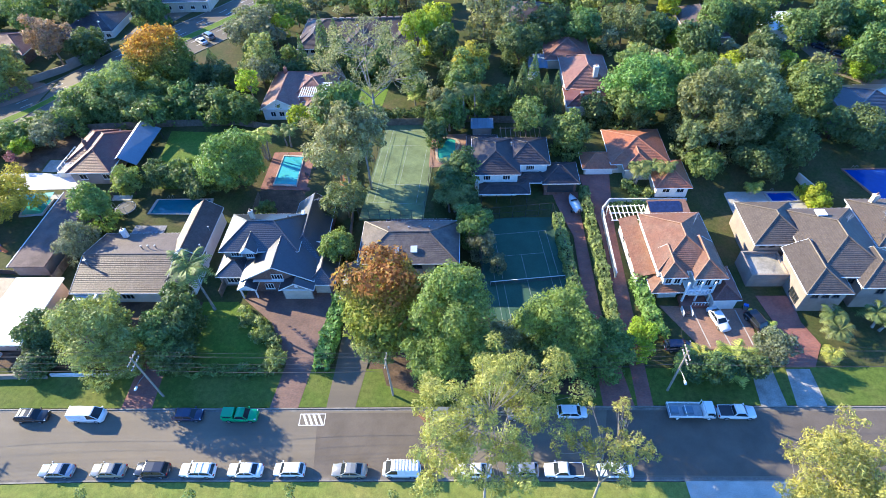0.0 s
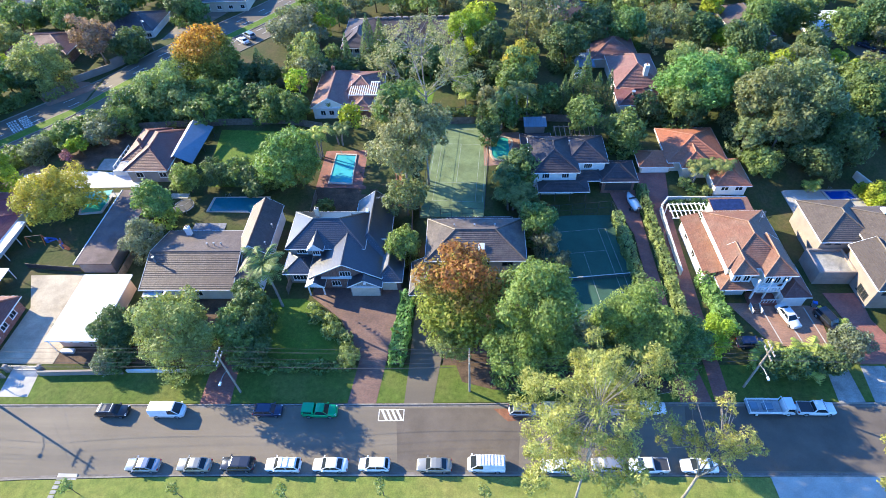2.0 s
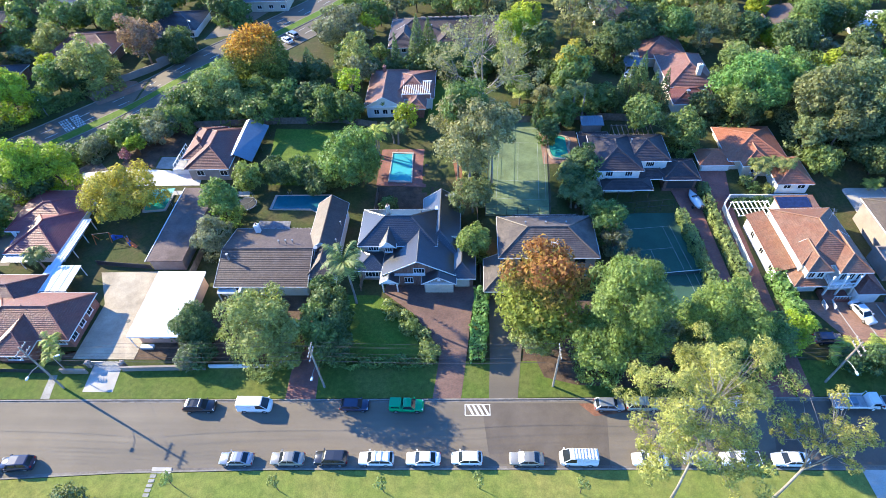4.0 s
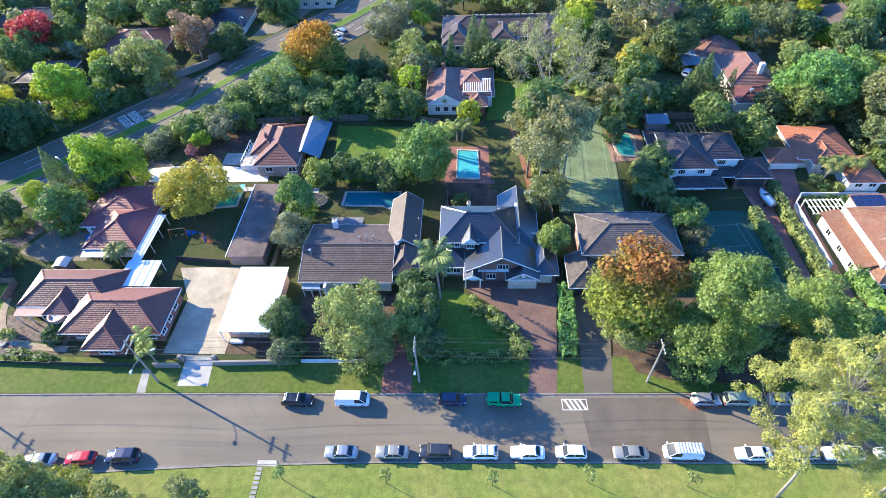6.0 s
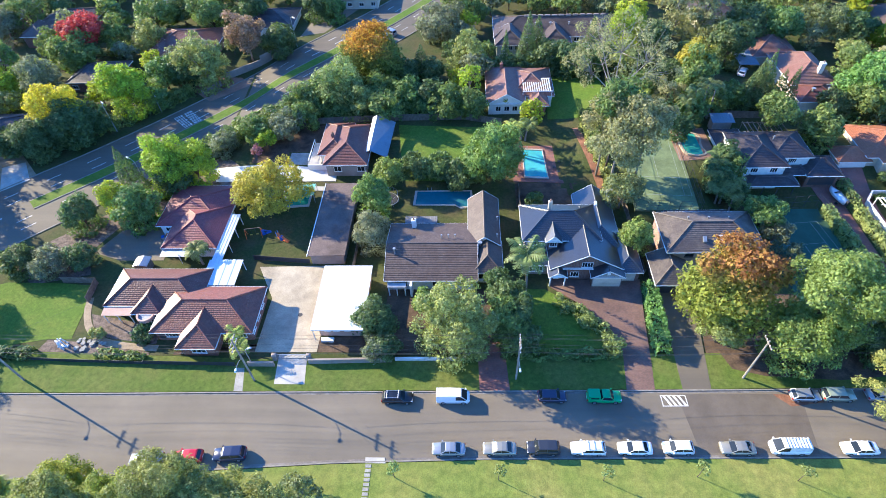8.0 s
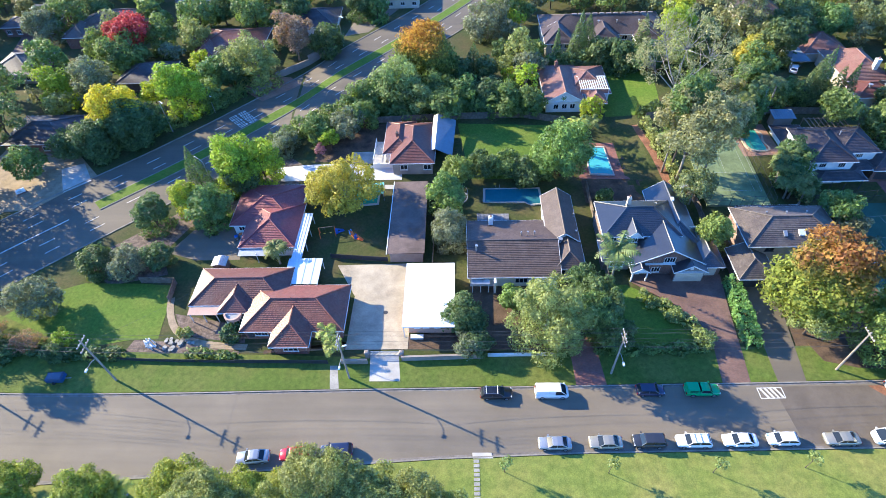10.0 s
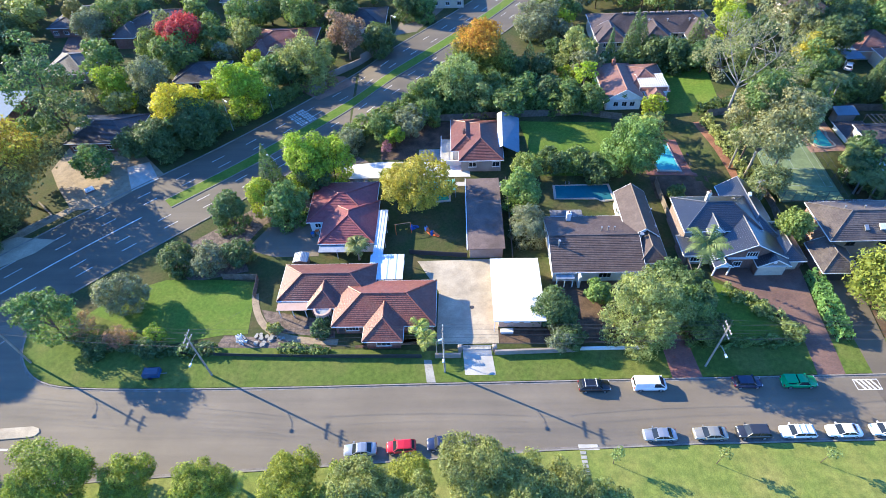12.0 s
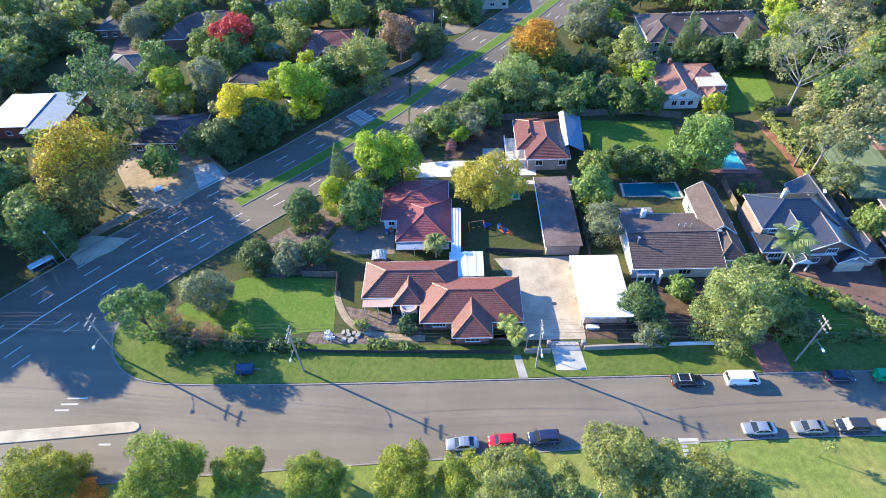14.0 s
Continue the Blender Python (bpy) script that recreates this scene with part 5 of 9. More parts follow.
def flatbed_truck(x, y, heading):
    """A small truck: white cab, an open tray with side gates and a headboard rack."""
    c = thing("truck", "white flatbed truck with a slatted metal tray, parked at the kerb", "truck", x, y, 0.03, heading)
    body = PAINTS["white"]
    g = Geo().frustum((1.55, 3.15, -0.95, 0.95), (1.60, 2.75, -0.86, 0.86), 0.55, 2.1)
    cab = part("cab", g, body, c)
    part("windscreen", Geo().face((3.06, -0.82, 1.25), (3.06, 0.82, 1.25), (2.82, 0.78, 2.0), (2.82, -0.78, 2.0)), GLASS, cab)
    for s in (-1, 1):
        part("side_window", Geo().box(1.9, 2.7, s * 0.91 - 0.02, s * 0.91 + 0.02, 1.35, 1.9), GLASS, cab)
        part("headlight", Geo().box(3.12, 3.19, s * 0.7 - 0.14, s * 0.7 + 0.14, 0.7, 0.9), LAMP_CLEAR, cab)
        part("mirror", Geo().box(2.6, 2.72, s * 1.12 - 0.1, s * 1.12 + 0.1, 1.5, 1.85), DARK_PAINT, cab)
    part("chassis", Geo().box(-3.1, 1.55, -0.45, 0.45, 0.45, 0.75), DARK_PAINT, c)
    tray = part("tray", Geo().box(-3.15, 1.45, -1.05, 1.05, 0.78, 0.90), METAL_GREY, c)
    for s in (-1, 1):
        for z in (1.0, 1.22):
            part("side_gate", Geo().box(-3.15, 1.45, s * 1.05 - 0.03, s * 1.05 + 0.03, z, z + 0.16), METAL_WHITE, tray)
        for px in (-3.1, -1.6, -0.1, 1.4):
            part("post", Geo().box(px - 0.04, px + 0.04, s * 1.05 - 0.04, s * 1.05 + 0.04, 0.9, 1.45), METAL_WHITE, tray)
    for px, z in ((1.42, 2.1), (-0.9, 1.5), (-3.12, 1.5)):
        part("headboard", Geo().tube([(px, -1.05, 0.9), (px, -1.05, z), (px, 1.05, z), (px, 1.05, 0.9)], 0.04, 5), METAL_WHITE, tray)
    for px, w in ((-2.3, 1.1), (-0.4, 1.3)):
        part("tool_box", Geo().frustum((px - w / 2, px + w / 2, -0.5, 0.5), (px - w / 2 + 0.05, px + w / 2 - 0.05, -0.45, 0.45), 0.905, 1.3), METAL_BLUE, tray)
    for u in (2.35, -1.9):
        for s in (-1, 1):
            w = part("wheel", Geo().disc(u, s * 0.82, 0.38, 0.38, "y", 0.26), RUBBER, c)
            part("rim", Geo().disc(u, s * 0.93, 0.38, 0.22, "y", 0.08, 10), METAL_WHITE, w)
    return c


# ---------------------------------------------------------------- ground and streets
def build_ground():
    """One sheet from the street to the horizon."""
    def axis(lo, hi, step, far):
        near = list(np.arange(lo, hi + 0.1, step))
        return [-far, -far / 2.2, lo - 220, lo - 60] + near + [hi + 60, hi + 220, far / 2.2, far]
    xs, ys = axis(-270, 150, 3, 3000), axis(-40, 260, 3, 3000)
    g = Geo()
    g.v = [(x, y, ground_z(x, y)) for y in ys for x in xs]
    n = len(xs)
    g.f = [(j * n + i, j * n + i + 1, (j + 1) * n + i + 1, (j + 1) * n + i) for j in range(len(ys) - 1) for i in range(n - 1)]
    solid("ground", g, GRASS, "grass and garden ground of the whole neighbourhood", "ground", kind="structure", smooth_faces=True)


build_ground()
KERB_FAR = rounded([(-155.2, 54.5), (-157.4, 48.5), (-156.0, 42.5), (-151.0, 37.6), (-143.0, 36.1), (-116, 36.1), (-86, 36.7), (-55, 37.1), (-26, 37.5), (17, 38.3), (58, 38.7), (160, 39.5)], 2)
KERB_NEAR = rounded([(-175, 19.0), (-150, 21.0), (-125, 22.8), (-98, 24.4), (-62, 26.9), (-13, 27.8), (24, 28.4), (58, 28.8), (160, 29.6)], 1)
MAIN = rounded([(-30, 235), (-52, 195), (-69, 168), (-87.5, 144.0), (-108.3, 118.6), (-129.7, 93.8), (-146.4, 77.9), (-163, 61), (-180, 40), (-196, 15), (-216, -25), (-240, -80)], 2)
solid_pts = [(x, y - 0.05) for x, y in KERB_FAR] + [(x, y + 0.05) for x, y in reversed(KERB_NEAR)]
slab("street", solid_pts, ASPHALT, "grey asphalt residential street with parked cars", "road", 0.030, 0.2)
ribbon("main_road", MAIN, -10.2, 10.2, ASPHALT_MAIN, "wide asphalt main road with a grassed median", "road", 0.022)
slab("crossing", [(-157, 50), (-158, 44), (-152, 36.5), (-148, 30), (-150, 21.3), (-176, 19.2), (-215, -8), (-200, 20), (-180, 45)], ASPHALT, "asphalt of the street corner", "road", 0.026, 0.2)
slab("verge", [(x, y + 0.3) for x, y in KERB_FAR] + [(160, 45.5), (60, 45.0), (20, 44.5), (-30, 44.0), (-85, 42.6), (-130, 44.0), (-150, 52.0)], VERGE, "mown grass verge between kerb and garden fences", "verge", 0.12, 0.3)
slab("park_ground", [(x, y - 0.3) for x, y in KERB_NEAR] + [(160, -70), (-215, -70), (-182, 16)], PARK, "dry mown grass beside the street", "grass", 0.11, 0.3)
ribbon("kerb", KERB_FAR, 0.0, 0.2, KERB, "pale concrete kerb", "kerb", 0.15, 0.2)
ribbon("kerb", KERB_NEAR, -0.2, 0.0, KERB, "pale concrete kerb", "kerb", 0.15, 0.2)
ribbon("gutter_strip", KERB_FAR, -0.32, -0.02, GUTTER, "concrete gutter strip along the kerb", "gutter", 0.036, 0.1)
ribbon("gutter_strip", KERB_NEAR, 0.02, 0.32, GUTTER, "concrete gutter strip along the kerb", "gutter", 0.036, 0.1)
# asphalt patches of another age
slab("road_patch", [(-20, 28.3), (-4, 28.4), (-3, 37.3), (-21, 37.1)], ASPHALT_NEW, "darker resurfaced stretch of asphalt", "road", 0.034, 0.05)
slab("road_patch", [(18, 28.9), (160, 30.2), (160, 38.9), (20, 37.9)], ASPHALT_NEW, "darker resurfaced stretch of asphalt", "road", 0.034, 0.05)
slab("road_stain", [(-7.0, 37.2), (0.5, 37.4), (1.5, 36.2), (-5.0, 35.3)], RED_SOIL, "reddish earth stain washed over the asphalt", "road", 0.0365, 0.05)
# main road: median, kerbs, lines
mid = [p for p in MAIN if p[1] > 77.5]
ribbon("median", mid, -1.5, 1.5, LAWN, "narrow grassed median strip", "median", 0.16, 0.2)
ribbon("kerb", mid, 1.5, 1.75, KERB, "pale concrete median kerb", "kerb", 0.15, 0.2)
ribbon("kerb", mid, -1.75, -1.5, KERB, "pale concrete median kerb", "kerb", 0.15, 0.2)
ribbon("kerb", MAIN, -10.5, -10.2, KERB, "pale concrete kerb of the main road", "kerb", 0.14, 0.2)
near_side = [p for p in MAIN if p[1] > 62]
ribbon("kerb", near_side, 10.2, 10.5, KERB, "pale concrete kerb of the main road", "kerb", 0.14, 0.2)
low = [p for p in MAIN if p[1] < 78.5]
ribbon("centre_line", low, -0.12, 0.12, PAINT_WHITE, "worn white centre line", "road marking", 0.032, 0.02)
# lane dashes
dash_line = resample(MAIN, 1.0)
for d in (-6.6, -3.6, 3.6, 6.6):
    line = offset_line(dash_line, d)
    for k in range(8, len(line) - 4, 9):
        if 15 < line[k][1] < 185:
            ribbon("lane_dash", line[k:k + 4], -0.07, 0.07, PAINT_WHITE, "worn white lane dash", "road marking", 0.032, 0.02)


def word_on_road(at, direction, rows, width):
    """Painted lettering too worn to read: rows of short bars."""
    t = tagged(thing("road_lettering", "worn white painted lettering across the lane", "road marking", at[0], at[1], 0.03 + ground_z(*at), direction), kind="structure")
    for r, count in enumerate(rows):
        for k in range(count):
            u = (k - (count - 1) / 2) * width / count
            w = width / count * 0.30
            g = Geo().box(u - w, u - w + 0.2, r * 2.6, r * 2.6 + 2.1, 0.0, 0.006).box(u + w - 0.2, u + w, r * 2.6, r * 2.6 + 2.1, 0.0, 0.006)
            if k % 2:
                g.box(u - w + 0.2, u + w - 0.2, r * 2.6, r * 2.6 + 0.4, 0.0, 0.006)
            else:
                g.box(u - w + 0.2, u + w - 0.2, r * 2.6 + 1.7, r * 2.6 + 2.1, 0.0, 0.006)
            part("letter_bar", g, PAINT_WHITE, t)


word_on_road((-123.2, 109.6), -44, (5, 6), 6.4)
# hatched no-parking box
hatch = thing("hatched_box", "white hatched box painted on the asphalt", "road marking", -21.6, 36.05, 0.031, 1.0, kind="structure")
g = Geo()
g.box(-1.85, 1.85, -0.9, -0.78, 0, 0.006).box(-1.85, 1.85, 0.78, 0.9, 0, 0.006).box(-1.85, -1.73, -0.78, 0.78, 0, 0.006).box(1.73, 1.85, -0.78, 0.78, 0, 0.006)
part("outline", g, PAINT_WHITE, hatch)
for k in range(4):
    x = -1.15 + 0.72 * k
    part("stripe", Geo().prism([(x - 0.42, 0.78), (x - 0.06, 0.78), (x + 0.72, -0.78), (x + 0.36, -0.78)], 0, 0.006), PAINT_WHITE, hatch)
# concrete island at the corner
isl = [(-175, 27.2), (-166.0, 28.9), (-146.9, 30.2), (-145.9, 29.9), (-145.5, 29.3), (-145.9, 28.7), (-146.8, 28.5), (-166, 26.9), (-175, 26.0)]
slab("traffic_island", isl, CONCRETE_WARM, "pale concrete traffic island with a kerb", "traffic island", 0.17, 0.2)
for k, (x, y) in enumerate(((-157.5, 34.2), (-158.5, 33.2), (-159.5, 32.2), (-150.5, 26.7))):
    part_line = solid("give_way_mark", Geo().box(x - 1.6 + 0.5 * k, x + 1.6, y - 0.12, y + 0.12, 0.031, 0.036), PAINT_WHITE, "worn white give-way line on the asphalt", "road marking", kind="structure")

# ---------------------------------------------------------------- drives, paths, yards
slab("driveway", [(-37.4, 59.2), (-21.6, 59.2), (-22.6, 51.5), (-23.4, 43.0), (-24.0, 37.75), (-28.2, 37.7), (-27.4, 45.0), (-31.5, 52.6), (-37.4, 57.4)], PAVER_BROWN, "brown brick driveway widening to a forecourt", "driveway", 0.135)
slab("driveway", [(-19.4, 56.2), (-13.2, 56.2), (-14.5, 47.1), (-15.7, 37.9), (-19.9, 37.8), (-19.6, 44.9)], ASPHALT_MAIN, "dark asphalt driveway to a garage", "driveway", 0.135)
slab("driveway", [(-50.4, 46.0), (-46.2, 46.0), (-45.6, 37.4), (-50.2, 37.35)], PAVER_RED, "red brick path from gate to street", "driveway", 0.135)
slab("driveway", [(-82.4, 43.4), (-77.8, 43.4), (-77.2, 38.2), (-82.0, 38.2)], CONCRETE, "pale concrete crossover", "driveway", 0.135)
slab("footpath", [(-88.6, 41.0), (-87.4, 41.0), (-86.6, 36.95), (-88.0, 36.95)], CONCRETE_OLD, "narrow concrete path to a gate", "path", 0.135)
slab("courtyard", [(-90.5, 62.3), (-76.0, 62.6), (-76.4, 44.0), (-86.6, 44.0), (-86.4, 55.0)], CONCRETE_WARM, "pale worn concrete courtyard beside a carport", "courtyard", 0.06)
slab("driveway", [(17.0, 83.0), (22.0, 83.0), (22.0, 75.0), (22.0, 55.0), (24.0, 38.5), (19.6, 38.5), (19.6, 50.0), (19.9, 72.0)], PAVER_RED, "long red-brown paved driveway between hedges", "driveway", 0.135)
slab("driveway", [(22.6, 87.0), (28.6, 87.0), (27.6, 72.0), (26.9, 49.8), (26.6, 38.5), (24.4, 38.5), (24.8, 54.0), (25.0, 75.0)], PAVER_RED, "long brick driveway to a rear garage", "driveway", 0.140)
slab("forecourt", [(31.5, 56.2), (45.2, 55.6), (44.6, 47.6), (36.0, 48.0)], PAVER_ORANGE, "orange brick forecourt with pale bands", "forecourt", 0.07)
for a, b in (((36.6, 55.5), (37.4, 48.3)), ((39.6, 55.0), (40.6, 48.0)), ((43.3, 55.3), (43.9, 48.0))):
    solid("paving_band", Geo().prism([(a[0] - 0.09, a[1]), (b[0] - 0.09, b[1]), (b[0] + 0.09, b[1]), (a[0] + 0.09, a[1])], 0.05, 0.076), CONCRETE, "pale band laid in brick paving", "paving", kind="structure")
slab("driveway", [(47.5, 58.2), (53.0, 58.2), (52.6, 53.0), (53.9, 48.9), (51.0, 44.3), (46.8, 44.3), (48.4, 47.0), (48.6, 52.0)], PAVER_RED, "curving red brick driveway", "driveway", 0.07)
slab("driveway", [(42.0, 45.0), (45.0, 45.0), (45.0, 38.75), (41.4, 38.75)], CONCRETE_OLD, "grey concrete crossover", "driveway", 0.135)
slab("driveway", [(47.0, 44.6), (50.4, 44.6), (50.4, 38.8), (46.3, 38.8)], CONCRETE_OLD, "grey concrete crossover", "driveway", 0.135)
slab("driveway", [(28.2, 28.3), (41.8, 28.5), (43.5, 18), (28.8, 18)], CONCRETE, "wide pale concrete entrance", "driveway", 0.135)
slab("footpath", [(-66.3, 27.0), (-63.6, 27.0), (-63.4, 26.2), (-66.2, 26.2)], CONCRETE, "short pale concrete step at the kerb", "path", 0.135)
for k in range(11):
    y = 25.8 - 0.62 * k
    solid("stepping_slab", Geo().box(-66.15, -65.35, y - 0.22, y + 0.22, 0.0, 0.16), CONCRETE_OLD, "weathered concrete stepping slab in grass", "stepping stone", "stepping slabs")
ribbon("garden_path", rounded([(-119.4, 55.0), (-118.6, 51.9), (-116.5, 48.2), (-113.0, 45.8), (-108.0, 44.9), (-103.0, 44.6)], 2), -0.6, 0.6, SAND, "curving sandy garden path", "path", 0.05)
slab("garden_bed", [(-117.5, 51.5), (-104.0, 48.8), (-103.6, 45.4), (-112.5, 46.6), (-116.0, 49.0)], MULCH, "planted mulch bed in front of the bow window", "garden bed", 0.03)
slab("garden_bed", [(-122.5, 46.2), (-114.5, 45.6), (-104.0, 43.8), (-104.0, 42.6), (-123.5, 43.4)], MULCH, "rocky garden bed with low plants", "garden bed", 0.03)
slab("lawn", [(-150, 49), (-144.5, 55.5), (-137.0, 58.6), (-126.4, 58.4), (-119.8, 57.8), (-118.6, 46.4), (-123.0, 46.2), (-131.0, 44.6), (-145, 45.2)], LAWN, "bright green corner lawn", "lawn", 0.03)
slab("lawn", [(-68.0, 105.4), (-46.5, 104.0), (-48.0, 85.6), (-65.5, 86.2)], LAWN, "green back lawn behind clipped shrubs", "lawn", 0.03)
slab("lawn", [(-38.5, 57.0), (-31.8, 52.4), (-27.8, 45.0), (-28.2, 43.5), (-44.5, 43.6), (-44.5, 57.0)], LAWN, "shaded green front lawn", "lawn", 0.04)
slab("lawn", [(-31, 126), (-18, 126), (-20, 107), (-33, 107)], LAWN, "green lawn behind a hedge", "lawn", 0.03)
slab("lawn", [(-32.5, 103.5), (-25.2, 103.5), (-22.0, 80.0), (-31.2, 80.0)], GRASS, "worn grass beside the old court", "lawn", 0.03)
slab("garden_bed", [(-27.8, 103.0), (-26.3, 103.0), (-22.8, 80.5), (-24.6, 80.0)], RED_SOIL, "strip of bare red earth by a fence", "garden bed", 0.05)
slab("garden_bed", [(-42.0, 85.6), (-29.0, 85.0), (-28.8, 78.4), (-42.0, 78.4)], SOIL, "bare leaf-littered ground", "garden bed", 0.03)
slab("garden_bed", [(-100, 44), (-44.5, 44.0), (-44.5, 57), (-66, 57), (-66, 48), (-100, 43.3)], SOIL, "shaded garden soil under trees", "garden bed", 0.02)
slab("garden_bed", [(-13.0, 56.0), (4.0, 56.0), (19.0, 53.0), (19.2, 44.0), (-14.6, 44.0)], SOIL, "dark leaf litter under large trees", "garden bed", 0.02)
# leaf litter on the verge; its dark colour also stands in for tree shade
slab("garden_bed", [(-12.6, 44.6), (-11.5, 41.4), (-7.0, 40.2), (4.0, 39.6), (12.0, 40.4), (18.9, 39.8), (19.2, 44.9)], SOIL, "leaf-littered verge, coloured dark for the shade of large trees", "garden bed", 0.135)
slab("terrace", [(-88.5, 84.3), (-68.5, 84.3), (-68.5, 82.9), (-80.8, 83.0), (-88.5, 82.8)], CONCRETE, "sunlit pale concrete terrace", "terrace", 0.06)
slab("terrace", [(-108.5, 91.2), (-91.0, 90.8), (-80.2, 89.6), (-80.0, 86.0), (-97.2, 85.9), (-106.5, 86.6)], PALE_PAVING, "sunlit pale paved terrace beside a pool", "terrace", 0.065)
slab("terrace", [(-91.4, 95.0), (-86.6, 95.0), (-86.6, 91.0), (-91.4, 91.2)], CONCRETE_OLD, "grey concrete pad behind a white terrace", "terrace", 0.06)
slab("garden_bed", [(-100.5, 106.0), (-84.0, 106.0), (-83.8, 95.4), (-92.0, 95.4), (-92.0, 91.6), (-99.8, 91.8)], SOIL, "bare shaded soil behind the terrace", "garden bed", 0.03)
slab("garden_bed", [(-140.0, 64.0), (-124.0, 79.0), (-107.5, 96.0), (-101.0, 90.0), (-103.0, 83.0), (-112.5, 77.5), (-122.0, 73.0), (-125.0, 66.0), (-122.0, 60.5), (-132.0, 58.0)], MULCH, "leaf-littered ground under trees beside the main road", "garden bed", 0.02)
slab("terrace", [(-42.2, 98.2), (-32.7, 98.2), (-31.4, 85.2), (-42.2, 85.8)], PAVER_RED, "brick paving round a pool", "terrace", 0.05)
slab("terrace", [(-7.4, 100.5), (0.4, 100.5), (0.4, 89.4), (-7.4, 89.4)], PAVER_ORANGE, "tan paving round a curved pool", "terrace", 0.05)
slab("terrace", [(50, 84), (64, 84), (64, 75.5), (50, 75.5)], CONCRETE, "pale paved pool terrace", "terrace", 0.05)
slab("yard", [(-118.0, 64.0), (-109.5, 64.0), (-110.5, 76.0), (-121.0, 72.0), (-124, 66)], ASPHALT, "shaded asphalt yard beside a red-roofed house", "yard", 0.04)
slab("driveway", [(-127, 132.5), (-113.5, 131.0), (-109.8, 127.2), (-118.6, 119.2), (-124, 124)], PAVER_ORANGE, "sandy driveway off the main road", "driveway", 0.05)
slab("driveway", [(-176, 101), (-160, 101), (-149.0, 90.0), (-158, 79.0), (-164.5, 78.2), (-171.5, 86), (-176, 92)], SAND, "brick forecourt off the main road", "driveway", 0.05)
slab("driveway", [(-158.5, 92.5), (-154.0, 94.5), (-149.5, 88.2), (-154.0, 84.2)], CONCRETE, "pale concrete crossover", "driveway", 0.06)
slab("side_street", [(84, 137), (90, 140), (112, 118), (104, 112), (92, 116), (86, 124)], ASPHALT, "asphalt court shared by rear houses", "road", 0.03)
slab("side_street", [(-101.5, 152), (-94.5, 154), (-80, 182), (-60, 215), (-72, 220), (-95, 185)], ASPHALT, "service lane along the main road", "road", 0.02)
slab("side_street", [(-210, 176), (-196, 178), (-189, 146), (-200, 140)], PAVER_BROWN, "shared driveway between far houses", "driveway", 0.03)


far_walk = [p for p in MAIN if 48 < p[1] < 82]
ribbon("footpath", far_walk, -14.6, -12.6, SAND, "tan paved footpath along the main road", "path", 0.043)
slab("crossover", [(-177.3, 67.9), (-172.1, 70.6), (-163.6, 69.6), (-166.0, 66.0), (-171.0, 62.4)], CONCRETE_WARM, "worn concrete apron at the side of the main road", "path", 0.055)


# ---------------------------------------------------------------- tennis courts
def tennis_court(x, y, turn, surface_mat, label, w, l, line_mat, net=True, fence_h=3.0):
    z = ground_z(x, y)
    c = thing("tennis_court", label, "tennis court", x, y, z, turn)
    part("surface", Geo().box(-w / 2, w / 2, -l / 2, l / 2, -0.4, 0.045), surface_mat, c)
    t = 0.03
    lines = [(-5.485, 5.485, 11.885), (-5.485, 5.485, -11.885), (-4.115, 4.115, 6.40), (-4.115, 4.115, -6.40)]
    for a, b, yy in lines:
        part("court_line", Geo().box(a, b, yy - t, yy + t, 0.04, 0.05), line_mat, c)
    for xx, a, b in ((-5.485, -11.885, 11.885), (5.485, -11.885, 11.885), (-4.115, -11.885, 11.885), (4.115, -11.885, 11.885), (0, -6.4, 6.4)):
        part("court_line", Geo().box(xx - t, xx + t, a, b, 0.04, 0.0505), line_mat, c)
    if net:
        g = Geo()
        for k in range(62):
            u = -6.2 + 0.2 * k
            g.box(u - 0.012, u + 0.012, -0.012, 0.012, 0.06, 0.95)
        for k in range(9):
            g.box(-6.3, 6.3, -0.011, 0.011, 0.10 + 0.1 * k, 0.12 + 0.1 * k)
        n = part("net", g, DARK_PAINT, c)
        part("net_tape", Geo().box(-6.3, 6.3, -0.04, 0.04, 0.95, 1.04), WHITE, n)
        for s in (-1, 1):
            part("net_post", Geo().tube([(s * 6.4, 0, -0.1), (s * 6.4, 0, 1.1)], 0.06, 7), GREY_PAINT, c)
    f = thing("court_fence", "tall dark wire fence round a tennis court", "fence", x, y, z, turn)
    for sx in (-1, 1):
        for k in range(11):
            yy = -l / 2 + l * k / 10
            part("fence_post", Geo().tube([(sx * w / 2, yy, -0.2), (sx * w / 2, yy, fence_h)], 0.04, 5), DARK_PAINT, f)
    for sy in (-1, 1):
        for k in range(1, 6):
            xx = -w / 2 + w * k / 6
            part("fence_post", Geo().tube([(xx, sy * l / 2, -0.2), (xx, sy * l / 2, fence_h)], 0.04, 5), DARK_PAINT, f)
    g = Geo()
    for zz in (0.1, fence_h * 0.5, fence_h):
        for sx in (-1, 1):
            g.tube([(sx * w / 2, -l / 2, zz), (sx * w / 2, l / 2, zz)], 0.025, 4)
            g.tube([(-w / 2, sx * l / 2, zz), (w / 2, sx * l / 2, zz)], 0.025, 4)
    part("fence_rail", g, DARK_PAINT, f)
    return c


tennis_court(10.75, 61.2, 6.2, COURT_GREEN, "dark green hard tennis court with white lines and a net", 15.0, 32.0, COURT_LINE)
tennis_court(-12.6, 90.5, -4.0, COURT_GRASS, "old sandy green tennis court with faded lines", 12.0, 33.0, COURT_LINE, net=False, fence_h=2.6)


# ---------------------------------------------------------------- houses
FOOTPRINTS = []


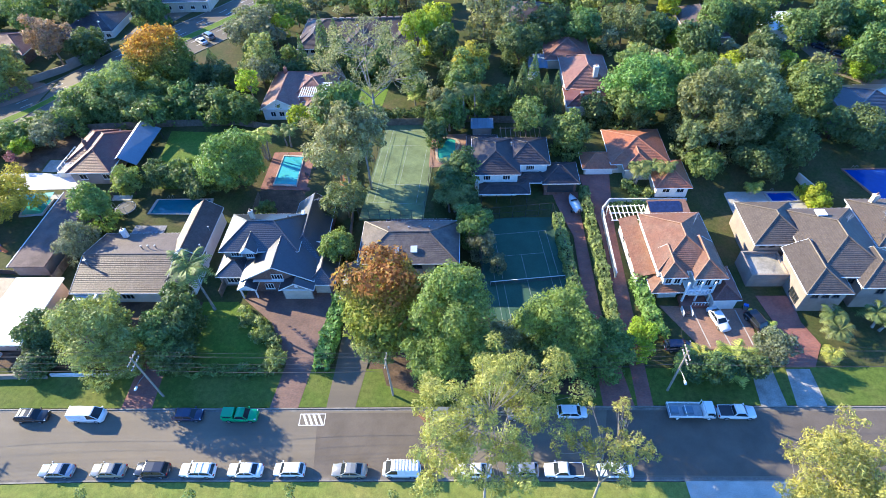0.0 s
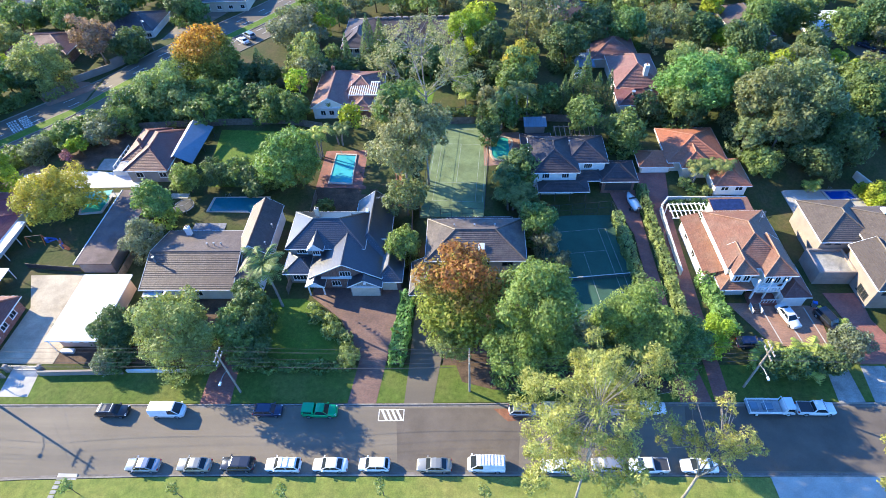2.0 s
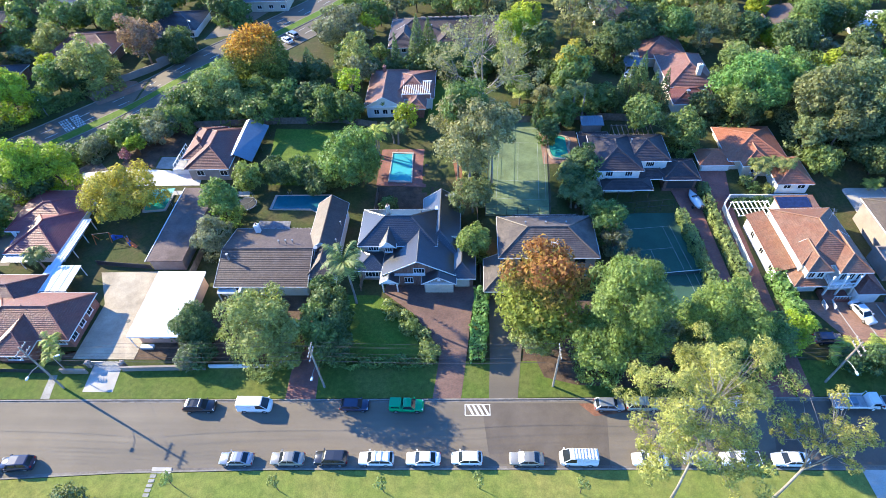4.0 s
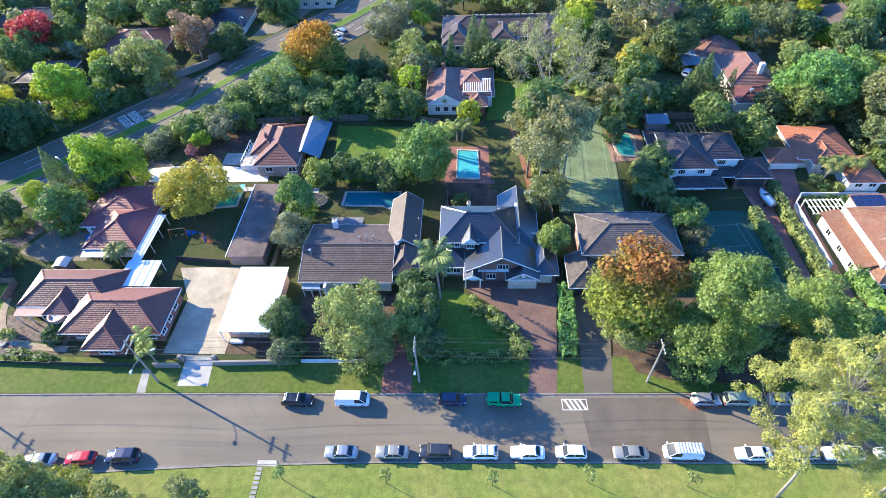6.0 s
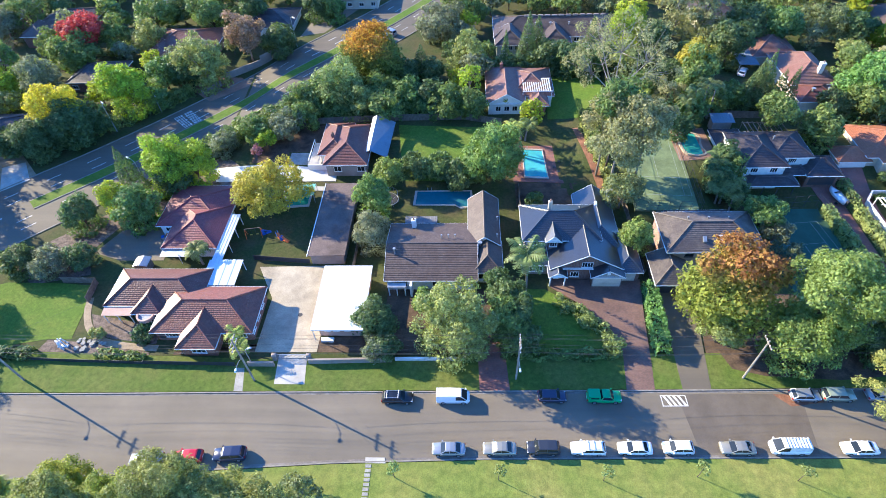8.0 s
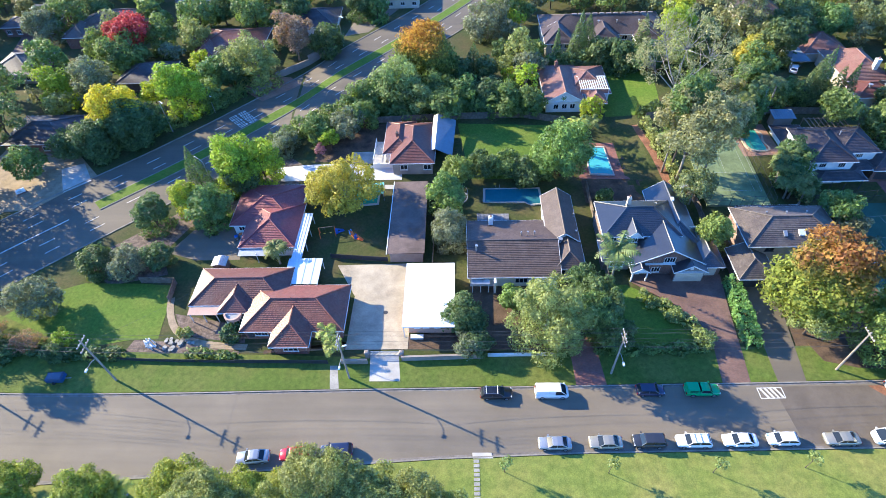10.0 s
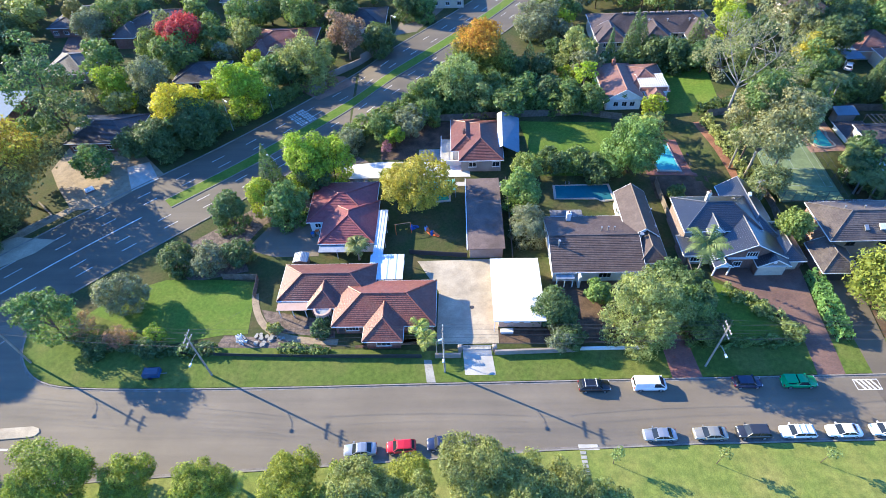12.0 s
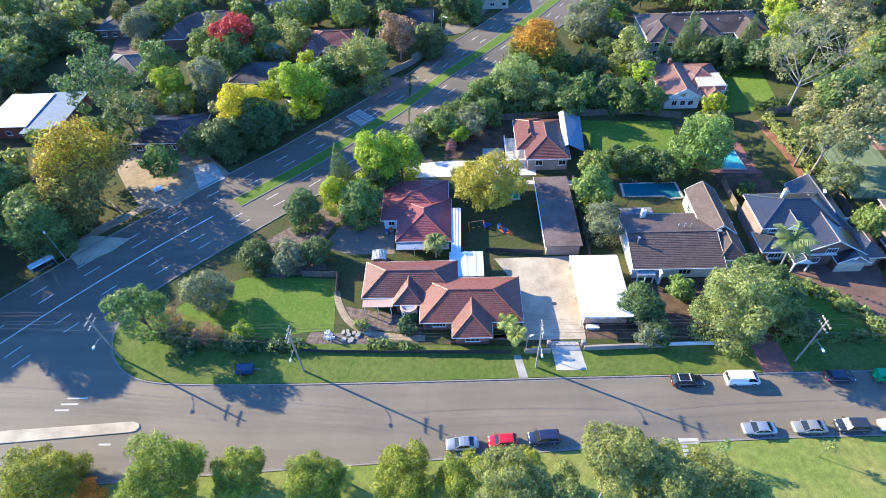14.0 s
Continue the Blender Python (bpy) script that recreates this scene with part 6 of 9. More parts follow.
class House:
    """A house at a place; its parts are given in street coordinates and kept about its base."""

    def __init__(self, label, x, y, turn=0.0, name="house", category="house", z=None):
        self.o, self.x, self.y = thing(name, label, category, x, y, z, turn), x, y

    def roof(self, x0, x1, y0, y1, z, rise, tiles, axis="x", ends="hh", **kw):
        return tiled_roof(self.o, x0 - self.x, x1 - self.x, y0 - self.y, y1 - self.y, z, rise, tiles, axis, ends, **kw)

    def walls(self, x0, x1, y0, y1, z1, material, z0=-0.6):
        FOOTPRINTS.append((x0, x1, y0, y1))
        return walls(self.o, x0 - self.x, x1 - self.x, y0 - self.y, y1 - self.y, z0, z1, material)

    def block(self, x0, x1, y0, y1, z, rise, tiles, material, axis="x", ends="hh", z0=-0.6, **kw):
        """Walls with a roof on them."""
        self.walls(x0, x1, y0, y1, z - 0.1, material, z0)
        return self.roof(x0, x1, y0, y1, z, rise, tiles, axis, ends, wall=material, **kw)

    def window(self, side, at, plane, z, w, h, panes=2, mat=None):
        a, p = (at - self.x, plane - self.y) if side in "sn" else (at - self.y, plane - self.x)
        return window(self.o, side, a, p, z, w, h, panes, mat)

    def door(self, side, at, plane, mat, **kw):
        a, p = (at - self.x, plane - self.y) if side in "sn" else (at - self.y, plane - self.x)
        return door(self.o, side, a, p, mat, **kw)

    def garage(self, side, at, plane, w, h, mat):
        a, p = (at - self.x, plane - self.y) if side in "sn" else (at - self.y, plane - self.x)
        return garage_door(self.o, side, a, p, w, h, mat)

    def sheet(self, pts, mat, **kw):
        return sheet_roof(self.o, [(x - self.x, y - self.y, z) for x, y, z in pts], mat, **kw)

    def post(self, x, y, z1, mat=None, w=0.12, z0=0.0):
        return post(self.o, x - self.x, y - self.y, z0, z1, mat, w)

    def chimney(self, x, y, z0, z1, mat, w=0.55):
        return chimney(self.o, x - self.x, y - self.y, z0, z1, mat, w)

    def pipe(self, x, y, z0, z1, r=0.09):
        return vent_pipe(self.o, x - self.x, y - self.y, z0, z1, r)

    def skylight(self, x, y, z, w, d, slope, mat=None):
        return skylight(self.o, x - self.x, y - self.y, z, w, d, slope, mat)

    def aerial(self, x, y, z, turn=30):
        return aerial(self.o, x - self.x, y - self.y, z, turn)

    def box(self, name, x0, x1, y0, y1, z0, z1, mat, label=""):
        return part(name, Geo().box(x0 - self.x, x1 - self.x, y0 - self.y, y1 - self.y, z0, z1), mat, self.o, label)


# brick house on the corner block, red-brown tiles
h = House("red-brick bungalow with red-brown tiled hip roofs and a bow window", -100.0, 52.0)
h.block(-113.5, -97.9, 51.7, 59.0, 2.7, 2.3, TILE_RED, BRICK_RED)
h.block(-108.0, -103.8, 50.0, 55.4, 2.7, 1.75, TILE_RED, BRICK_RED, "y", "hg", over=0.45)
h.block(-103.3, -87.2, 46.3, 54.9, 2.7, 2.6, TILE_RUST, BRICK_RED)
h.block(-97.9, -92.4, 43.3, 50.0, 2.7, 1.95, TILE_RUST, BRICK_RED, "y", "hg")
h.sheet([(-113.8, 49.5, 2.35), (-108.6, 49.5, 2.35), (-108.6, 51.3, 2.62), (-113.8, 51.3, 2.62)], RENDER_PINK, name="porch_roof")
for x in (-113.5, -111.2, -109.0):
    h.post(x, 49.7, 2.3)
bow, parapet = Geo(), Geo()
for k in range(9):
    a0, a1 = math.pi + math.pi * k / 9, math.pi + math.pi * (k + 1) / 9
    for r0, r1, z0, z1 in ((1.45, 1.25, -0.4, 0.8), (1.5, 1.2, 2.3, 2.95)):
        (bow if z0 < 0 else parapet).prism([(-5.8 + r0 * math.cos(a0), -2.6 + r0 * math.sin(a0)), (-5.8 + r0 * math.cos(a1), -2.6 + r0 * math.sin(a1)), (-5.8 + r1 * math.cos(a1), -2.6 + r1 * math.sin(a1)), (-5.8 + r1 * math.cos(a0), -2.6 + r1 * math.sin(a0))], z0, z1)
bw = weld(part("bow_window", bow, RENDER_PINK, h.o, "curved bow window with a white parapet"))
weld(part("parapet", parapet, RENDER_PINK, bw))
for k in range(10):
    a = math.pi + math.pi * k / 9
    part("mullion", Geo().box(-5.8 + 1.36 * math.cos(a) - 0.06, -5.8 + 1.36 * math.cos(a) + 0.06, -2.6 + 1.36 * math.sin(a) - 0.06, -2.6 + 1.36 * math.sin(a) + 0.06, 0.8, 2.3), WHITE, bw)
part("pane", Geo().tube([(-5.8, -2.6, 0.8), (-5.8, -2.6, 2.3)], 1.28, 18), GLASS, bw)
part("flat_top", Geo().tube([(-5.8, -2.6, 2.5), (-5.8, -2.6, 2.6)], 1.3, 18), GREY_PAINT, bw)
h.window("s", -100.6, 46.3, 0.95, 2.2, 1.2, 4)
h.window("s", -89.0, 46.3, 0.95, 1.8, 1.2, 3)
h.window("s", -95.1, 43.3, 0.9, 2.4, 1.2, 3)
h.window("w", 55.0, -113.5, 0.9, 1.6, 1.2, 2)
h.door("s", -102.4, 46.3, DARK_PAINT)
for y in (47.5, 50.0, 52.5):
    h.window("e", y, -87.2, 1.0, 1.4, 1.1, 2)
part("ridge_ornament", Geo().tube([(4.3, -1.4, 5.2), (4.3, -1.4, 5.7)], [0.16, 0.05], 8), TILE_ORANGE, h.o)

# breezeway roofs behind it
aw = House("white sheet-metal breezeway roof on posts", -95.8, 58.8, name="covered_way", category="canopy")
aw.sheet([(-98.9, 55.9, 2.55), (-92.7, 55.9, 2.55), (-92.7, 61.8, 2.65), (-98.9, 61.8, 2.65)], METAL_PALE, ribs=4)
aw.sheet([(-98.6, 61.8, 2.6), (-96.7, 61.8, 2.6), (-96.6, 73.8, 2.7), (-98.4, 73.8, 2.7)], METAL_PALE, ribs=3)
aw.sheet([(-100.9, 66.2, 2.35), (-98.6, 66.2, 2.5), (-98.5, 72.6, 2.5), (-100.9, 72.6, 2.35)], METAL_BLUE, ribs=5)
for x, y in ((-98.7, 56.1), (-92.9, 56.1), (-92.9, 61.6), (-96.8, 61.6), (-96.8, 66.0), (-96.8, 70.0), (-96.8, 73.5)):
    aw.post(x, y, 2.55)

# crimson-roofed house behind
h = House("white cottage with a crimson tiled hip roof", -105.0, 73.0)
h.block(-108.6, -99.0, 65.0, 76.0, 2.8, 2.3, TILE_CRIMSON, RENDER_WHITE, "y")
h.block(-111.9, -99.6, 70.9, 81.8, 2.8, 2.2, TILE_CRIMSON, RENDER_WHITE, "x")
h.window("s", -107.0, 65.0, 0.9, 1.3, 1.2, 2)
h.window("s", -103.5, 65.0, 0.9, 2.0, 1.2, 3)
h.window("w", 68.2, -108.6, 0.9, 1.4, 1.2, 2)
h.window("s", -110.4, 70.9, 1.0, 1.2, 1.1, 2)
h.door("s", -105.3, 65.0, WHITE)
h.box("white_post", -105.6, -105.5, 63.2, 63.3, 0, 2.6, WHITE)
h.sheet([(-108.9, 62.9, 2.3), (-103.5, 62.9, 2.3), (-103.5, 64.6, 2.55), (-108.9, 64.6, 2.55)], METAL_GREY, ribs=0, name="porch_roof")
sh = House("small weathered garden shed", -112.0, 62.0, name="garden_shed", category="shed")
sh.walls(-113.2, -110.9, 61.0, 63.0, 1.9, TIMBER, -0.05)
sh.sheet([(-113.4, 60.8, 1.95), (-112.05, 60.8, 2.3), (-112.05, 63.2, 2.3), (-113.4, 63.2, 1.95)], METAL_GREY, ribs=5)
sh.sheet([(-112.05, 60.8, 2.3), (-110.7, 60.8, 1.95), (-110.7, 63.2, 1.95), (-112.05, 63.2, 2.3)], METAL_GREY, ribs=5)
sh.door("s", -112.0, 61.0, TIMBER, z=0.05, w=0.8, h=1.7)

# carport with the white roof
cp = House("white flat-roofed carport with an office under it", -73.0, 53.0, name="carport", category="carport")
cp.sheet([(-77.2, 46.2, 3.15), (-68.7, 46.2, 3.15), (-68.7, 59.7, 3.35), (-77.2, 59.7, 3.35)], METAL_WHITE, thick=0.22)
cp.walls(-76.3, -69.2, 47.2, 59.2, 3.0, RENDER_PINK, -0.05)
for x in (-74.9, -73.4, -71.6):
    cp.window("s", x, 47.2, 1.5, 0.9, 0.6, 1)
cp.garage("w", 54.5, -76.3, 4.8, 2.2, GREY_PAINT)
for x, y in ((-77.0, 46.4), (-77.0, 52.5), (-77.0, 59.5)):
    cp.post(x, y, 3.1)
cp.box("bench", -76.0, -73.9, 45.9, 46.6, 0.0, 0.5, RENDER_WHITE)

# long flat shed
sd = House("long low shed with a flat brown felt roof", -77.6, 72.7, name="long_shed", category="shed")
sd.walls(-80.7, -74.6, 63.0, 82.4, 2.7, RENDER_TAN)
sd.sheet([(-81.1, 62.6, 2.75), (-74.2, 62.6, 2.85), (-74.2, 82.8, 2.85), (-81.1, 82.8, 2.75)], ROOF_FLAT, thick=0.14, name="flat_roof")
sd.box("white_edge", -81.25, -81.1, 62.6, 82.8, 2.55, 2.82, WHITE)
for y in (66, 70, 74, 78):
    sd.window("w", y, -80.7, 1.0, 1.6, 1.1, 2)

# house with the metal awning, behind the terrace
h = House("brick house with weathered brown tiles and a metal awning", -77.0, 93.0, z=0.9)
h.block(-81.9, -73.4, 87.6, 101.5, 3.2, 2.4, TILE_RED, BRICK_RED, "y", "hh")
h.block(-83.6, -78.0, 91.0, 101.9, 3.3, 1.6, TILE_RED, RENDER_WHITE, "y", "hh")
# awning ridge: sunlit west slope coloured white, shaded east slope coloured sky-blue
h.sheet([(-73.9, 91.2, 3.45), (-72.9, 91.1, 4.0), (-72.4, 103.2, 4.8), (-73.4, 103.3, 4.25)], METAL_WHITE)
h.sheet([(-72.9, 91.1, 4.0), (-69.2, 90.7, 2.3), (-68.3, 102.9, 3.1), (-72.4, 103.2, 4.8)], METAL_BLUE)
for x, y, z in ((-69.5, 91.4, 2.35), (-69.1, 97.0, 2.7), (-68.7, 102.6, 3.1)):
    h.post(x, y, z, DARK_PAINT)
h.window("s", -79.5, 87.6, 1.2, 1.6, 1.3, 2)
h.window("s", -74.5, 87.6, 1.2, 1.6, 1.3, 2)
h.chimney(-81.2, 95.0, 3.3, 5.7, BRICK_BROWN)
h.box("balcony", -86.4, -83.7, 90.0, 97.8, 1.0, 1.2, CONCRETE)
for k in range(7):
    h.box("balustrade_post", -86.4, -86.3, 90.0 + 1.28 * k, 90.1 + 1.28 * k, 1.2, 2.1, WHITE)
h.box("balustrade_rail", -86.42, -86.28, 90.0, 97.8, 2.1, 2.18, WHITE)
h.box("front_parapet", -86.4, -80.2, 89.4, 89.7, -0.2, 1.5, RENDER_WHITE)

# brown house with wing
h = House("rambling house with brown tiled roofs and white gables", -54.0, 66.0)
h.block(-66.0, -50.6, 57.0, 70.2, 2.9, 2.0, TILE_BROWN, RENDER_WHITE, "x", "gg", over=0.45)
h.block(-51.4, -46.4, 64.6, 76.4, 3.6, 2.1, TILE_BROWN, RENDER_WHITE, "y", "gg", over=0.4)
h.block(-50.6, -46.2, 58.6, 65.4, 3.1, 1.7, TILE_BROWN, RENDER_WHITE, "y", "hg", over=0.4)
h.block(-54.6, -50.4, 61.0, 66.6, 3.0, 1.6, TILE_BROWN, RENDER_WHITE, "x", "hg", over=0.4)
h.window("s", -50.0, 58.6, 1.0, 1.8, 1.4, 2)
h.window("s", -47.2, 58.6, 1.0, 1.8, 1.4, 2)
h.window("s", -63.6, 57.0, 0.9, 2.2, 1.3, 3)
h.window("s", -57.0, 57.0, 0.9, 2.2, 1.3, 3)
h.window("w", 73.0, -51.6, 1.4, 1.2, 1.1, 2)
h.chimney(-61.9, 69.4, 2.6, 5.2, RENDER_WHITE, 0.8)
h.pipe(-64.8, 61.6, 4.0, 5.6, 0.14)
for x, y, z in ((-56.6, 65.2, 4.5), (-55.4, 65.3, 4.5), (-54.2, 65.4, 4.4)):
    h.pipe(x, y, z, z + 0.7)
h.pipe(-49.7, 63.6, 4.2, 5.0, 0.2)
h.pipe(-46.4, 70.3, 4.0, 4.8)
h.pipe(-46.6, 66.0, 4.0, 4.6)
h.sheet([(-65.8, 55.6, 2.3), (-62.6, 55.6, 2.3), (-62.6, 56.6, 2.5), (-65.8, 56.6, 2.5)], METAL_GREY, ribs=0, name="porch_roof")
for x in (-65.6, -64.2, -62.8):
    h.post(x, 55.7, 2.3, None, 0.18)
h.box("porch_wall", -61.9, -61.5, 55.4, 57.0, 0.0, 2.9, RENDER_WHITE)
dk = thing("pool_deck", "grey timber deck beside the pool", "deck", -61.0, 73.6, None)
for k in range(16):
    part("deck_board", Geo().box(-3.3 + 0.4 * k + 0.01, -3.3 + 0.4 * k + 0.39, -2.2, 2.2, 0.0, 0.18), DECKING, dk)

# slate-roofed gabled house
h = House("two-storey brick house with steep slate-grey gables and dormer", -31.5, 66.0)
h.block(-41.7, -28.8, 64.2, 72.5, 5.3, 2.8, TILE_SLATE, BRICK_BROWN, "x", "hh")
h.block(-37.2, -25.6, 59.3, 70.5, 3.2, 3.5, TILE_SLATE, BRICK_BROWN, "y", "gg")
h.block(-31.0, -25.0, 64.0, 77.6, 3.4, 2.5, TILE_SLATE, BRICK_BROWN, "y", "hg")
h.block(-30.4, -25.4, 57.6, 63.0, 2.8, 1.7, TILE_SLATE, BRICK_BROWN, "y", "gg", over=0.4)
h.block(-26.0, -22.1, 58.9, 68.0, 2.7, 1.6, TILE_SLATE, BRICK_BROWN, "y", "hh", over=0.4)
h.roof(-37.7, -35.0, 57.7, 62.0, 2.6, 1.1, TILE_SLATE, "y", "gg", over=0.25, wall=WHITE)
for x in (-37.6, -35.1):
    h.post(x, 57.8, 2.5, None, 0.22)
h.block(-42.2, -37.4, 60.6, 65.0, 2.7, 1.3, TILE_SLATE, BRICK_BROWN, "x", "hh", over=0.35)
h.roof(-37.9, -35.7, 63.3, 67.0, 5.6, 1.4, TILE_SLATE, "y", "gg", over=0.3, wall=WHITE)
h.walls(-37.6, -36.0, 63.4, 66.0, 5.6, BRICK_BROWN, 3.0)
h.window("s", -36.8, 63.4, 4.2, 1.3, 1.2, 3)
h.window("s", -39.6, 64.2, 3.7, 1.8, 1.1, 4)
h.window("s", -39.8, 60.6, 0.8, 2.4, 1.3, 4)
h.window("s", -31.3, 59.3, 3.3, 1.9, 1.2, 4)
h.window("s", -33.2, 59.3, 0.8, 1.5, 1.3, 3)
h.garage("s", -27.9, 57.6, 4.7, 2.2, RENDER_CREAM)
h.garage("s", -24.0, 58.9, 2.5, 2.1, RENDER_CREAM)
h.box("vent_louvre", -28.1, -27.6, 57.52, 57.6, 3.2, 3.7, WHITE)
h.door("s", -36.3, 59.3, WHITE)
h.chimney(-37.1, 69.6, 6.5, 9.4, RENDER_CREAM, 0.6)
h.aerial(-26.2, 73.5, 7.6, 20)
h.skylight(-28.6, 71.2, 7.3, 0.5, 0.7, 0.4)
h.box("dormer_face", -26.2, -24.4, 66.8, 66.9, 3.7, 4.5, RENDER_WHITE)

# grey-brown house behind the turning maple
h = House("two-storey brick house with a lichened grey-brown hip roof", -9.5, 65.0)
h.block(-17.3, -1.4, 61.4, 70.5, 5.2, 2.4, TILE_GREYBROWN, BRICK_RED)
h.block(-19.8, -14.3, 56.2, 62.5, 2.7, 1.7, TILE_GREYBROWN, BRICK_BROWN, "y", "hg")
h.skylight(-11.2, 62.9, 6.35, 0.6, 1.0, 0.46, METAL_GREY)
h.skylight(-8.4, 63.0, 6.45, 1.1, 1.1, 0.46)
h.window("s", -13.6, 61.4, 3.6, 1.5, 1.1, 2, DARK_PAINT)
h.window("s", -8.0, 61.4, 3.6, 1.8, 1.1, 2, DARK_PAINT)
h.window("s", -4.0, 61.4, 3.6, 1.8, 1.1, 2, DARK_PAINT)
h.garage("s", -17.0, 56.2, 4.4, 2.2, DARK_PAINT)
for x in (-13, -9.5, -6):
    h.pipe(x, 67.5, 6.2, 7.2)
h.block(-14.0, -3.0, 70.5, 73.6, 2.7, 0.9, TILE_DARK, BRICK_RED, "x", "hh")

# dark house behind the tennis court
h = House("two-storey house with dark tiles and white upper walls", 9.0, 86.0, z=ground_z(9, 86) * 0.8)
h.block(1.9, 10.0, 82.3, 93.0, 5.2, 2.2, TILE_DARK, RENDER_WHITE, "y", "hh")
h.block(8.6, 15.8, 85.2, 93.0, 5.2, 2.0, TILE_DARK, RENDER_WHITE, "x", "hh")
h.block(15.3, 21.4, 82.5, 88.0, 2.7, 1.9, TILE_DARK, BRICK_BROWN)
h.roof(3.0, 12.0, 79.6, 83.0, 2.6, 0.7, TILE_DARK, "x", "hh", over=0.3)
h.roof(10.0, 15.5, 82.8, 86.0, 2.6, 0.8, TILE_DARK, "x", "hh", over=0.3)
for x in (3.2, 6.0, 8.8, 11.8):
    h.post(x, 79.7, 2.5, DARK_PAINT)
for x in (4.2, 7.9):
    h.window("s", x, 82.3, 3.6, 1.4, 1.1, 3)
h.window("s", 12.6, 85.2, 3.6, 1.6, 1.1, 4)
for x in (4.5, 8.0):
    h.window("s", x, 82.3, 0.7, 1.8, 1.5, 3)
h.garage("s", 18.4, 82.5, 5.0, 2.2, DARK_PAINT)
h.block(0.8, 6.2, 92.0, 97.4, 2.9, 1.2, TILE_DARK, RENDER_WHITE, "x", "hh")
h.pipe(9.0, 88.5, 6.9, 7.6)
bs = House("small blue-roofed garden pavilion", 3.6, 100.2, name="pavilion", category="shed")
bs.walls(1.6, 5.6, 98.9, 101.2, 2.4, RENDER_TAN)
bs.sheet([(1.2, 98.5, 2.5), (6.0, 98.5, 2.5), (6.0, 101.6, 2.9), (1.2, 101.6, 2.9)], METAL_BLUE, ribs=9)
pg = House("weathered timber pergola over a back terrace", 11.0, 94.5, name="pergola", category="pergola")
for k in range(9):
    pg.box("rafter", 7.4 + 1.0 * k, 7.52 + 1.0 * k, 93.8, 98.6, 2.5, 2.66, TIMBER)
for y in (94.0, 98.4):
    pg.box("beam", 7.2, 15.8, y - 0.06, y + 0.06, 2.35, 2.5, TIMBER)
    for x in (7.4, 11.4, 15.6):
        pg.post(x, y, 2.35, TIMBER)

# orange-roofed house and its garage
h = House("cream house with bright orange tiled hip roofs", 35.0, 90.0, z=ground_z(35, 88) * 0.85)
h.block(29.0, 39.5, 87.5, 98.0, 2.7, 2.3, TILE_ORANGE, RENDER_CREAM, "y", "hh")
h.block(31.2, 36.5, 85.8, 92.0, 2.7, 1.5, TILE_ORANGE, RENDER_CREAM, "y", "hg")
h.block(36.2, 42.0, 81.0, 88.4, 2.05, 1.9, TILE_ORANGE, RENDER_WHITE, "y", "hh")
h.window("s", 38.0, 81.0, 0.6, 1.4, 1.1, 2)
h.window("s", 40.6, 81.0, 0.6, 1.4, 1.1, 2)
h.window("s", 33.8, 85.8, 0.8, 2.0, 1.4, 3)
h.window("w", 91.0, 29.0, 0.8, 1.6, 1.4, 2)
h.door("s", 36.0, 87.5, WHITE)
gr = House("garage with an orange tiled roof and white door", 26.4, 89.2, name="garage", category="garage", z=1.3)
gr.block(23.6, 29.3, 87.2, 91.6, 2.6, 1.7, TILE_ORANGE, RENDER_CREAM)
gr.garage("s", 26.5, 87.2, 5.2, 2.2, WHITE)

# large terracotta house
h = House("large white two-storey villa with terracotta tiled roofs", 36.0, 65.0, turn=1.5)
h.block(31.0, 40.4, 59.4, 71.6, 5.6, 2.6, TILE_TERRA, RENDER_WHITE, "y", "hh")
h.block(31.4, 34.4, 58.0, 63.0, 5.6, 1.4, TILE_TERRA, RENDER_WHITE, "y", "hg")
h.block(36.2, 40.4, 57.6, 64.5, 5.6, 1.7, TILE_TERRA, RENDER_WHITE, "y", "hg")
h.walls(28.4, 31.0, 60.4, 73.4, 2.9, RENDER_WHITE)
g = Geo()
courses(g, (27.9 - 36, 73.8 - 65, 2.9), (27.9 - 36, 60.0 - 65, 2.9), (30.9 - 36, 60.0 - 65, 3.8), (30.9 - 36, 73.8 - 65, 3.8))
weld(part("roof", g, TILE_TERRA, h.o))
h.roof(30.0, 34.6, 57.2, 61.2, 2.8, 1.2, TILE_TERRA, "x", "hh", over=0.4)
h.block(39.2, 42.8, 55.4, 61.6, 2.8, 1.3, TILE_RED, RENDER_WHITE, "y", "hh", over=0.4)
h.garage("s", 41.0, 55.4, 2.9, 2.2, WHITE)
h.box("balcony", 34.6, 39.0, 56.4, 59.2, 2.65, 2.85, WHITE)
for k in range(9):
    h.box("baluster", 34.65 + 0.5 * k, 34.75 + 0.5 * k, 56.42, 56.54, 2.85, 3.7, WHITE)
h.box("balcony_rail", 34.6, 39.0, 56.38, 56.58, 3.7, 3.8, WHITE)
for x in (34.8, 36.8, 38.9):
    h.post(x, 56.6, 5.4, None, 0.25)
h.box("terrace", 34.6, 38.8, 55.6, 57.8, 0.0, 0.8, PAVER_RED)
for k in range(6):
    h.box("baluster", 36.1 + 0.5 * k, 36.17 + 0.5 * k, 55.6, 55.67, 0.8, 1.5, WHITE)
h.box("terrace_rail", 36.0, 38.8, 55.58, 55.68, 1.5, 1.58, WHITE)
for k in range(5):
    h.box("step", 34.7, 35.9, 55.6 - 0.32 * k - 0.32, 55.6 - 0.32 * k, 0.0, 0.72 - 0.14 * k, PAVER_BROWN)
for x in (34.5, 35.9):
    h.box("stair_wall", x, x + 0.1, 54.0, 55.6, 0.0, 0.9, WHITE)
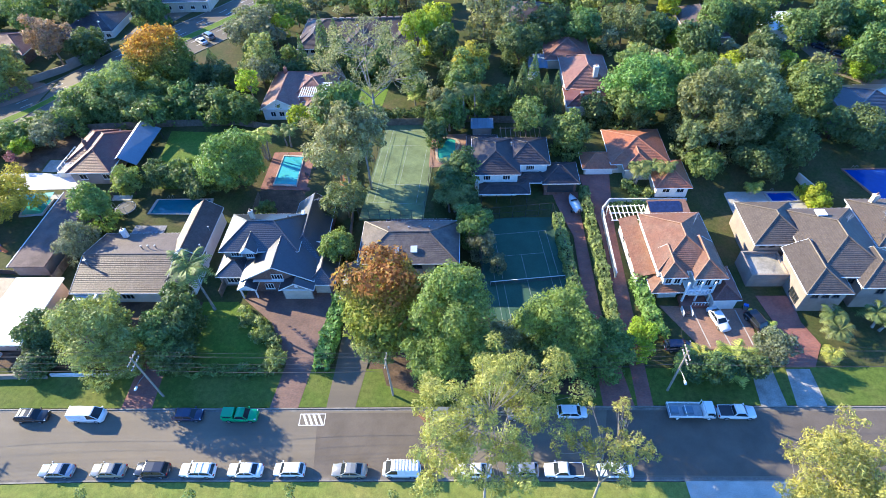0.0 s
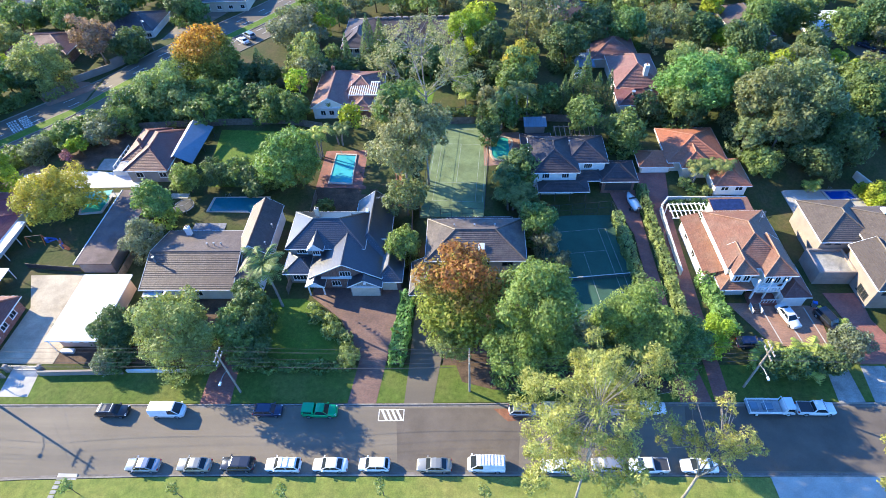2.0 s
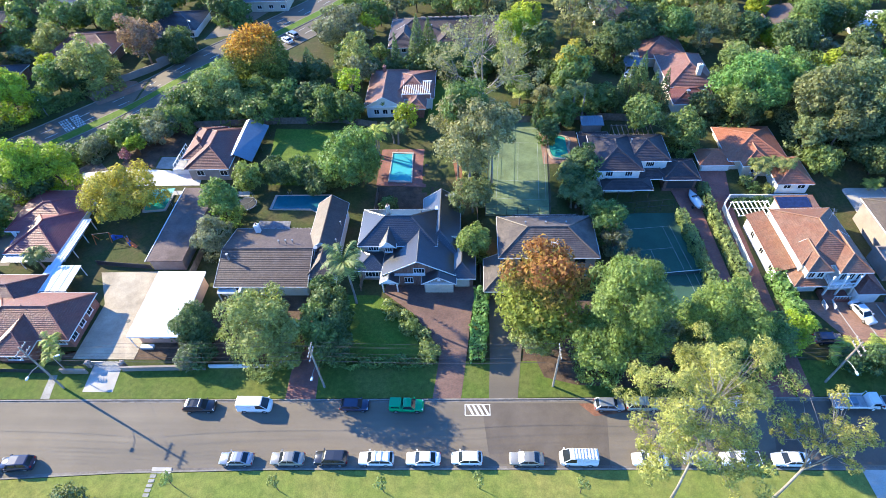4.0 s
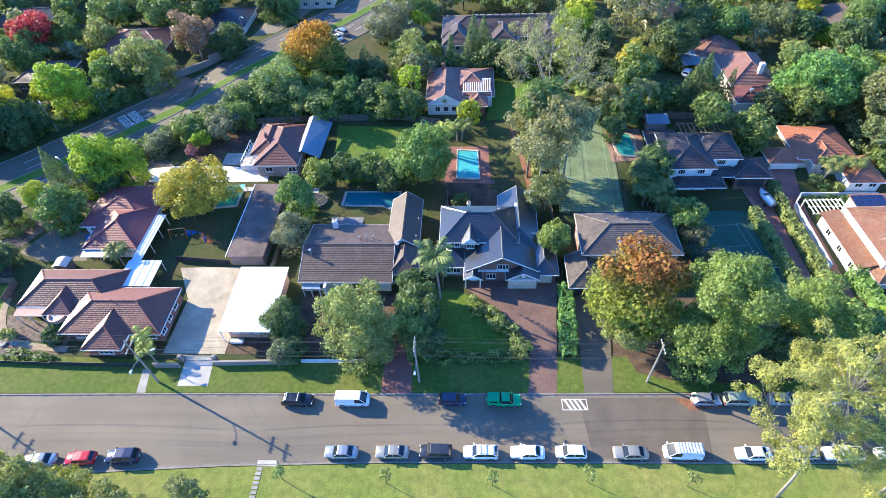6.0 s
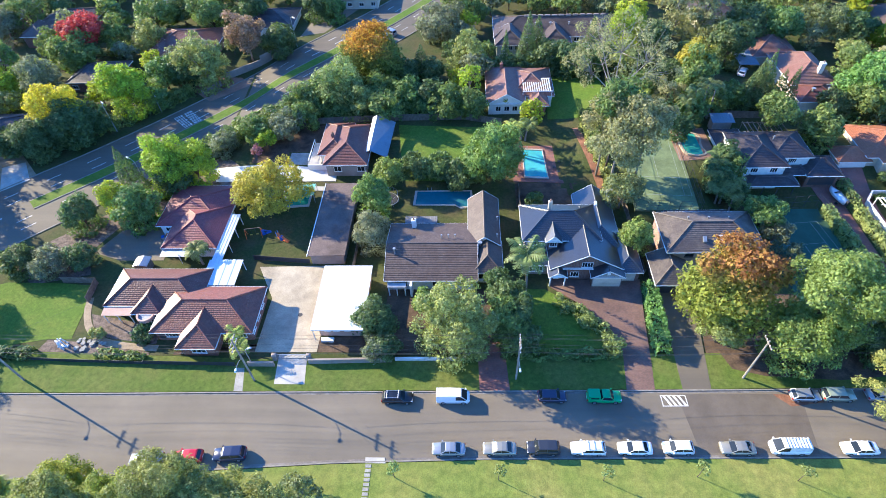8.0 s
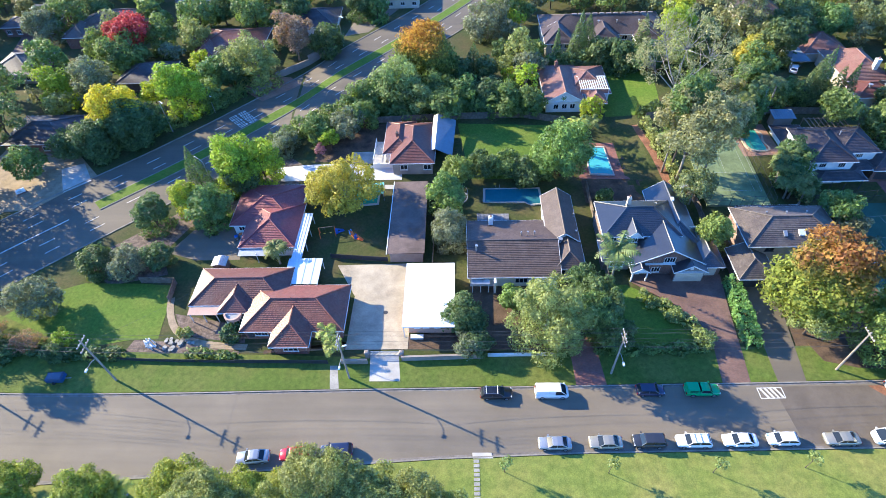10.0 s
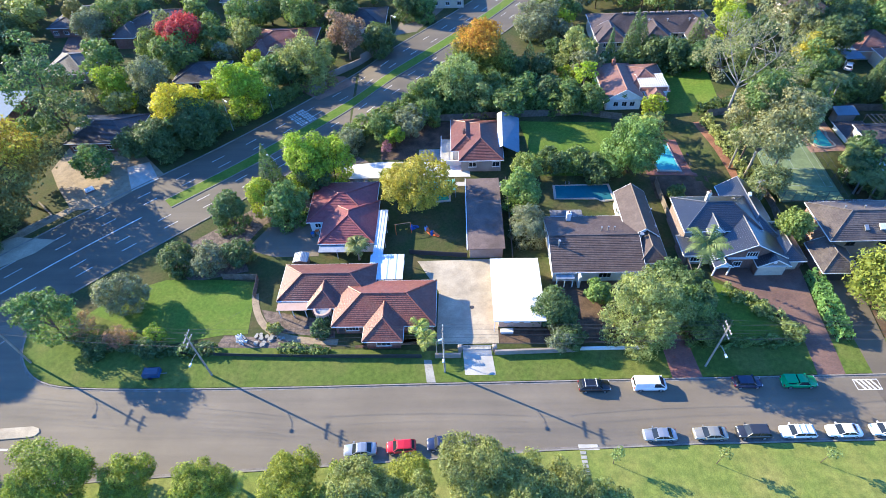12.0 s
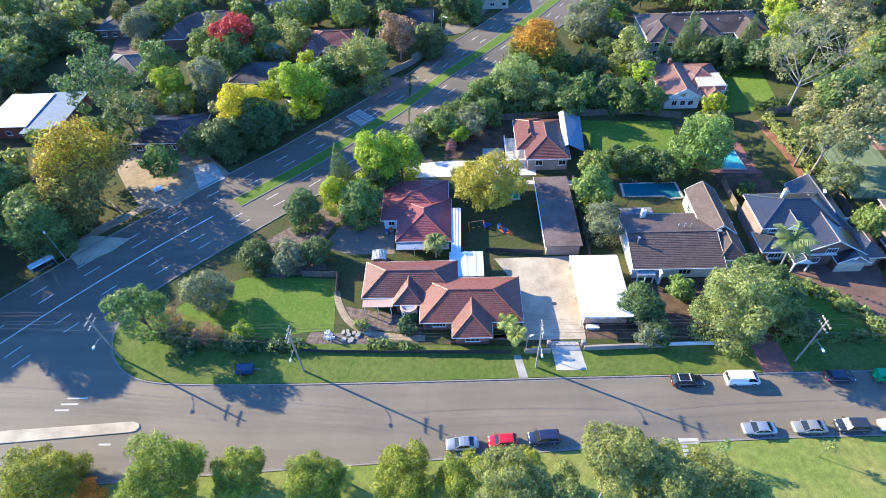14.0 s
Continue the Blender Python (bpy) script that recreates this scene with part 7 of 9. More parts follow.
for x in (32.2, 33.6):
    h.window("s", x, 58.0, 3.6, 1.0, 1.3, 2)
for x in (37.0, 38.3, 39.6):
    h.window("s", x, 57.6, 3.4, 0.9, 1.6, 2)
for x in (36.6, 38.3):
    h.window("s", x, 59.4, 0.5, 1.6, 1.8, 2)
for y in (62.0, 66.0, 70.0):
    h.window("w", y, 28.4, 0.9, 1.2, 1.2, 2)
h.door("s", 35.3, 59.4, DARK_PAINT, z=0.8)
h.sheet([(33.0, 72.9, 5.2), (38.6, 72.9, 5.2), (38.6, 75.4, 5.5), (33.0, 75.4, 5.5)], SOLAR, thick=0.08, name="pool_heating_panel")
h.walls(33.2, 39.6, 71.6, 75.6, 5.0, RENDER_WHITE)
h.sheet([(32.9, 71.8, 5.1), (39.9, 71.8, 5.1), (39.9, 76.0, 5.35), (32.9, 76.0, 5.35)], TILE_TERRA, thick=0.12, name="rear_roof")
h.aerial(38.4, 68.0, 7.8, 60)
for k in range(9):
    h.box("pergola_rafter", 26.9 + 0.8 * k, 27.0 + 0.8 * k, 73.6, 77.5, 2.75, 2.93, WHITE)
for y in (73.7, 75.6, 77.4):
    h.box("pergola_beam", 26.7, 33.7, y - 0.06, y + 0.06, 2.6, 2.75, WHITE)
for x in (26.9, 33.4):
    h.post(x, 77.4, 2.6)

# taupe-roofed house at the far end
h = House("rendered two-storey house with taupe tiled hip roofs", 55.0, 64.0)
h.block(48.6, 57.0, 65.6, 75.0, 4.9, 2.4, TILE_TAUPE, RENDER_TAN, "y", "hh")
h.block(55.0, 66.0, 58.0, 72.5, 5.6, 2.9, TILE_TAUPE, RENDER_TAN, "y", "hh")
h.block(52.6, 58.6, 55.2, 64.0, 5.0, 1.9, TILE_TAUPE, RENDER_TAN, "y", "hg")
h.block(61.0, 68.0, 56.0, 62.0, 5.4, 1.8, TILE_TAUPE, RENDER_TAN, "y", "hg")
h.walls(46.6, 52.6, 60.2, 65.5, 3.0, RENDER_TAN)
h.box("roof_terrace", 46.8, 52.5, 60.4, 65.4, 2.3, 2.4, CONCRETE_OLD)
for x in (54.0, 55.6, 57.2):
    h.window("s", x, 55.2, 3.5, 1.0, 1.1, 2, DARK_PAINT)
for x in (49.8, 51.4):
    h.window("s", x, 65.6, 3.9, 0.9, 0.9, 1, DARK_PAINT)
for y in (56.6, 57.9):
    h.window("w", y, 52.6, 0.9, 1.2, 1.4, 2, DARK_PAINT)
for x in (58.5, 60.5, 64.0, 66.5):
    h.window("s", x, 58.0 if x < 61 else 56.0, 3.5, 1.2, 1.1, 2, DARK_PAINT)
h.garage("s", 49.6, 60.2, 4.4, 2.2, RENDER_TAN)
h.skylight(59.2, 69.5, 7.9, 1.6, 1.4, 0.0)
h.aerial(63.0, 68.0, 7.6, 40)
h2 = House("cream-walled neighbouring house with taupe tiles", 73.0, 71.0)
h2.block(67.5, 80.0, 64.5, 75.0, 5.4, 2.4, TILE_TAUPE, RENDER_CREAM)
h2.block(72.0, 86.0, 56.0, 66.0, 3.0, 2.4, TILE_TAUPE, RENDER_CREAM)
h2.chimney(70.5, 74.0, 5.0, 7.8, RENDER_CREAM, 0.8)
h2.aerial(69.5, 69.0, 7.6, 10)

# pink-roofed house and long building behind
h = House("pale cottage with faded pink tiles and a slatted pergola", -39.0, 114.0, z=1.4)
h.block(-46.8, -38.6, 109.4, 125.4, 3.0, 2.6, TILE_PINK, RENDER_WHITE, "y", "gh")
h.block(-41.0, -31.6, 112.8, 125.0, 3.0, 2.4, TILE_PINK, RENDER_WHITE, "x", "hh")
h.roof(-37.0, -33.0, 108.6, 113.4, 2.8, 1.4, TILE_PINK, "y", "hg", over=0.3)
h.walls(-36.6, -33.4, 109.0, 113.0, 2.7, BRICK_RED)
for x in (-44.5, -42.5, -40.6):
    h.window("s", x, 109.4, 0.9, 1.2, 1.3, 2)
h.chimney(-43.4, 121.5, 4.8, 6.6, BRICK_RED, 0.7)
for k in range(13):
    h.box("pergola_slat", -38.5 + 0.52 * k, -38.3 + 0.52 * k, 112.4, 118.0, 4.35, 4.45, WHITE)
h.box("pergola_frame", -38.7, -31.7, 112.2, 112.4, 4.2, 4.36, WHITE)
h.box("pergola_frame", -38.7, -31.7, 118.0, 118.2, 4.2, 4.36, WHITE)
for x in (-38.6, -31.8):
    h.post(x, 112.3, 4.2)
    h.post(x, 118.1, 4.2)
h = House("long cream apartment building with a brown tiled roof", -27.0, 146.0, name="apartment_building", category="building", z=1.0)
h.block(-44.0, -11.2, 140.6, 153.0, 4.5, 2.7, TILE_BROWN, RENDER_CREAM, "x", "hh")
for x in (-40.2, -28.0, -16.0):
    h.block(x - 3.6, x + 3.6, 136.4, 144.0, 4.3, 2.3, TILE_BROWN, RENDER_CREAM, "y", "hg")
    for d in (-1.8, 0, 1.8):
        h.window("s", x + d, 136.4, 2.8, 1.2, 1.2, 2)
        h.window("s", x + d, 136.4, 0.5, 1.2, 1.3, 2)
for x in (-35.0, -32.5, -22.0, -19.5):
    h.window("s", x, 140.6, 2.8, 1.4, 1.2, 2)
for x in (-33.0, -29.0, -24.0, -18.0):
    h.pipe(x, 144.0, 5.4, 6.6, 0.16)
for k in range(12):
    h.box("ridge_vent", -36.0 + 1.9 * k, -34.7 + 1.9 * k, 146.6, 147.0, 7.2, 7.62, RENDER_TAN)

h = House("cream house with weathered terracotta hip roofs", 27.0, 115.0)
h.block(23.0, 32.6, 112.0, 126.0, 3.5, 3.0, TILE_PINK, RENDER_CREAM, "y", "hh")
h.block(22.6, 31.0, 105.8, 112.6, 2.9, 1.6, TILE_RED, RENDER_CREAM, "x", "hh")
h.block(20.0, 30.4, 127.0, 138.0, 2.6, 2.6, TILE_PINK, RENDER_CREAM, "x", "hh")
h.chimney(29.2, 114.4, 4.3, 7.4, RENDER_WHITE, 1.0)
h.chimney(23.8, 135.0, 3.0, 6.6, BRICK_RED, 0.8)
for x in (25.5, 29.0):
    h.pipe(x, 108.0, 3.4, 4.6, 0.25)
h.sheet([(15.2, 123.0, 2.5), (19.9, 123.0, 2.5), (19.9, 129.6, 2.7), (15.2, 129.6, 2.7)], METAL_BLUE, ribs=8)
for x, y in ((15.4, 123.2), (15.4, 129.4)):
    h.post(x, y, 2.5)

# farther houses
def far_house(label, x0, x1, y0, y1, z, rise, tiles, wall, axis="x", ends="hh", flat=None, turn=0.0, wing=0.0):
    x, y = (x0 + x1) / 2, (y0 + y1) / 2
    h = House(label, x, y, turn)
    if flat:
        h.walls(x0, x1, y0, y1, z, wall)
        h.sheet([(x0 - 0.5, y0 - 0.5, z + 0.1), (x1 + 0.5, y0 - 0.5, z + 0.1), (x1 + 0.5, y1 + 0.5, z + 0.5), (x0 - 0.5, y1 + 0.5, z + 0.5)], flat, thick=0.15)
    else:
        h.block(x0, x1, y0, y1, z, rise, tiles, wall, axis, ends)
        if wing:
            h.block(x0 + 0.8, x0 + 0.8 + wing, y0 - 3.0, y0 + 3.0, z, rise * 0.7, tiles, wall, "y", "hg")
    n = max(2, int((x1 - x0) / 3.2))
    for k in range(n):
        xx = lerp(x0 + 1.4, x1 - 1.4, k / (n - 1))
        if not (wing and xx < x0 + wing + 2):
            h.window("s", xx, y0, 0.9, 1.4, 1.2, 2)
    return h


far_house("house with a white and pale blue metal roof", -214.0, -203.5, 106.0, 120.0, 3.5, 0, None, BRICK_RED, flat=METAL_PALE)
far_house("house wing with a pale blue metal roof", -203.0, -195.0, 103.5, 121.0, 3.2, 0, None, BRICK_RED, flat=METAL_BLUE)
far_house("brick house with a steep brown gable", -222.0, -208.0, 88.0, 99.0, 3.2, 3.6, TILE_DARK, BRICK_RED, "y", "gg")
far_house("low house with taupe hip roof among trees", -197.0, -185.0, 131.0, 143.0, 3.0, 2.6, TILE_TAUPE, RENDER_TAN)
far_house("house with a grey-brown roof behind the red tree", -186.0, -168.0, 154.0, 170.0, 3.6, 3.0, TILE_BROWN, BRICK_BROWN, "y", "hh", wing=6)
far_house("low brown-roofed house with a white dormer", -142.5, -124.0, 141.5, 155.0, 3.0, 2.6, TILE_RED, BRICK_BROWN, wing=5)
far_house("dark-roofed house in the shade of trees", -158.0, -145.5, 125.0, 135.5, 3.0, 2.4, TILE_DARK, BRICK_BROWN)
far_house("dark-roofed house half hidden by hedges", -174.0, -159.0, 98.5, 109.5, 3.0, 2.2, TILE_DARK, BRICK_BROWN)
far_house("long dark-roofed house by the main road", -119.0, -104.5, 155.0, 168.0, 3.0, 2.6, TILE_DARK, RENDER_WHITE, wing=5)
far_house("house with a grey roof beside the service lane", -94.0, -80.0, 170.0, 184.0, 3.4, 2.8, TILE_SLATE, RENDER_CREAM)
far_house("house with a white garage by the service lane", -112.0, -98.0, 186.0, 198.0, 3.4, 2.8, TILE_BROWN, RENDER_WHITE)
far_house("blue-grey roofed house in shade", 78.5, 92.0, 99.5, 111.0, 3.2, 2.4, TILE_SLATE, RENDER_WHITE, "y", "hh")
far_house("white flat-roofed garage building", 77.5, 86.0, 138.5, 147.0, 3.2, 0, None, RENDER_WHITE, flat=METAL_WHITE)
far_house("brown-roofed house among tall trees", 56.0, 65.0, 134.0, 150.0, 4.0, 3.0, TILE_BROWN, RENDER_TAN, "y", "hh")
far_house("brown-roofed house seen between trees", 12.0, 23.0, 148.0, 158.0, 3.0, 2.8, TILE_BROWN, RENDER_CREAM)
far_house("dark-roofed house with a skylight", -210.0, -194.0, 160.0, 176.0, 3.2, 2.8, TILE_DARK, BRICK_BROWN)
far_house("grey-roofed house beyond the trees", -160.0, -144.0, 176.0, 190.0, 3.2, 2.8, TILE_SLATE, RENDER_CREAM)
far_house("red-roofed house beyond the trees", 30.0, 46.0, 168.0, 182.0, 3.2, 2.8, TILE_ORANGE, RENDER_CREAM)


# ---------------------------------------------------------------- pools and gardens
pool("rectangular blue pool with pale stone coping", [(-62.3, 82.6), (-51.4, 82.6), (-51.1, 78.0), (-53.6, 77.8), (-54.6, 78.6), (-62.5, 78.6)], POOL_BLUE, CONCRETE)
pool("bright turquoise rectangular pool", [(-39.6, 96.6), (-35.3, 96.2), (-34.9, 86.9), (-39.6, 87.3)], POOL_CYAN, CONCRETE)
pool("kidney-shaped green pool with stone edge", rounded([(-5.6, 98.6), (-2.4, 98.8), (-1.2, 96.6), (-2.3, 94.4), (-1.2, 91.6), (-3.2, 90.8), (-5.6, 91.4), (-5.8, 95.0), (-5.6, 98.6)], 2)[:-1], POOL_GREEN, CONCRETE_WARM)
pool("deep blue plunge pool on a terrace", [(57.8, 82.6), (62.4, 82.6), (63.0, 80.3), (58.2, 80.3)], POOL_DEEP, CONCRETE)
pool("deep blue pool in a lawn", [(75.0, 89.0), (84.0, 89.0), (84.0, 80.0), (77.6, 80.0)], POOL_DEEP, PAVER_ORANGE)
pool("turquoise pool under a shade sail", [(-90.0, 82.6), (-84.6, 82.6), (-84.6, 78.4), (-88.6, 78.0)], POOL_GREEN, CONCRETE)
sail = solid("shade_sail", Geo().prism([(-90.5, 82.2), (-83.4, 83.0), (-83.2, 79.4), (-87.5, 80.4)], 2.55, 2.58), SHADE_SAIL, "aqua shade sail stretched over a pool", "shade sail")
for x, y in ((-90.5, 82.2), (-83.4, 83.0), (-83.2, 79.4), (-87.5, 80.4)):
    solid("sail_post", Geo().tube([(x, y, -0.1), (x, y, 2.7)], 0.06, 7), GREY_PAINT, "steel post of a shade sail", "post", "sail posts")


def trampoline(x, y):
    t = thing("trampoline", "round black trampoline with a net frame", "trampoline", x, y)
    part("mat", Geo().tube([(0, 0, 0.78), (0, 0, 0.80)], 1.75, 20), DARK_PAINT, t)
    g = Geo()
    ring = [(1.95 * math.cos(2 * math.pi * k / 20), 1.95 * math.sin(2 * math.pi * k / 20), 0.8) for k in range(21)]
    g.tube(ring, 0.10, 5, False)
    part("frame", g, GREY_PAINT, t)
    for k in range(6):
        a = 2 * math.pi * k / 6
        part("leg", Geo().tube([(1.9 * math.cos(a), 1.9 * math.sin(a), -0.05), (1.9 * math.cos(a), 1.9 * math.sin(a), 2.4)], 0.04, 5), METAL_GREY, t)
    part("top_ring", Geo().tube([(p[0], p[1], 2.4) for p in ring], 0.03, 4, False), METAL_GREY, t)


trampoline(-68.0, 80.0)


def swing_set(x, y, turn):
    s = thing("swing_set", "timber swing frame on play grass", "swing", x, y, None, turn)
    for sx in (-1.5, 1.5):
        for sy in (-0.8, 0.8):
            part("leg", Geo().tube([(sx, sy, 0), (sx, 0, 2.1)], 0.06, 5), ORANGE_PLASTIC, s)
    part("beam", Geo().tube([(-1.6, 0, 2.1), (1.6, 0, 2.1)], 0.06, 5), TIMBER, s)
    for sx in (-0.6, 0.6):
        part("rope", Geo().tube([(sx - 0.2, 0, 2.1), (sx - 0.2, 0, 0.5)], 0.015, 4).tube([(sx + 0.2, 0, 2.1), (sx + 0.2, 0, 0.5)], 0.015, 4), DARK_PAINT, s)
        part("seat", Geo().box(sx - 0.24, sx + 0.24, -0.1, 0.1, 0.46, 0.5), YELLOW_PLASTIC, s)


swing_set(-93.6, 70.4, 10)


def toy_slide(x, y, turn, mat, label):
    s = thing("play_slide", label, "slide", x, y, None, turn)
    part("chute", Geo().prism([(-0.25, -0.8), (0.25, -0.8), (0.25, 0.5), (-0.25, 0.5)], 0.05, 0.12).face((-0.25, -0.8, 0.1), (0.25, -0.8, 0.1), (0.25, 0.5, 1.0), (-0.25, 0.5, 1.0)), mat, s)
    part("ladder", Geo().box(-0.25, -0.18, 0.5, 1.0, 0, 1.1).box(0.18, 0.25, 0.5, 1.0, 0, 1.1).box(-0.25, 0.25, 0.6, 0.9, 0.5, 0.55), BLUE_PLASTIC, s)


toy_slide(-88.6, 69.9, 40, ORANGE_PLASTIC, "orange plastic garden slide")
toy_slide(-91.3, 71.2, 120, BLUE_PLASTIC, "blue plastic garden slide")
toy_slide(-87.2, 69.0, 70, ORANGE_PLASTIC, "orange plastic toy slide")


def garden_sculpture(x, y):
    g = Geo()
    for k in range(6):
        a, r = k * 1.05, 0.45 + 0.3 * (k % 2)
        px, py = r * math.cos(a), r * math.sin(a)
        g.tube([(px, py, -0.05), (px * 0.9, py * 0.9, 0.7), (px * 0.6, py * 0.6, 1.5 + 0.2 * (k % 3))], [0.16, 0.11, 0.07], 7)
        g.tube([(px * 0.6, py * 0.6, 1.35), (px * 0.6, py * 0.6, 1.75)], [0.18, 0.12], 8)
    g.tube([(-0.9, 0, 0.0), (0.9, 0, 0.0)], 0.25, 8)
    ob = part("garden_sculpture", g, RENDER_WHITE, None)
    ob.matrix_basis = pose(x, y, 0.05)
    tagged(ob, "white stone garden sculpture group on a rockery", "sculpture")


garden_sculpture(-119.2, 44.9)
rng_rock = random.Random(5)
for k in range(22):
    x, y, r = rng_rock.uniform(-118.0, -112.0), rng_rock.uniform(43.8, 46.4), rng_rock.uniform(0.18, 0.5)
    g = Geo()
    n = 7
    g.prism([(x + r * math.cos(2 * math.pi * i / n) * rng_rock.uniform(0.7, 1.1), y + r * math.sin(2 * math.pi * i / n) * rng_rock.uniform(0.7, 1.1)) for i in range(n)], 0.0, r * 0.7)
    solid("rock", g, CONCRETE_OLD, "pale weathered garden rock", "rock", "rockery rocks")

# fences and walls
fence("grey paling fence beside a terrace", [(-92.0, 106.0), (-83.5, 106.4), (-69, 107.2), (-53.0, 107.4), (-44.0, 105.0)], 1.8, TIMBER)
fence("weathered paling fence between gardens", [(-72.8, 61.0), (-72.6, 73), (-72.6, 84)], 1.8, TIMBER)
fence("weathered paling fence between gardens", [(-41.6, 58.0), (-41.4, 70), (-41.4, 83)], 1.8, TIMBER)
fence("weathered paling fence between gardens", [(-20.8, 60.0), (-21.2, 76), (-21.8, 80)], 1.8, TIMBER)
fence("grey paling fence round the corner lawn", [(-126.2, 58.6), (-119.6, 58.4), (-119.2, 54.0)], 1.6, TIMBER)
fence("weathered paling fence behind the gardens", [(-24.5, 104.5), (0, 104.5), (22, 103.0)], 1.8, TIMBER)
fence("dark picket fence along the frontage", [(-130.0, 42.6), (-118, 42.0), (-104.0, 41.6)], 0.9, DARK_PAINT)
fence("dark picket fence in front of the bungalow", [(-103.8, 41.6), (-96.0, 41.5), (-89.0, 41.4)], 1.1, DARK_PAINT)
fence("dark garden fence behind the courtyard", [(-92.0, 64.2), (-86.0, 63.6), (-81.2, 63.2)], 1.2, DARK_PAINT)
low_wall("tan rendered street wall", [(-86.8, 41.4), (-82.6, 41.4)], 1.2, RENDER_TAN)
low_wall("tan rendered street wall with flat coping", [(-77.2, 41.9), (-64.0, 42.3)], 1.2, RENDER_TAN)
low_wall("low white rendered garden wall", [(-63.5, 42.6), (-52.8, 42.7), (-50.8, 44.8)], 0.7, RENDER_WHITE)
low_wall("white wall round the rear pergola", [(25.6, 62.0), (25.9, 78.0), (27.6, 80.3), (42.0, 80.2)], 1.3, RENDER_WHITE, 0.2)
low_wall("cream terrace wall", [(63.6, 76.0), (66.5, 80.0), (64.5, 86.0)], 1.6, RENDER_CREAM)
low_wall("rendered boundary wall along the main road", [(-117.4, 130.2), (-109.5, 137.5), (-101.8, 147.2)], 1.7, RENDER_TAN)
low_wall("rendered boundary wall along the main road", [(-121.5, 122.5), (-117.8, 127.0)], 1.5, RENDER_TAN)
low_wall("low brown garden wall round a shaded lawn", [(-172.6, 80.6), (-167.6, 76.4), (-172.4, 71.4)], 0.6, TIMBER)
sb = thing("sign_board", "low white sign box on a brick plinth", "sign", -163.1, 84.2, None, 40)
part("plinth", Geo().box(-1.0, 1.0, -0.35, 0.35, -0.2, 0.45), BRICK_BROWN, sb)
part("panel", Geo().frustum((-0.9, 0.9, -0.3, 0.3), (-0.85, 0.85, -0.22, 0.22), 0.45, 1.25), WHITE, sb)
for k in range(3):
    part("letter_bar", Geo().box(-0.6, 0.6 - 0.2 * k, -0.30, -0.262, 0.60 + 0.18 * k, 0.68 + 0.18 * k), GREY_PAINT, sb)
bs = thing("bus_shelter", "small bus shelter with a pale flat roof", "bus shelter", -176.6, 61.5, None, 47)
part("roof", Geo().frustum((-2.2, 2.2, -0.8, 0.8), (-2.15, 2.15, -0.7, 0.7), 2.3, 2.42), METAL_PALE, bs)
part("back_panel", Geo().box(-2.0, 2.0, 0.6, 0.66, 0.3, 2.2), GLASS, bs)
part("bench", Geo().box(-1.6, 1.6, 0.1, 0.5, 0.42, 0.48), TIMBER, bs)
for x in (-2.0, 2.0):
    for y in (-0.6, 0.6):
        part("post", Geo().tube([(x, y, -0.1), (x, y, 2.3)], 0.05, 6), METAL_GREY, bs)
gate = thing("sliding_gate", "grey steel sliding gate across a drive", "gate", -79.9, 42.8, 0.12)
part("frame", Geo().box(-2.5, 2.5, -0.04, 0.04, 0.05, 0.12).box(-2.5, 2.5, -0.04, 0.04, 1.1, 1.18).box(-2.5, -2.42, -0.04, 0.04, 0.12, 1.1).box(2.42, 2.5, -0.04, 0.04, 0.12, 1.1), METAL_GREY, gate)
for k in range(24):
    part("bar", Geo().box(-2.3 + 0.2 * k - 0.02, -2.3 + 0.2 * k + 0.02, -0.02, 0.02, 0.12, 1.1), METAL_GREY, gate)
for x in (-82.75, -77.2):
    solid("gate_pillar", Geo().box(x - 0.3, x + 0.3, 42.3, 42.9, -0.1, 1.5).frustum((x - 0.38, x + 0.38, 42.22, 42.98), (x - 0.2, x + 0.2, 42.4, 42.8), 1.5, 1.68), RENDER_TAN, "square rendered gate pillar with a cap", "pillar", "gate pillars")
part("manhole", Geo().tube([(0, 0, 0), (0, 0, 0.006)], 0.4, 12), DARK_PAINT, tagged(thing("drain_cover", "dark drain cover in the courtyard", "drain cover", -80.6, 51.4, 0.062), kind="structure"))


# ---------------------------------------------------------------- poles and wires
def power_pole(x, y, height, lamp=True, arms=2, lean=0.0):
    p = thing("power_pole", "weathered timber power pole with cross-arms", "power pole", x, y, None)
    p.matrix_basis = pose(x, y, 0.1, 0, lean, 0)
    part("pole", Geo().tube([(0, 0, -0.3), (0, 0, height * 0.5), (0, 0, height)], [0.17, 0.145, 0.115], 9), POLE_WOOD, p)
    for k in range(arms):
        z = height - 0.5 - 1.1 * k
        arm = part("cross_arm", Geo().box(-0.07, 0.07, -1.2, 1.2, z - 0.07, z + 0.07), POLE_WOOD, p)
        for yy in (-1.1, -0.55, 0.55, 1.1):
            part("insulator", Geo().tube([(0, yy, z + 0.07), (0, yy, z + 0.27)], [0.06, 0.045], 7), RENDER_WHITE, arm)
    if lamp:
        z = height * 0.58
        ar = part("lamp_arm", Geo().tube([(0, 0, z), (0, -1.1, z + 0.5), (0, -2.2, z + 0.62)], 0.04, 6), METAL_GREY, p)
        part("lamp_head", Geo().frustum((-0.16, 0.16, -2.75, -2.15), (-0.1, 0.1, -2.65, -2.2), z + 0.52, z + 0.72), METAL_WHITE, ar)
    return p


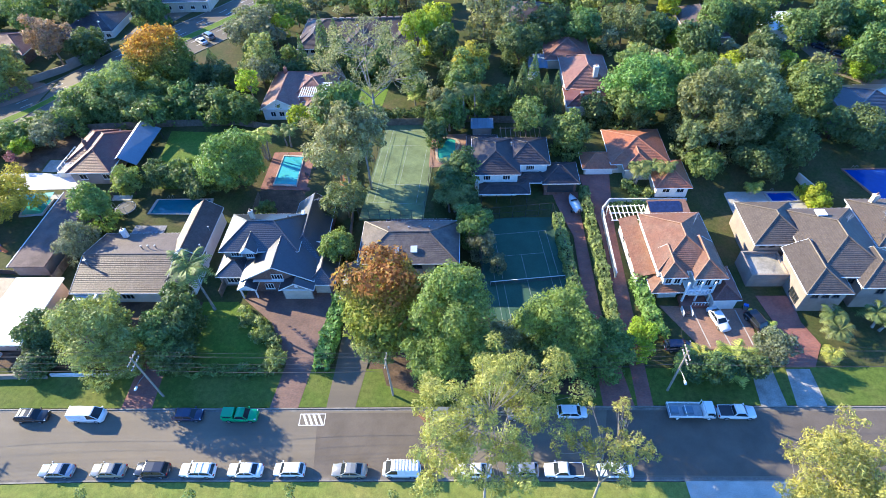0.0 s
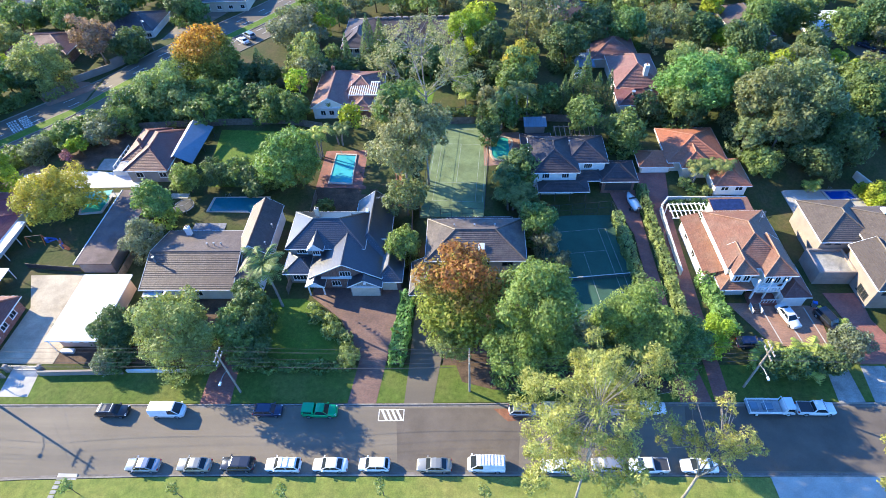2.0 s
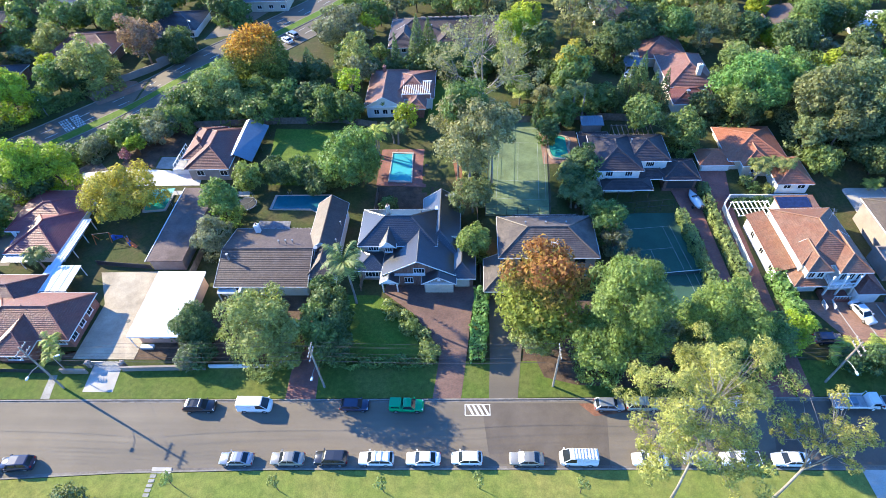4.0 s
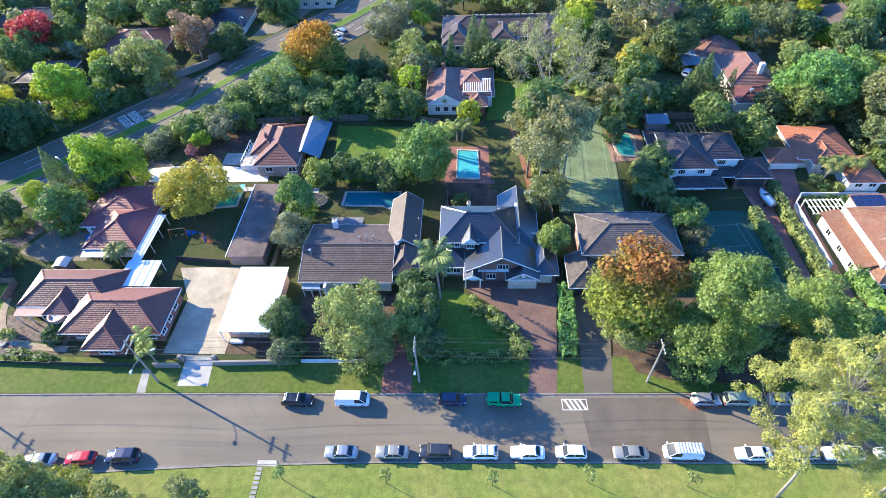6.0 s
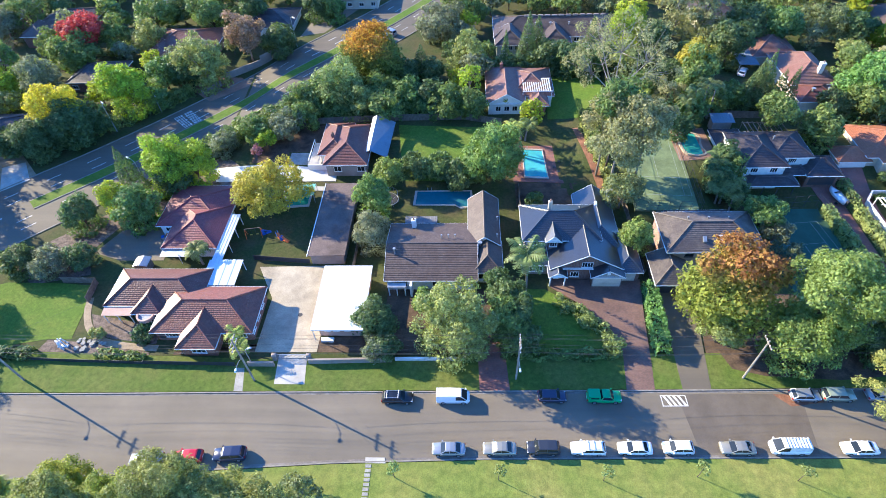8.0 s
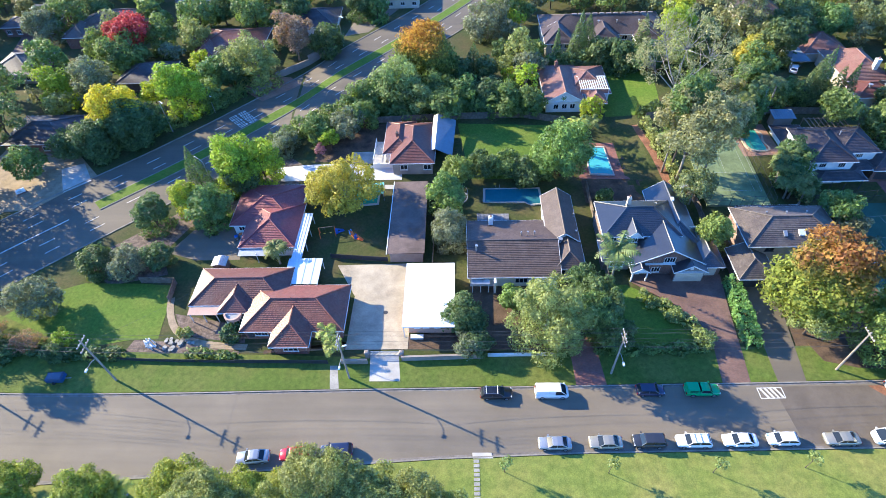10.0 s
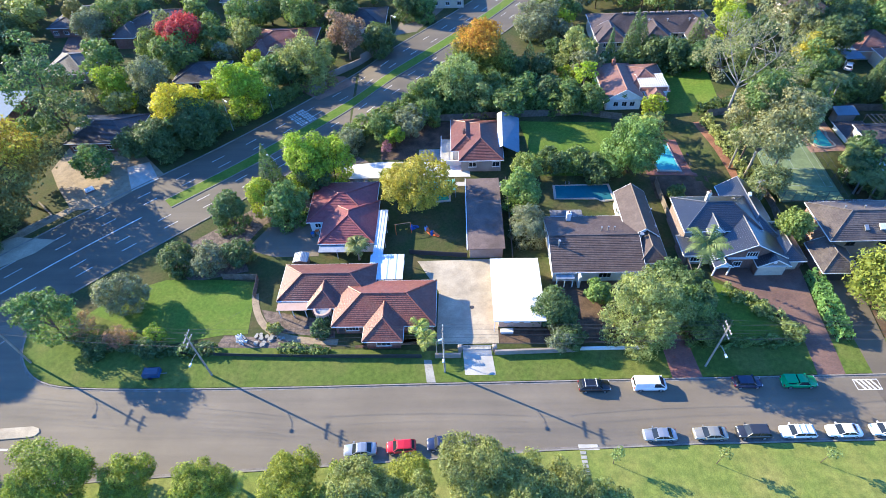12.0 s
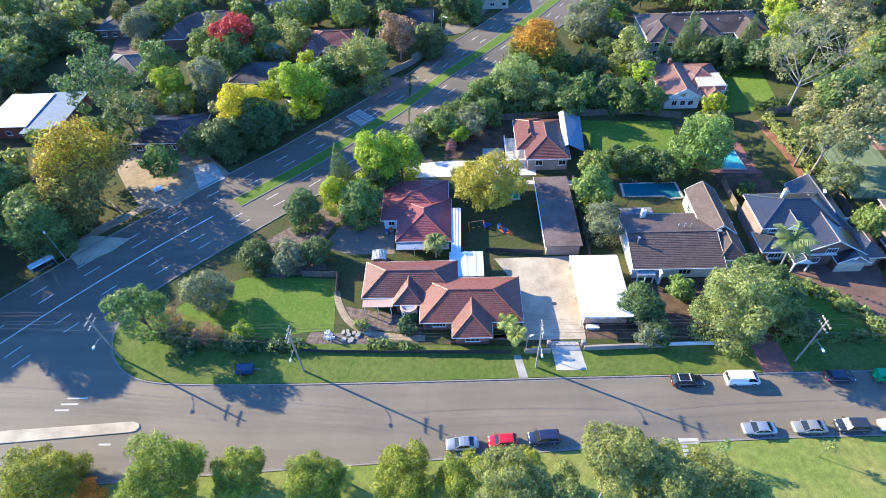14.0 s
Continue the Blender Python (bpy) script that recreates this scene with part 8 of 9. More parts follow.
POLES = ((-153.2, 41.2, 11.5), (-122.3, 38.6, 11.3), (-85.2, 38.8, 11.5), (-44.6, 39.4, 10.8), (-10.4, 39.9, 10.0), (29.1, 41.0, 10.5), (66.0, 41.0, 10.5))
for k, (x, y, hh) in enumerate(POLES):
    power_pole(x, y, hh, k != 4, 1 if k == 4 else 2)
far_poles = ((-200.0, 44.0, 11.0), ) + POLES + ((110.0, 41.5, 10.5), )


def cable(a, b, sag, r=0.022):
    g = Geo()
    pts = []
    for k in range(9):
        t = k / 8
        pts.append((lerp(a[0], b[0], t), lerp(a[1], b[1], t), lerp(a[2], b[2], t) - sag * 4 * t * (1 - t)))
    return solid("overhead_cable", g.tube(pts, r, 4), WIRE, "thin dark overhead power cable between poles", "cable", "overhead cables")


for (x0, y0, h0), (x1, y1, h1) in zip(far_poles, far_poles[1:]):
    for dy, dz in ((-1.1, -0.2), (-0.55, -0.2), (0.55, -0.2), (1.1, -0.2), (-1.1, -1.3), (1.1, -1.3), (0.15, -3.4)):
        cable((x0, y0 + dy, h0 + dz + 0.1), (x1, y1 + dy, h1 + dz + 0.1), 0.55 + 0.15 * (dz < -3), 0.013 if dz > -3 else 0.018)
for a, b in (((-85.2, 39, 10), (-88, 52, 5.2)), ((-122.3, 39, 10), (-110, 55, 5.0)), ((-44.6, 40, 9.5), (-46, 58, 3.6)), ((-155.4, 42, 10.5), (-175, 62, 9.0)), ((-155.4, 40, 10.5), (-176, 60, 9.0)), ((-85.2, 38, 9.5), (-79, 42, 1.9)), ((29.1, 42, 9), (34, 57.6, 5.2))):
    cable(a, b, 0.5, 0.012)


def street_lamp(x, y, height, turn, reach=1.8):
    s = thing("street_lamp", "slim grey street lamp with a curved arm", "street lamp", x, y, None, turn)
    part("pole", Geo().tube([(0, 0, -0.1), (0, 0, height * 0.5), (0, 0, height)], [0.11, 0.085, 0.06], 8), METAL_GREY, s)
    a = part("arm", Geo().tube([(0, 0, height), (reach * 0.5, 0, height + 0.45), (reach, 0, height + 0.5)], 0.045, 6), METAL_GREY, s)
    part("lamp_head", Geo().frustum((reach - 0.1, reach + 0.6, -0.15, 0.15), (reach, reach + 0.5, -0.09, 0.09), height + 0.42, height + 0.6), METAL_WHITE, a)


street_lamp(-137.6, 106.4, 8.5, -45)
street_lamp(-129.6, 114.6, 4.5, -45, 0.4)
street_lamp(-101.0, 146.0, 8.5, -45)
street_lamp(-174.0, 64.0, 8.5, -45)
street_lamp(-120.5, 84.5, 7.5, 150)
street_lamp(-86.5, 41.9, 3.6, 20, 0.5)

# ---------------------------------------------------------------- vehicles at the kerbs
NEAR = "cars parked at the near kerb"
FAR = "cars parked at the far kerb"
car("sedan", "silver", -54.7, 28.15, 180, "silver sedan parked at the kerb", group=NEAR)
car("sedan", "gold", -47.6, 28.3, 180, "champagne sedan parked at the kerb", group=NEAR)
car("suv", "grey", -41.6, 28.45, 180, "dark grey compact off-roader parked at the kerb", group=NEAR)
car("wagon", "white", -35.4, 28.5, 180, "white estate car with roof bars, parked at the kerb", rack=3, group=NEAR)
car("sedan", "white", -29.0, 28.6, 180, "white sedan parked at the kerb", group=NEAR)
car("hatch", "white", -23.1, 28.75, 180, "white hatchback parked at the kerb", group=NEAR)
car("sedan", "gold", -15.1, 28.8, 180, "champagne sedan parked at the kerb", group=NEAR)
car("van", "white", -8.2, 29.0, 180, "white van with a loaded ladder rack", "van", rack=8, bare_side=True, group=NEAR)
car("sedan", "white", 1.2, 29.0, 180, "white sedan parked under the gum tree", group=NEAR)
car("hatch", "silver", 7.6, 29.2, 180, "small silver hatchback parked under the gum tree", group=NEAR)
car("ute", "white", 12.9, 29.2, 180, "white utility with a tray load under a blue sheet", "pickup", tray="cover", group=NEAR)
car("sedan", "white", 19.4, 29.3, 180, "white sedan parked in shade", group=NEAR)
car("sedan", "silver", -97.1, 26.2, 184, "silver sedan parked at the kerb", group=NEAR)
car("hatch", "red", -91.3, 26.6, 184, "bright red hatchback parked at the kerb", group=NEAR)
car("suv", "navy", -85.4, 27.0, 184, "navy off-roader parked at the kerb", group=NEAR)
car("wagon", "black", -62.5, 35.9, 0, "dark estate car with roof bars, parked at the kerb", rack=2, group=FAR)
car("van", "white", -54.2, 36.05, 0, "white panel van parked at the kerb", "van", bare_side=True, group=FAR)
car("hatch", "navy", -39.5, 36.3, 0, "navy hatchback parked at the kerb", group=FAR)
car("ute", "green", -31.9, 36.3, 0, "bright green utility with a matching canopy", "pickup", tray="canopy", group=FAR)
car("hatch", "silver", -2.8, 36.8, 0, "silver hatchback parked at the kerb", group=FAR)
car("suv", "sage", 1.9, 36.9, 0, "sage green off-roader parked at the kerb", group=FAR)
car("sedan", "silver", 8.3, 37.0, 0, "silver sedan parked beside the verge", group=FAR)
car("hatch", "white", 15.0, 37.3, 0, "white hatchback parked beside the verge", group=FAR)
car("ute", "white", 37.4, 37.5, 0, "white double-cab utility with a covered tray", "pickup", tray="cover", group=FAR)
flatbed_truck(31.2, 37.5, 0)
car("sedan", "white", 39.9, 53.2, -76, "white sedan parked on a brick forecourt")
car("hatch", "navy", 32.4, 48.2, 0, "navy hatchback parked under trees")
car("suv", "black", 45.6, 52.4, -70, "dark off-roader parked beside a garage")
car("suv", "silver", -74.5, 152.0, 140, "silver off-roader beside the service lane")
car("sedan", "white", -75.5, 149.0, 140, "white sedan beside the service lane")
car("sedan", "white", -106.0, 150.0, 100, "white sedan in a driveway")
car("sedan", "white", -199.0, 168.0, 100, "white sedan in a shared driveway")
car("hatch", "silver", -196.0, 166.0, 100, "silver hatchback in a shared driveway")
car("sedan", "black", -188.6, 146.0, 120, "dark sedan in a shared driveway")
car("sedan", "navy", 89.0, 134.0, -50, "navy sedan in a shared court")
car("hatch", "grey", 92.0, 130.0, -50, "grey hatchback in a shared court")
car("hatch", "red", 94.0, 127.0, -50, "red hatchback in a shared court")
car("hatch", "white", 16.5, 123.0, 60, "white hatchback beside a rear house")


def boat_on_trailer(x, y, turn):
    b = thing("boat", "white covered runabout boat on a trailer", "boat", x, y, None, turn)
    g = Geo()
    st = [(-2.2, 0.85, 0.55, 1.25), (-1.0, 0.95, 0.5, 1.3), (0.6, 0.9, 0.5, 1.4), (1.7, 0.55, 0.62, 1.45), (2.4, 0.06, 0.9, 1.5)]
    for px, w, zb, zt in st:
        g.v += [(px, 0, zb), (px, -w * 0.8, zb + 0.25), (px, -w, zt), (px, 0, zt + 0.25), (px, w, zt), (px, w * 0.8, zb + 0.25)]
    for i in range(4):
        for j in range(6):
            a, c = i * 6 + j, i * 6 + (j + 1) % 6
            g.f.append((a, a + 6, c + 6, c))
    g.f += [(0, 1, 2, 3, 4, 5), (29, 28, 27, 26, 25, 24)]
    hull = part("hull", g, PAINTS["white"], b, "", True)
    part("windscreen", Geo().frustum((0.3, 0.8, -0.6, 0.6), (0.2, 0.4, -0.5, 0.5), 1.55, 1.95), GLASS, hull)
    part("outboard_motor", Geo().box(-2.6, -2.2, -0.2, 0.2, 0.6, 1.7), DARK_PAINT, hull)
    part("trailer_frame", Geo().box(-2.0, 3.2, -0.06, 0.06, 0.4, 0.5).box(-1.2, -1.0, -0.9, 0.9, 0.36, 0.46), METAL_GREY, b)
    for s in (-1, 1):
        part("wheel", Geo().disc(-1.1, s * 0.98, 0.3, 0.3, "y", 0.18), RUBBER, b)


boat_on_trailer(20.9, 79.4, 105)
tr = thing("box_trailer", "blue box trailer standing on the verge", "trailer", -131.8, 38.7, 0.12, 3)
part("body", Geo().frustum((-1.3, 1.3, -0.75, 0.75), (-1.25, 1.25, -0.7, 0.7), 0.35, 1.15), PAINTS["blue"], tr)
part("cover", Geo().frustum((-1.32, 1.32, -0.77, 0.77), (-1.1, 1.1, -0.55, 0.55), 1.15, 1.32), PAINTS["navy"], tr)
part("drawbar", Geo().box(1.3, 2.3, -0.05, 0.05, 0.35, 0.45), METAL_GREY, tr)
for s in (-1, 1):
    w = part("wheel", Geo().disc(-0.2, s * 0.82, 0.28, 0.28, "y", 0.18), RUBBER, tr)


def wheelie_bin(x, y, lid):
    b = thing("wheelie_bin", "dark wheeled rubbish bin with a coloured lid", "bin", x, y, None, random.Random(int(x * 7)).uniform(0, 360))
    part("body", Geo().frustum((-0.24, 0.24, -0.26, 0.26), (-0.3, 0.3, -0.34, 0.34), 0.08, 0.95), GREY_PAINT, b)
    part("lid", Geo().frustum((-0.32, 0.32, -0.37, 0.37), (-0.26, 0.26, -0.3, 0.3), 0.95, 1.05), lid, b)
    for s in (-1, 1):
        part("wheel", Geo().disc(s * 0.25, 0.28, 0.1, 0.1, "x", 0.06, 10), RUBBER, b)


for x, y, m in ((44.9, 55.6, BLUE_PLASTIC), (45.2, 54.6, YELLOW_PLASTIC), (45.6, 53.6, BLUE_PLASTIC), (-110.6, 70.0, ORANGE_PLASTIC), (-111.4, 69.4, BLUE_PLASTIC)):
    wheelie_bin(x, y, m)
for x, y in ((-36.2, 90.0), (-35.0, 92.0), (-35.4, 88.5)):
    c = thing("garden_chair", "dark outdoor chair beside the pool", "chair", x + 3.0, y, None, 90)
    part("seat", Geo().box(-0.25, 0.25, -0.25, 0.25, 0.42, 0.46), DARK_PAINT, c)
    part("backrest", Geo().box(-0.25, 0.25, 0.22, 0.27, 0.46, 0.95), DARK_PAINT, c)
    for sx in (-0.22, 0.22):
        for sy in (-0.22, 0.22):
            part("leg", Geo().box(sx - 0.02, sx + 0.02, sy - 0.02, sy + 0.02, 0, 0.42), DARK_PAINT, c)

# ---------------------------------------------------------------- hedges and palms
hedge("yellow-green clipped hedge beside a driveway", [(17.2, 76.5), (18.2, 60), (18.8, 46.5)], 1.7, 2.0, "light", 11)
hedge("light green hedge between two driveways", [(23.0, 83.0), (23.4, 68), (23.3, 46.0)], 1.5, 1.9, "light", 12)
hedge("tall green hedge beside the villa", [(28.8, 61.0), (29.6, 49.0)], 2.0, 2.6, "bright", 13)
hedge("bright green hedge between driveways", [(-20.6, 57.0), (-21.6, 43.5)], 2.2, 2.2, "bright", 14)
hedge("dark hedge inside the street fence", [(-149.0, 45.6), (-131, 42.8), (-123, 43.2)], 1.6, 1.2, "dark", 15, lumps=0.4)
hedge("low leafy hedge along the frontage", [(-112.5, 43.2), (-104.2, 42.6)], 1.4, 1.0, "broad", 16, lumps=0.3)
hedge("dark overgrown hedge along the main road", [(-150.5, 97.5), (-142.0, 105.0)], 5.0, 5.4, "dark", 17, 0.34, 0.9)
hedge("low loose hedge along the main road", [(-142.0, 105.5), (-134.0, 112.5), (-124.5, 123.0)], 3.0, 2.6, "broad", 27, 0.32, 0.6)
hedge("overgrown hedge along the main road", [(-116.5, 92.5), (-103.6, 105.2), (-94.6, 110.0), (-87.0, 119.5), (-78.5, 132.0)], 3.5, 3.0, "broad", 18, 0.32, 0.6)
hedge("long mixed hedge behind the back lawns", [(-96.0, 109.6), (-72.0, 109.8), (-48.0, 109.2)], 3.4, 3.8, "broad", 19, 0.32, 0.7)
hedge("dark hedge behind the cottage", [(-30.0, 128.5), (-12.0, 127.0)], 3.0, 4.0, "dark", 20, 0.34, 0.7)
hedge("dark hedge at the foot of the cottage garden", [(-26.0, 106.5), (-14.0, 106.5), (0, 107.0)], 2.0, 2.4, "dark", 21, 0.3, 0.5)
hedge("shrubby border along a front garden", [(-43.8, 43.6), (-36.0, 43.4), (-28.6, 43.6)], 1.2, 1.2, "broad", 22, 0.24, 0.4)
hedge("low shrubby border along a curving driveway", [(-37.0, 54.6), (-33.6, 52.4), (-30.4, 49.0), (-28.9, 46.6), (-28.5, 43.4)], 1.4, 1.0, "light", 26, 0.22, 0.35)
hedge("lime hedge beside the plunge pool", [(66.0, 76.7), (63.8, 83.0)], 1.8, 1.8, "lime", 23)
hedge("loose green hedge beside the old court", [(-22.4, 83.0), (-24.2, 94.0), (-25.2, 103.0)], 1.5, 1.7, "light", 26, 0.26, 0.5)
hedge("dark clipped hedge behind the villa", [(27.5, 78.8), (41.5, 78.6)], 1.2, 1.6, "dark", 24)
hedge("dark hedge in front of the apartment building", [(-52.0, 128.0), (-40.0, 128.4), (-30.0, 128.5)], 3.0, 4.0, "dark", 25, 0.34, 0.7)
palm(-101.5, 63.0, 4.2, 2.6, "bushy grey-green date palm behind the bungalow", 1, 1, "palm", 30, 0.1, 0.9)
palm(-88.7, 44.2, 3.4, 2.1, "pair of young palms with pale trunks", 2, 2, "palmlime", 9, 0.5, 0.75)
palm(-42.0, 55.4, 10.6, 3.9, "tall palm with arching fronds", 3, 1, "palm", 22, 0.5, 0.75, width=0.95)
palm(-113.3, 21.2, 2.6, 2.0, "small bright palm among street trees", 4, 1, "palmlime", 13, 0.2, 0.8)
palm(-43.0, 95.8, 7.4, 3.0, "bright clump of garden palms", 5, 3, "palmlime", 12, 0.6, 0.75)
palm(-39.2, 100.0, 5.0, 2.6, "garden palm beside the pool", 6, 2, "palm", 12, 0.5, 0.75)
palm(-3.8, 101.4, 9.0, 2.8, "tall palm with hanging skirts", 7, 2, "palm", 18, 0.6, 1.0)
palm(-0.3, 102.6, 9.5, 2.8, "tall slender palm behind gardens", 8, 1, "palm", 18, 0.4, 1.0)
palm(2.2, 104.0, 8.5, 2.8, "tall slender palm behind gardens", 9, 1, "palm", 18, 0.3, 1.0)
palm(-11.2, 109.5, 4.0, 2.0, "young palm on the lawn", 10, 1, "palmlime", 11, 0.2, 0.7)
palm(33.2, 84.6, 4.6, 2.2, "feathery palm in front of the orange-roofed house", 11, 2, "palm", 14, 0.5, 0.85)
palm(36.9, 84.9, 4.8, 2.2, "feathery palm in front of the orange-roofed house", 12, 2, "palm", 14, 0.5, 0.85)
palm(54.9, 82.6, 1.8, 2.0, "bright low palm beside the terrace", 13, 1, "palmlime", 15, 0.1, 0.8)
palm(56.0, 51.0, 2.8, 2.6, "broad-leaved palm in a front garden", 14, 2, "palm", 12, 0.5, 0.8, width=0.8)
palm(63.3, 51.8, 3.0, 2.6, "broad-leaved palm in a front garden", 15, 2, "palm", 12, 0.5, 0.8, width=0.8)
palm(46.6, 51.6, 1.0, 1.7, "low bright cordyline in a bed", 16, 1, "palmlime", 14, 0.1, 0.7, width=0.6)
palm(47.6, 49.6, 1.0, 1.7, "low bright cordyline in a bed", 17, 1, "palmlime", 14, 0.1, 0.7, width=0.6)
palm(54.0, 46.6, 1.2, 1.7, "low bright garden palm", 18, 1, "palmlime", 16, 0.1, 0.8)
palm(-2.5, 78.4, 5.6, 2.8, "shaggy palm beside the dark house", 19, 2, "palm", 18, 0.5, 0.95)
palm(-3.5, 82.3, 6.2, 2.8, "shaggy palm beside the old court", 20, 2, "palm", 18, 0.5, 0.95)
palm(-0.8, 76.5, 4.6, 2.6, "shaggy palm beside the old court", 21, 1, "palm", 18, 0.3, 0.95)


def sapling(x, y, seed):
    rng = np.random.default_rng(seed)
    lobes = crown_lobes(rng, 0.85, 3.5, 1.2, 9, 0.7, (0.3, 0.45))
    return tree("sapling", "young yellow-green street tree in the grass", "tree", x, y, lobes, 0.13, 0.75, LEAF["light"], BARK, 0.05, seed, 4.2, group="young street trees")


for k, (x, y) in enumerate(((-61.9, 24.3), (-47.9, 24.2), (-33.9, 24.3), (-21.5, 25.0), (-8.5, 24.7))):
    sapling(x, y, 60 + k)

# ---------------------------------------------------------------- trees and shrubs
plant("nearlime", -153.3, 20.1, 5.4, 4.0)
plant("nearlime", -136.3, 20.2, 5.7, 6.0)
plant("nearlime", -126.9, 20.8, 3.9, 4.5)
plant("nearlime", -116.4, 20.2, 3.9, 4.0)
plant("nearlime", -104.7, 20.3, 4.7, 4.5)
plant("tallolive", -92.3, 12.6, 3.8, 22.2)
plant("tallolive", -87.4, 12.0, 3.3, 20.4)
plant("tallolive", -81.8, 15.0, 3.7, 22.6)
plant("tallolive", -77.0, 13.8, 3.8, 20.8)
plant("tallolive", -72.2, 14.0, 3.6, 19.0)
plant("tallolive", -68.0, 13.2, 2.9, 17.2)
plant("nearlime", -96.4, 19.8, 4.0, 5.0)
plant("nearlime", -89.4, 20.6, 3.5, 5.0)
plant("orange", -147.7, 18.2, 3.2, 2.0)
plant("brownish", -73.6, 21.5, 2.8, 3.0)
plant("gum", 3.0, 27.6, 7.6, 18.2)
plant("gum2", 15.2, 25.4, 4.0, 17.2)
plant("gumy", 38.6, 23.6, 5.9, 14.6)
plant("autumn", -11.4, 50.6, 6.2, 12.8)
plant("lightgreen", -12.5, 46.4, 4.3, 5.0)
plant("fresh", -1.3, 44.8, 5.9, 16.2)
plant("fresh", -3.6, 42.6, 4.7, 8.0)
plant("fresh", 1.5, 43.5, 3.9, 8.0)
plant("greyleaf", 5.8, 46.7, 2.8, 6.0)
plant("fresh", 13.6, 46.0, 5.9, 8.8)
plant("broad", 19.8, 44.4, 4.1, 6.4)
plant("dark", 10.3, 43.6, 3.6, 5.0)
plant("lime", 25.9, 47.5, 2.9, 4.6)
plant("light", -54.2, 45.3, 6.4, 8.4)
plant("light", -51.6, 44.6, 3.4, 5.0)
plant("broad", -44.8, 44.9, 3.0, 4.2)
plant("dark", -67.0, 48.6, 3.9, 3.0)
plant("dark", -65.1, 44.2, 2.7, 2.0)
plant("fresh", -58.8, 52.7, 2.5, 2.2)
plant("greyleaf", -66.4, 43.9, 2.7, 1.6)
plant("dark", -43.6, 44.6, 3.2, 3.5)
plant("dark", -45.0, 52.0, 3.5, 5.0)
plant("dark", -46.8, 55.4, 2.5, 4.6)
plant("dark", -44.4, 48.6, 3.3, 5.4)
plant("broad", -46.4, 47.0, 3.0, 6.4)
plant("lightgreen", -28.9, 45.2, 2.0, 1.2)
plant("lightgreen", -32.3, 49.6, 1.8, 1.0)
plant("lightgreen", -35.6, 52.5, 1.3, 0.9)
plant("fresh", -21.9, 65.4, 3.2, 5.4)
plant("broad", 1.5, 69.8, 3.5, 6.5)
plant("greyleaf", 2.9, 66.5, 2.7, 5.0)
plant("greyleaf", 5.7, 63.7, 1.7, 3.0)
plant("cycad", 33.9, 45.0, 3.4, 2.6)
plant("cycad", 39.1, 44.8, 3.6, 2.8)
plant("greyleaf", 45.4, 46.6, 3.1, 2.8)
plant("broad", 46.2, 86.8, 3.7, 2.6)
plant("lime", 65.0, 80.1, 2.7, 2.0)
plant("lime", 65.3, 77.8, 2.1, 1.6)
plant("light", 31.4, 83.6, 1.6, 1.2)
plant("broad", 32.8, 82.2, 1.5, 1.0)
plant("lightgreen", 34.8, 81.8, 1.6, 1.1)
plant("fresh", -46.2, 86.8, 6.6, 6.8)
plant("fresh", -68.0, 84.6, 3.5, 3.8)
plant("fresh", -70.3, 75.6, 3.9, 6.2)
plant("greyleaf", -69.5, 67.5, 3.9, 4.8)
plant("dark", -62.6, 87.0, 3.6, 2.8)
plant("broad", -58.1, 87.0, 3.8, 3.0)
plant("dark", -53.8, 85.0, 3.8, 2.8)
plant("broad", -50.1, 86.3, 3.3, 2.6)
plant("broad", -38.6, 78.0, 2.1, 1.8)
plant("lime", -38.1, 73.0, 1.6, 1.5)
plant("yellowgreen", -90.6, 77.6, 7.6, 5.2)
plant("yellowgreen", -94.3, 79.3, 4.6, 5.0)
plant("gumback", -22.8, 83.8, 6.9, 12.8)
plant("gumback", -25.0, 86.6, 4.6, 15.0)
plant("gumback", -18.4, 82.8, 4.8, 14.0)
plant("brownish", -22.1, 76.8, 4.4, 5.5)
plant("broad", -23.3, 87.0, 4.8, 17.0)
plant("deadgum", -19.8, 104.8, 9.2, 15.6)
plant("broad", 0.1, 111.4, 5.1, 7.0)
plant("palmgreen", 0.5, 83.5, 4.0, 4.0)
plant("dark", 0.1, 79.0, 3.2, 3.0)
plant("yellowgreen", 1.4, 116.6, 4.6, 8.2)
plant("dark", -3.7, 118.7, 3.4, 4.0)
plant("broad", 7.1, 107.3, 3.7, 4.0)
plant("cone", 12.4, 107.9, 2.9, 7.0)
plant("cone", 14.9, 109.5, 2.9, 8.0)
plant("cone", 17.3, 107.1, 2.4, 6.0)
plant("cone", 19.5, 106.4, 2.2, 7.0)
plant("cone", 10.0, 106.2, 2.2, 6.0)
plant("cone", -7.6, 102.9, 1.7, 5.0)
plant("lime", -12.0, 132.6, 4.2, 8.8)
plant("dark", -5.3, 129.5, 4.1, 7.0)
plant("tall", 5.0, 144.2, 6.4, 7.6)
plant("tall", 11.5, 143.0, 6.0, 7.4)
plant("dark", 13.1, 127.2, 5.1, 7.0)
plant("dark", 21.3, 139.2, 6.3, 5.0)
plant("broad", 29.5, 137.4, 5.0, 6.0)
plant("brownish", 40.3, 139.0, 6.2, 4.8)
plant("lime", 53.0, 134.3, 3.5, 3.8)
plant("lime", 53.4, 147.0, 3.4, 6.5)
plant("dark", 47.8, 134.9, 4.2, 6.0)
plant("freshbig", 37.4, 105.2, 7.1, 8.0)
plant("freshbig", 43.0, 107.8, 5.2, 8.4)
plant("broad", 33.5, 101.0, 4.0, 6.0)
plant("olivebrown", 46.8, 98.2, 6.4, 10.0)
plant("olivebrown", 56.4, 97.9, 7.1, 10.0)
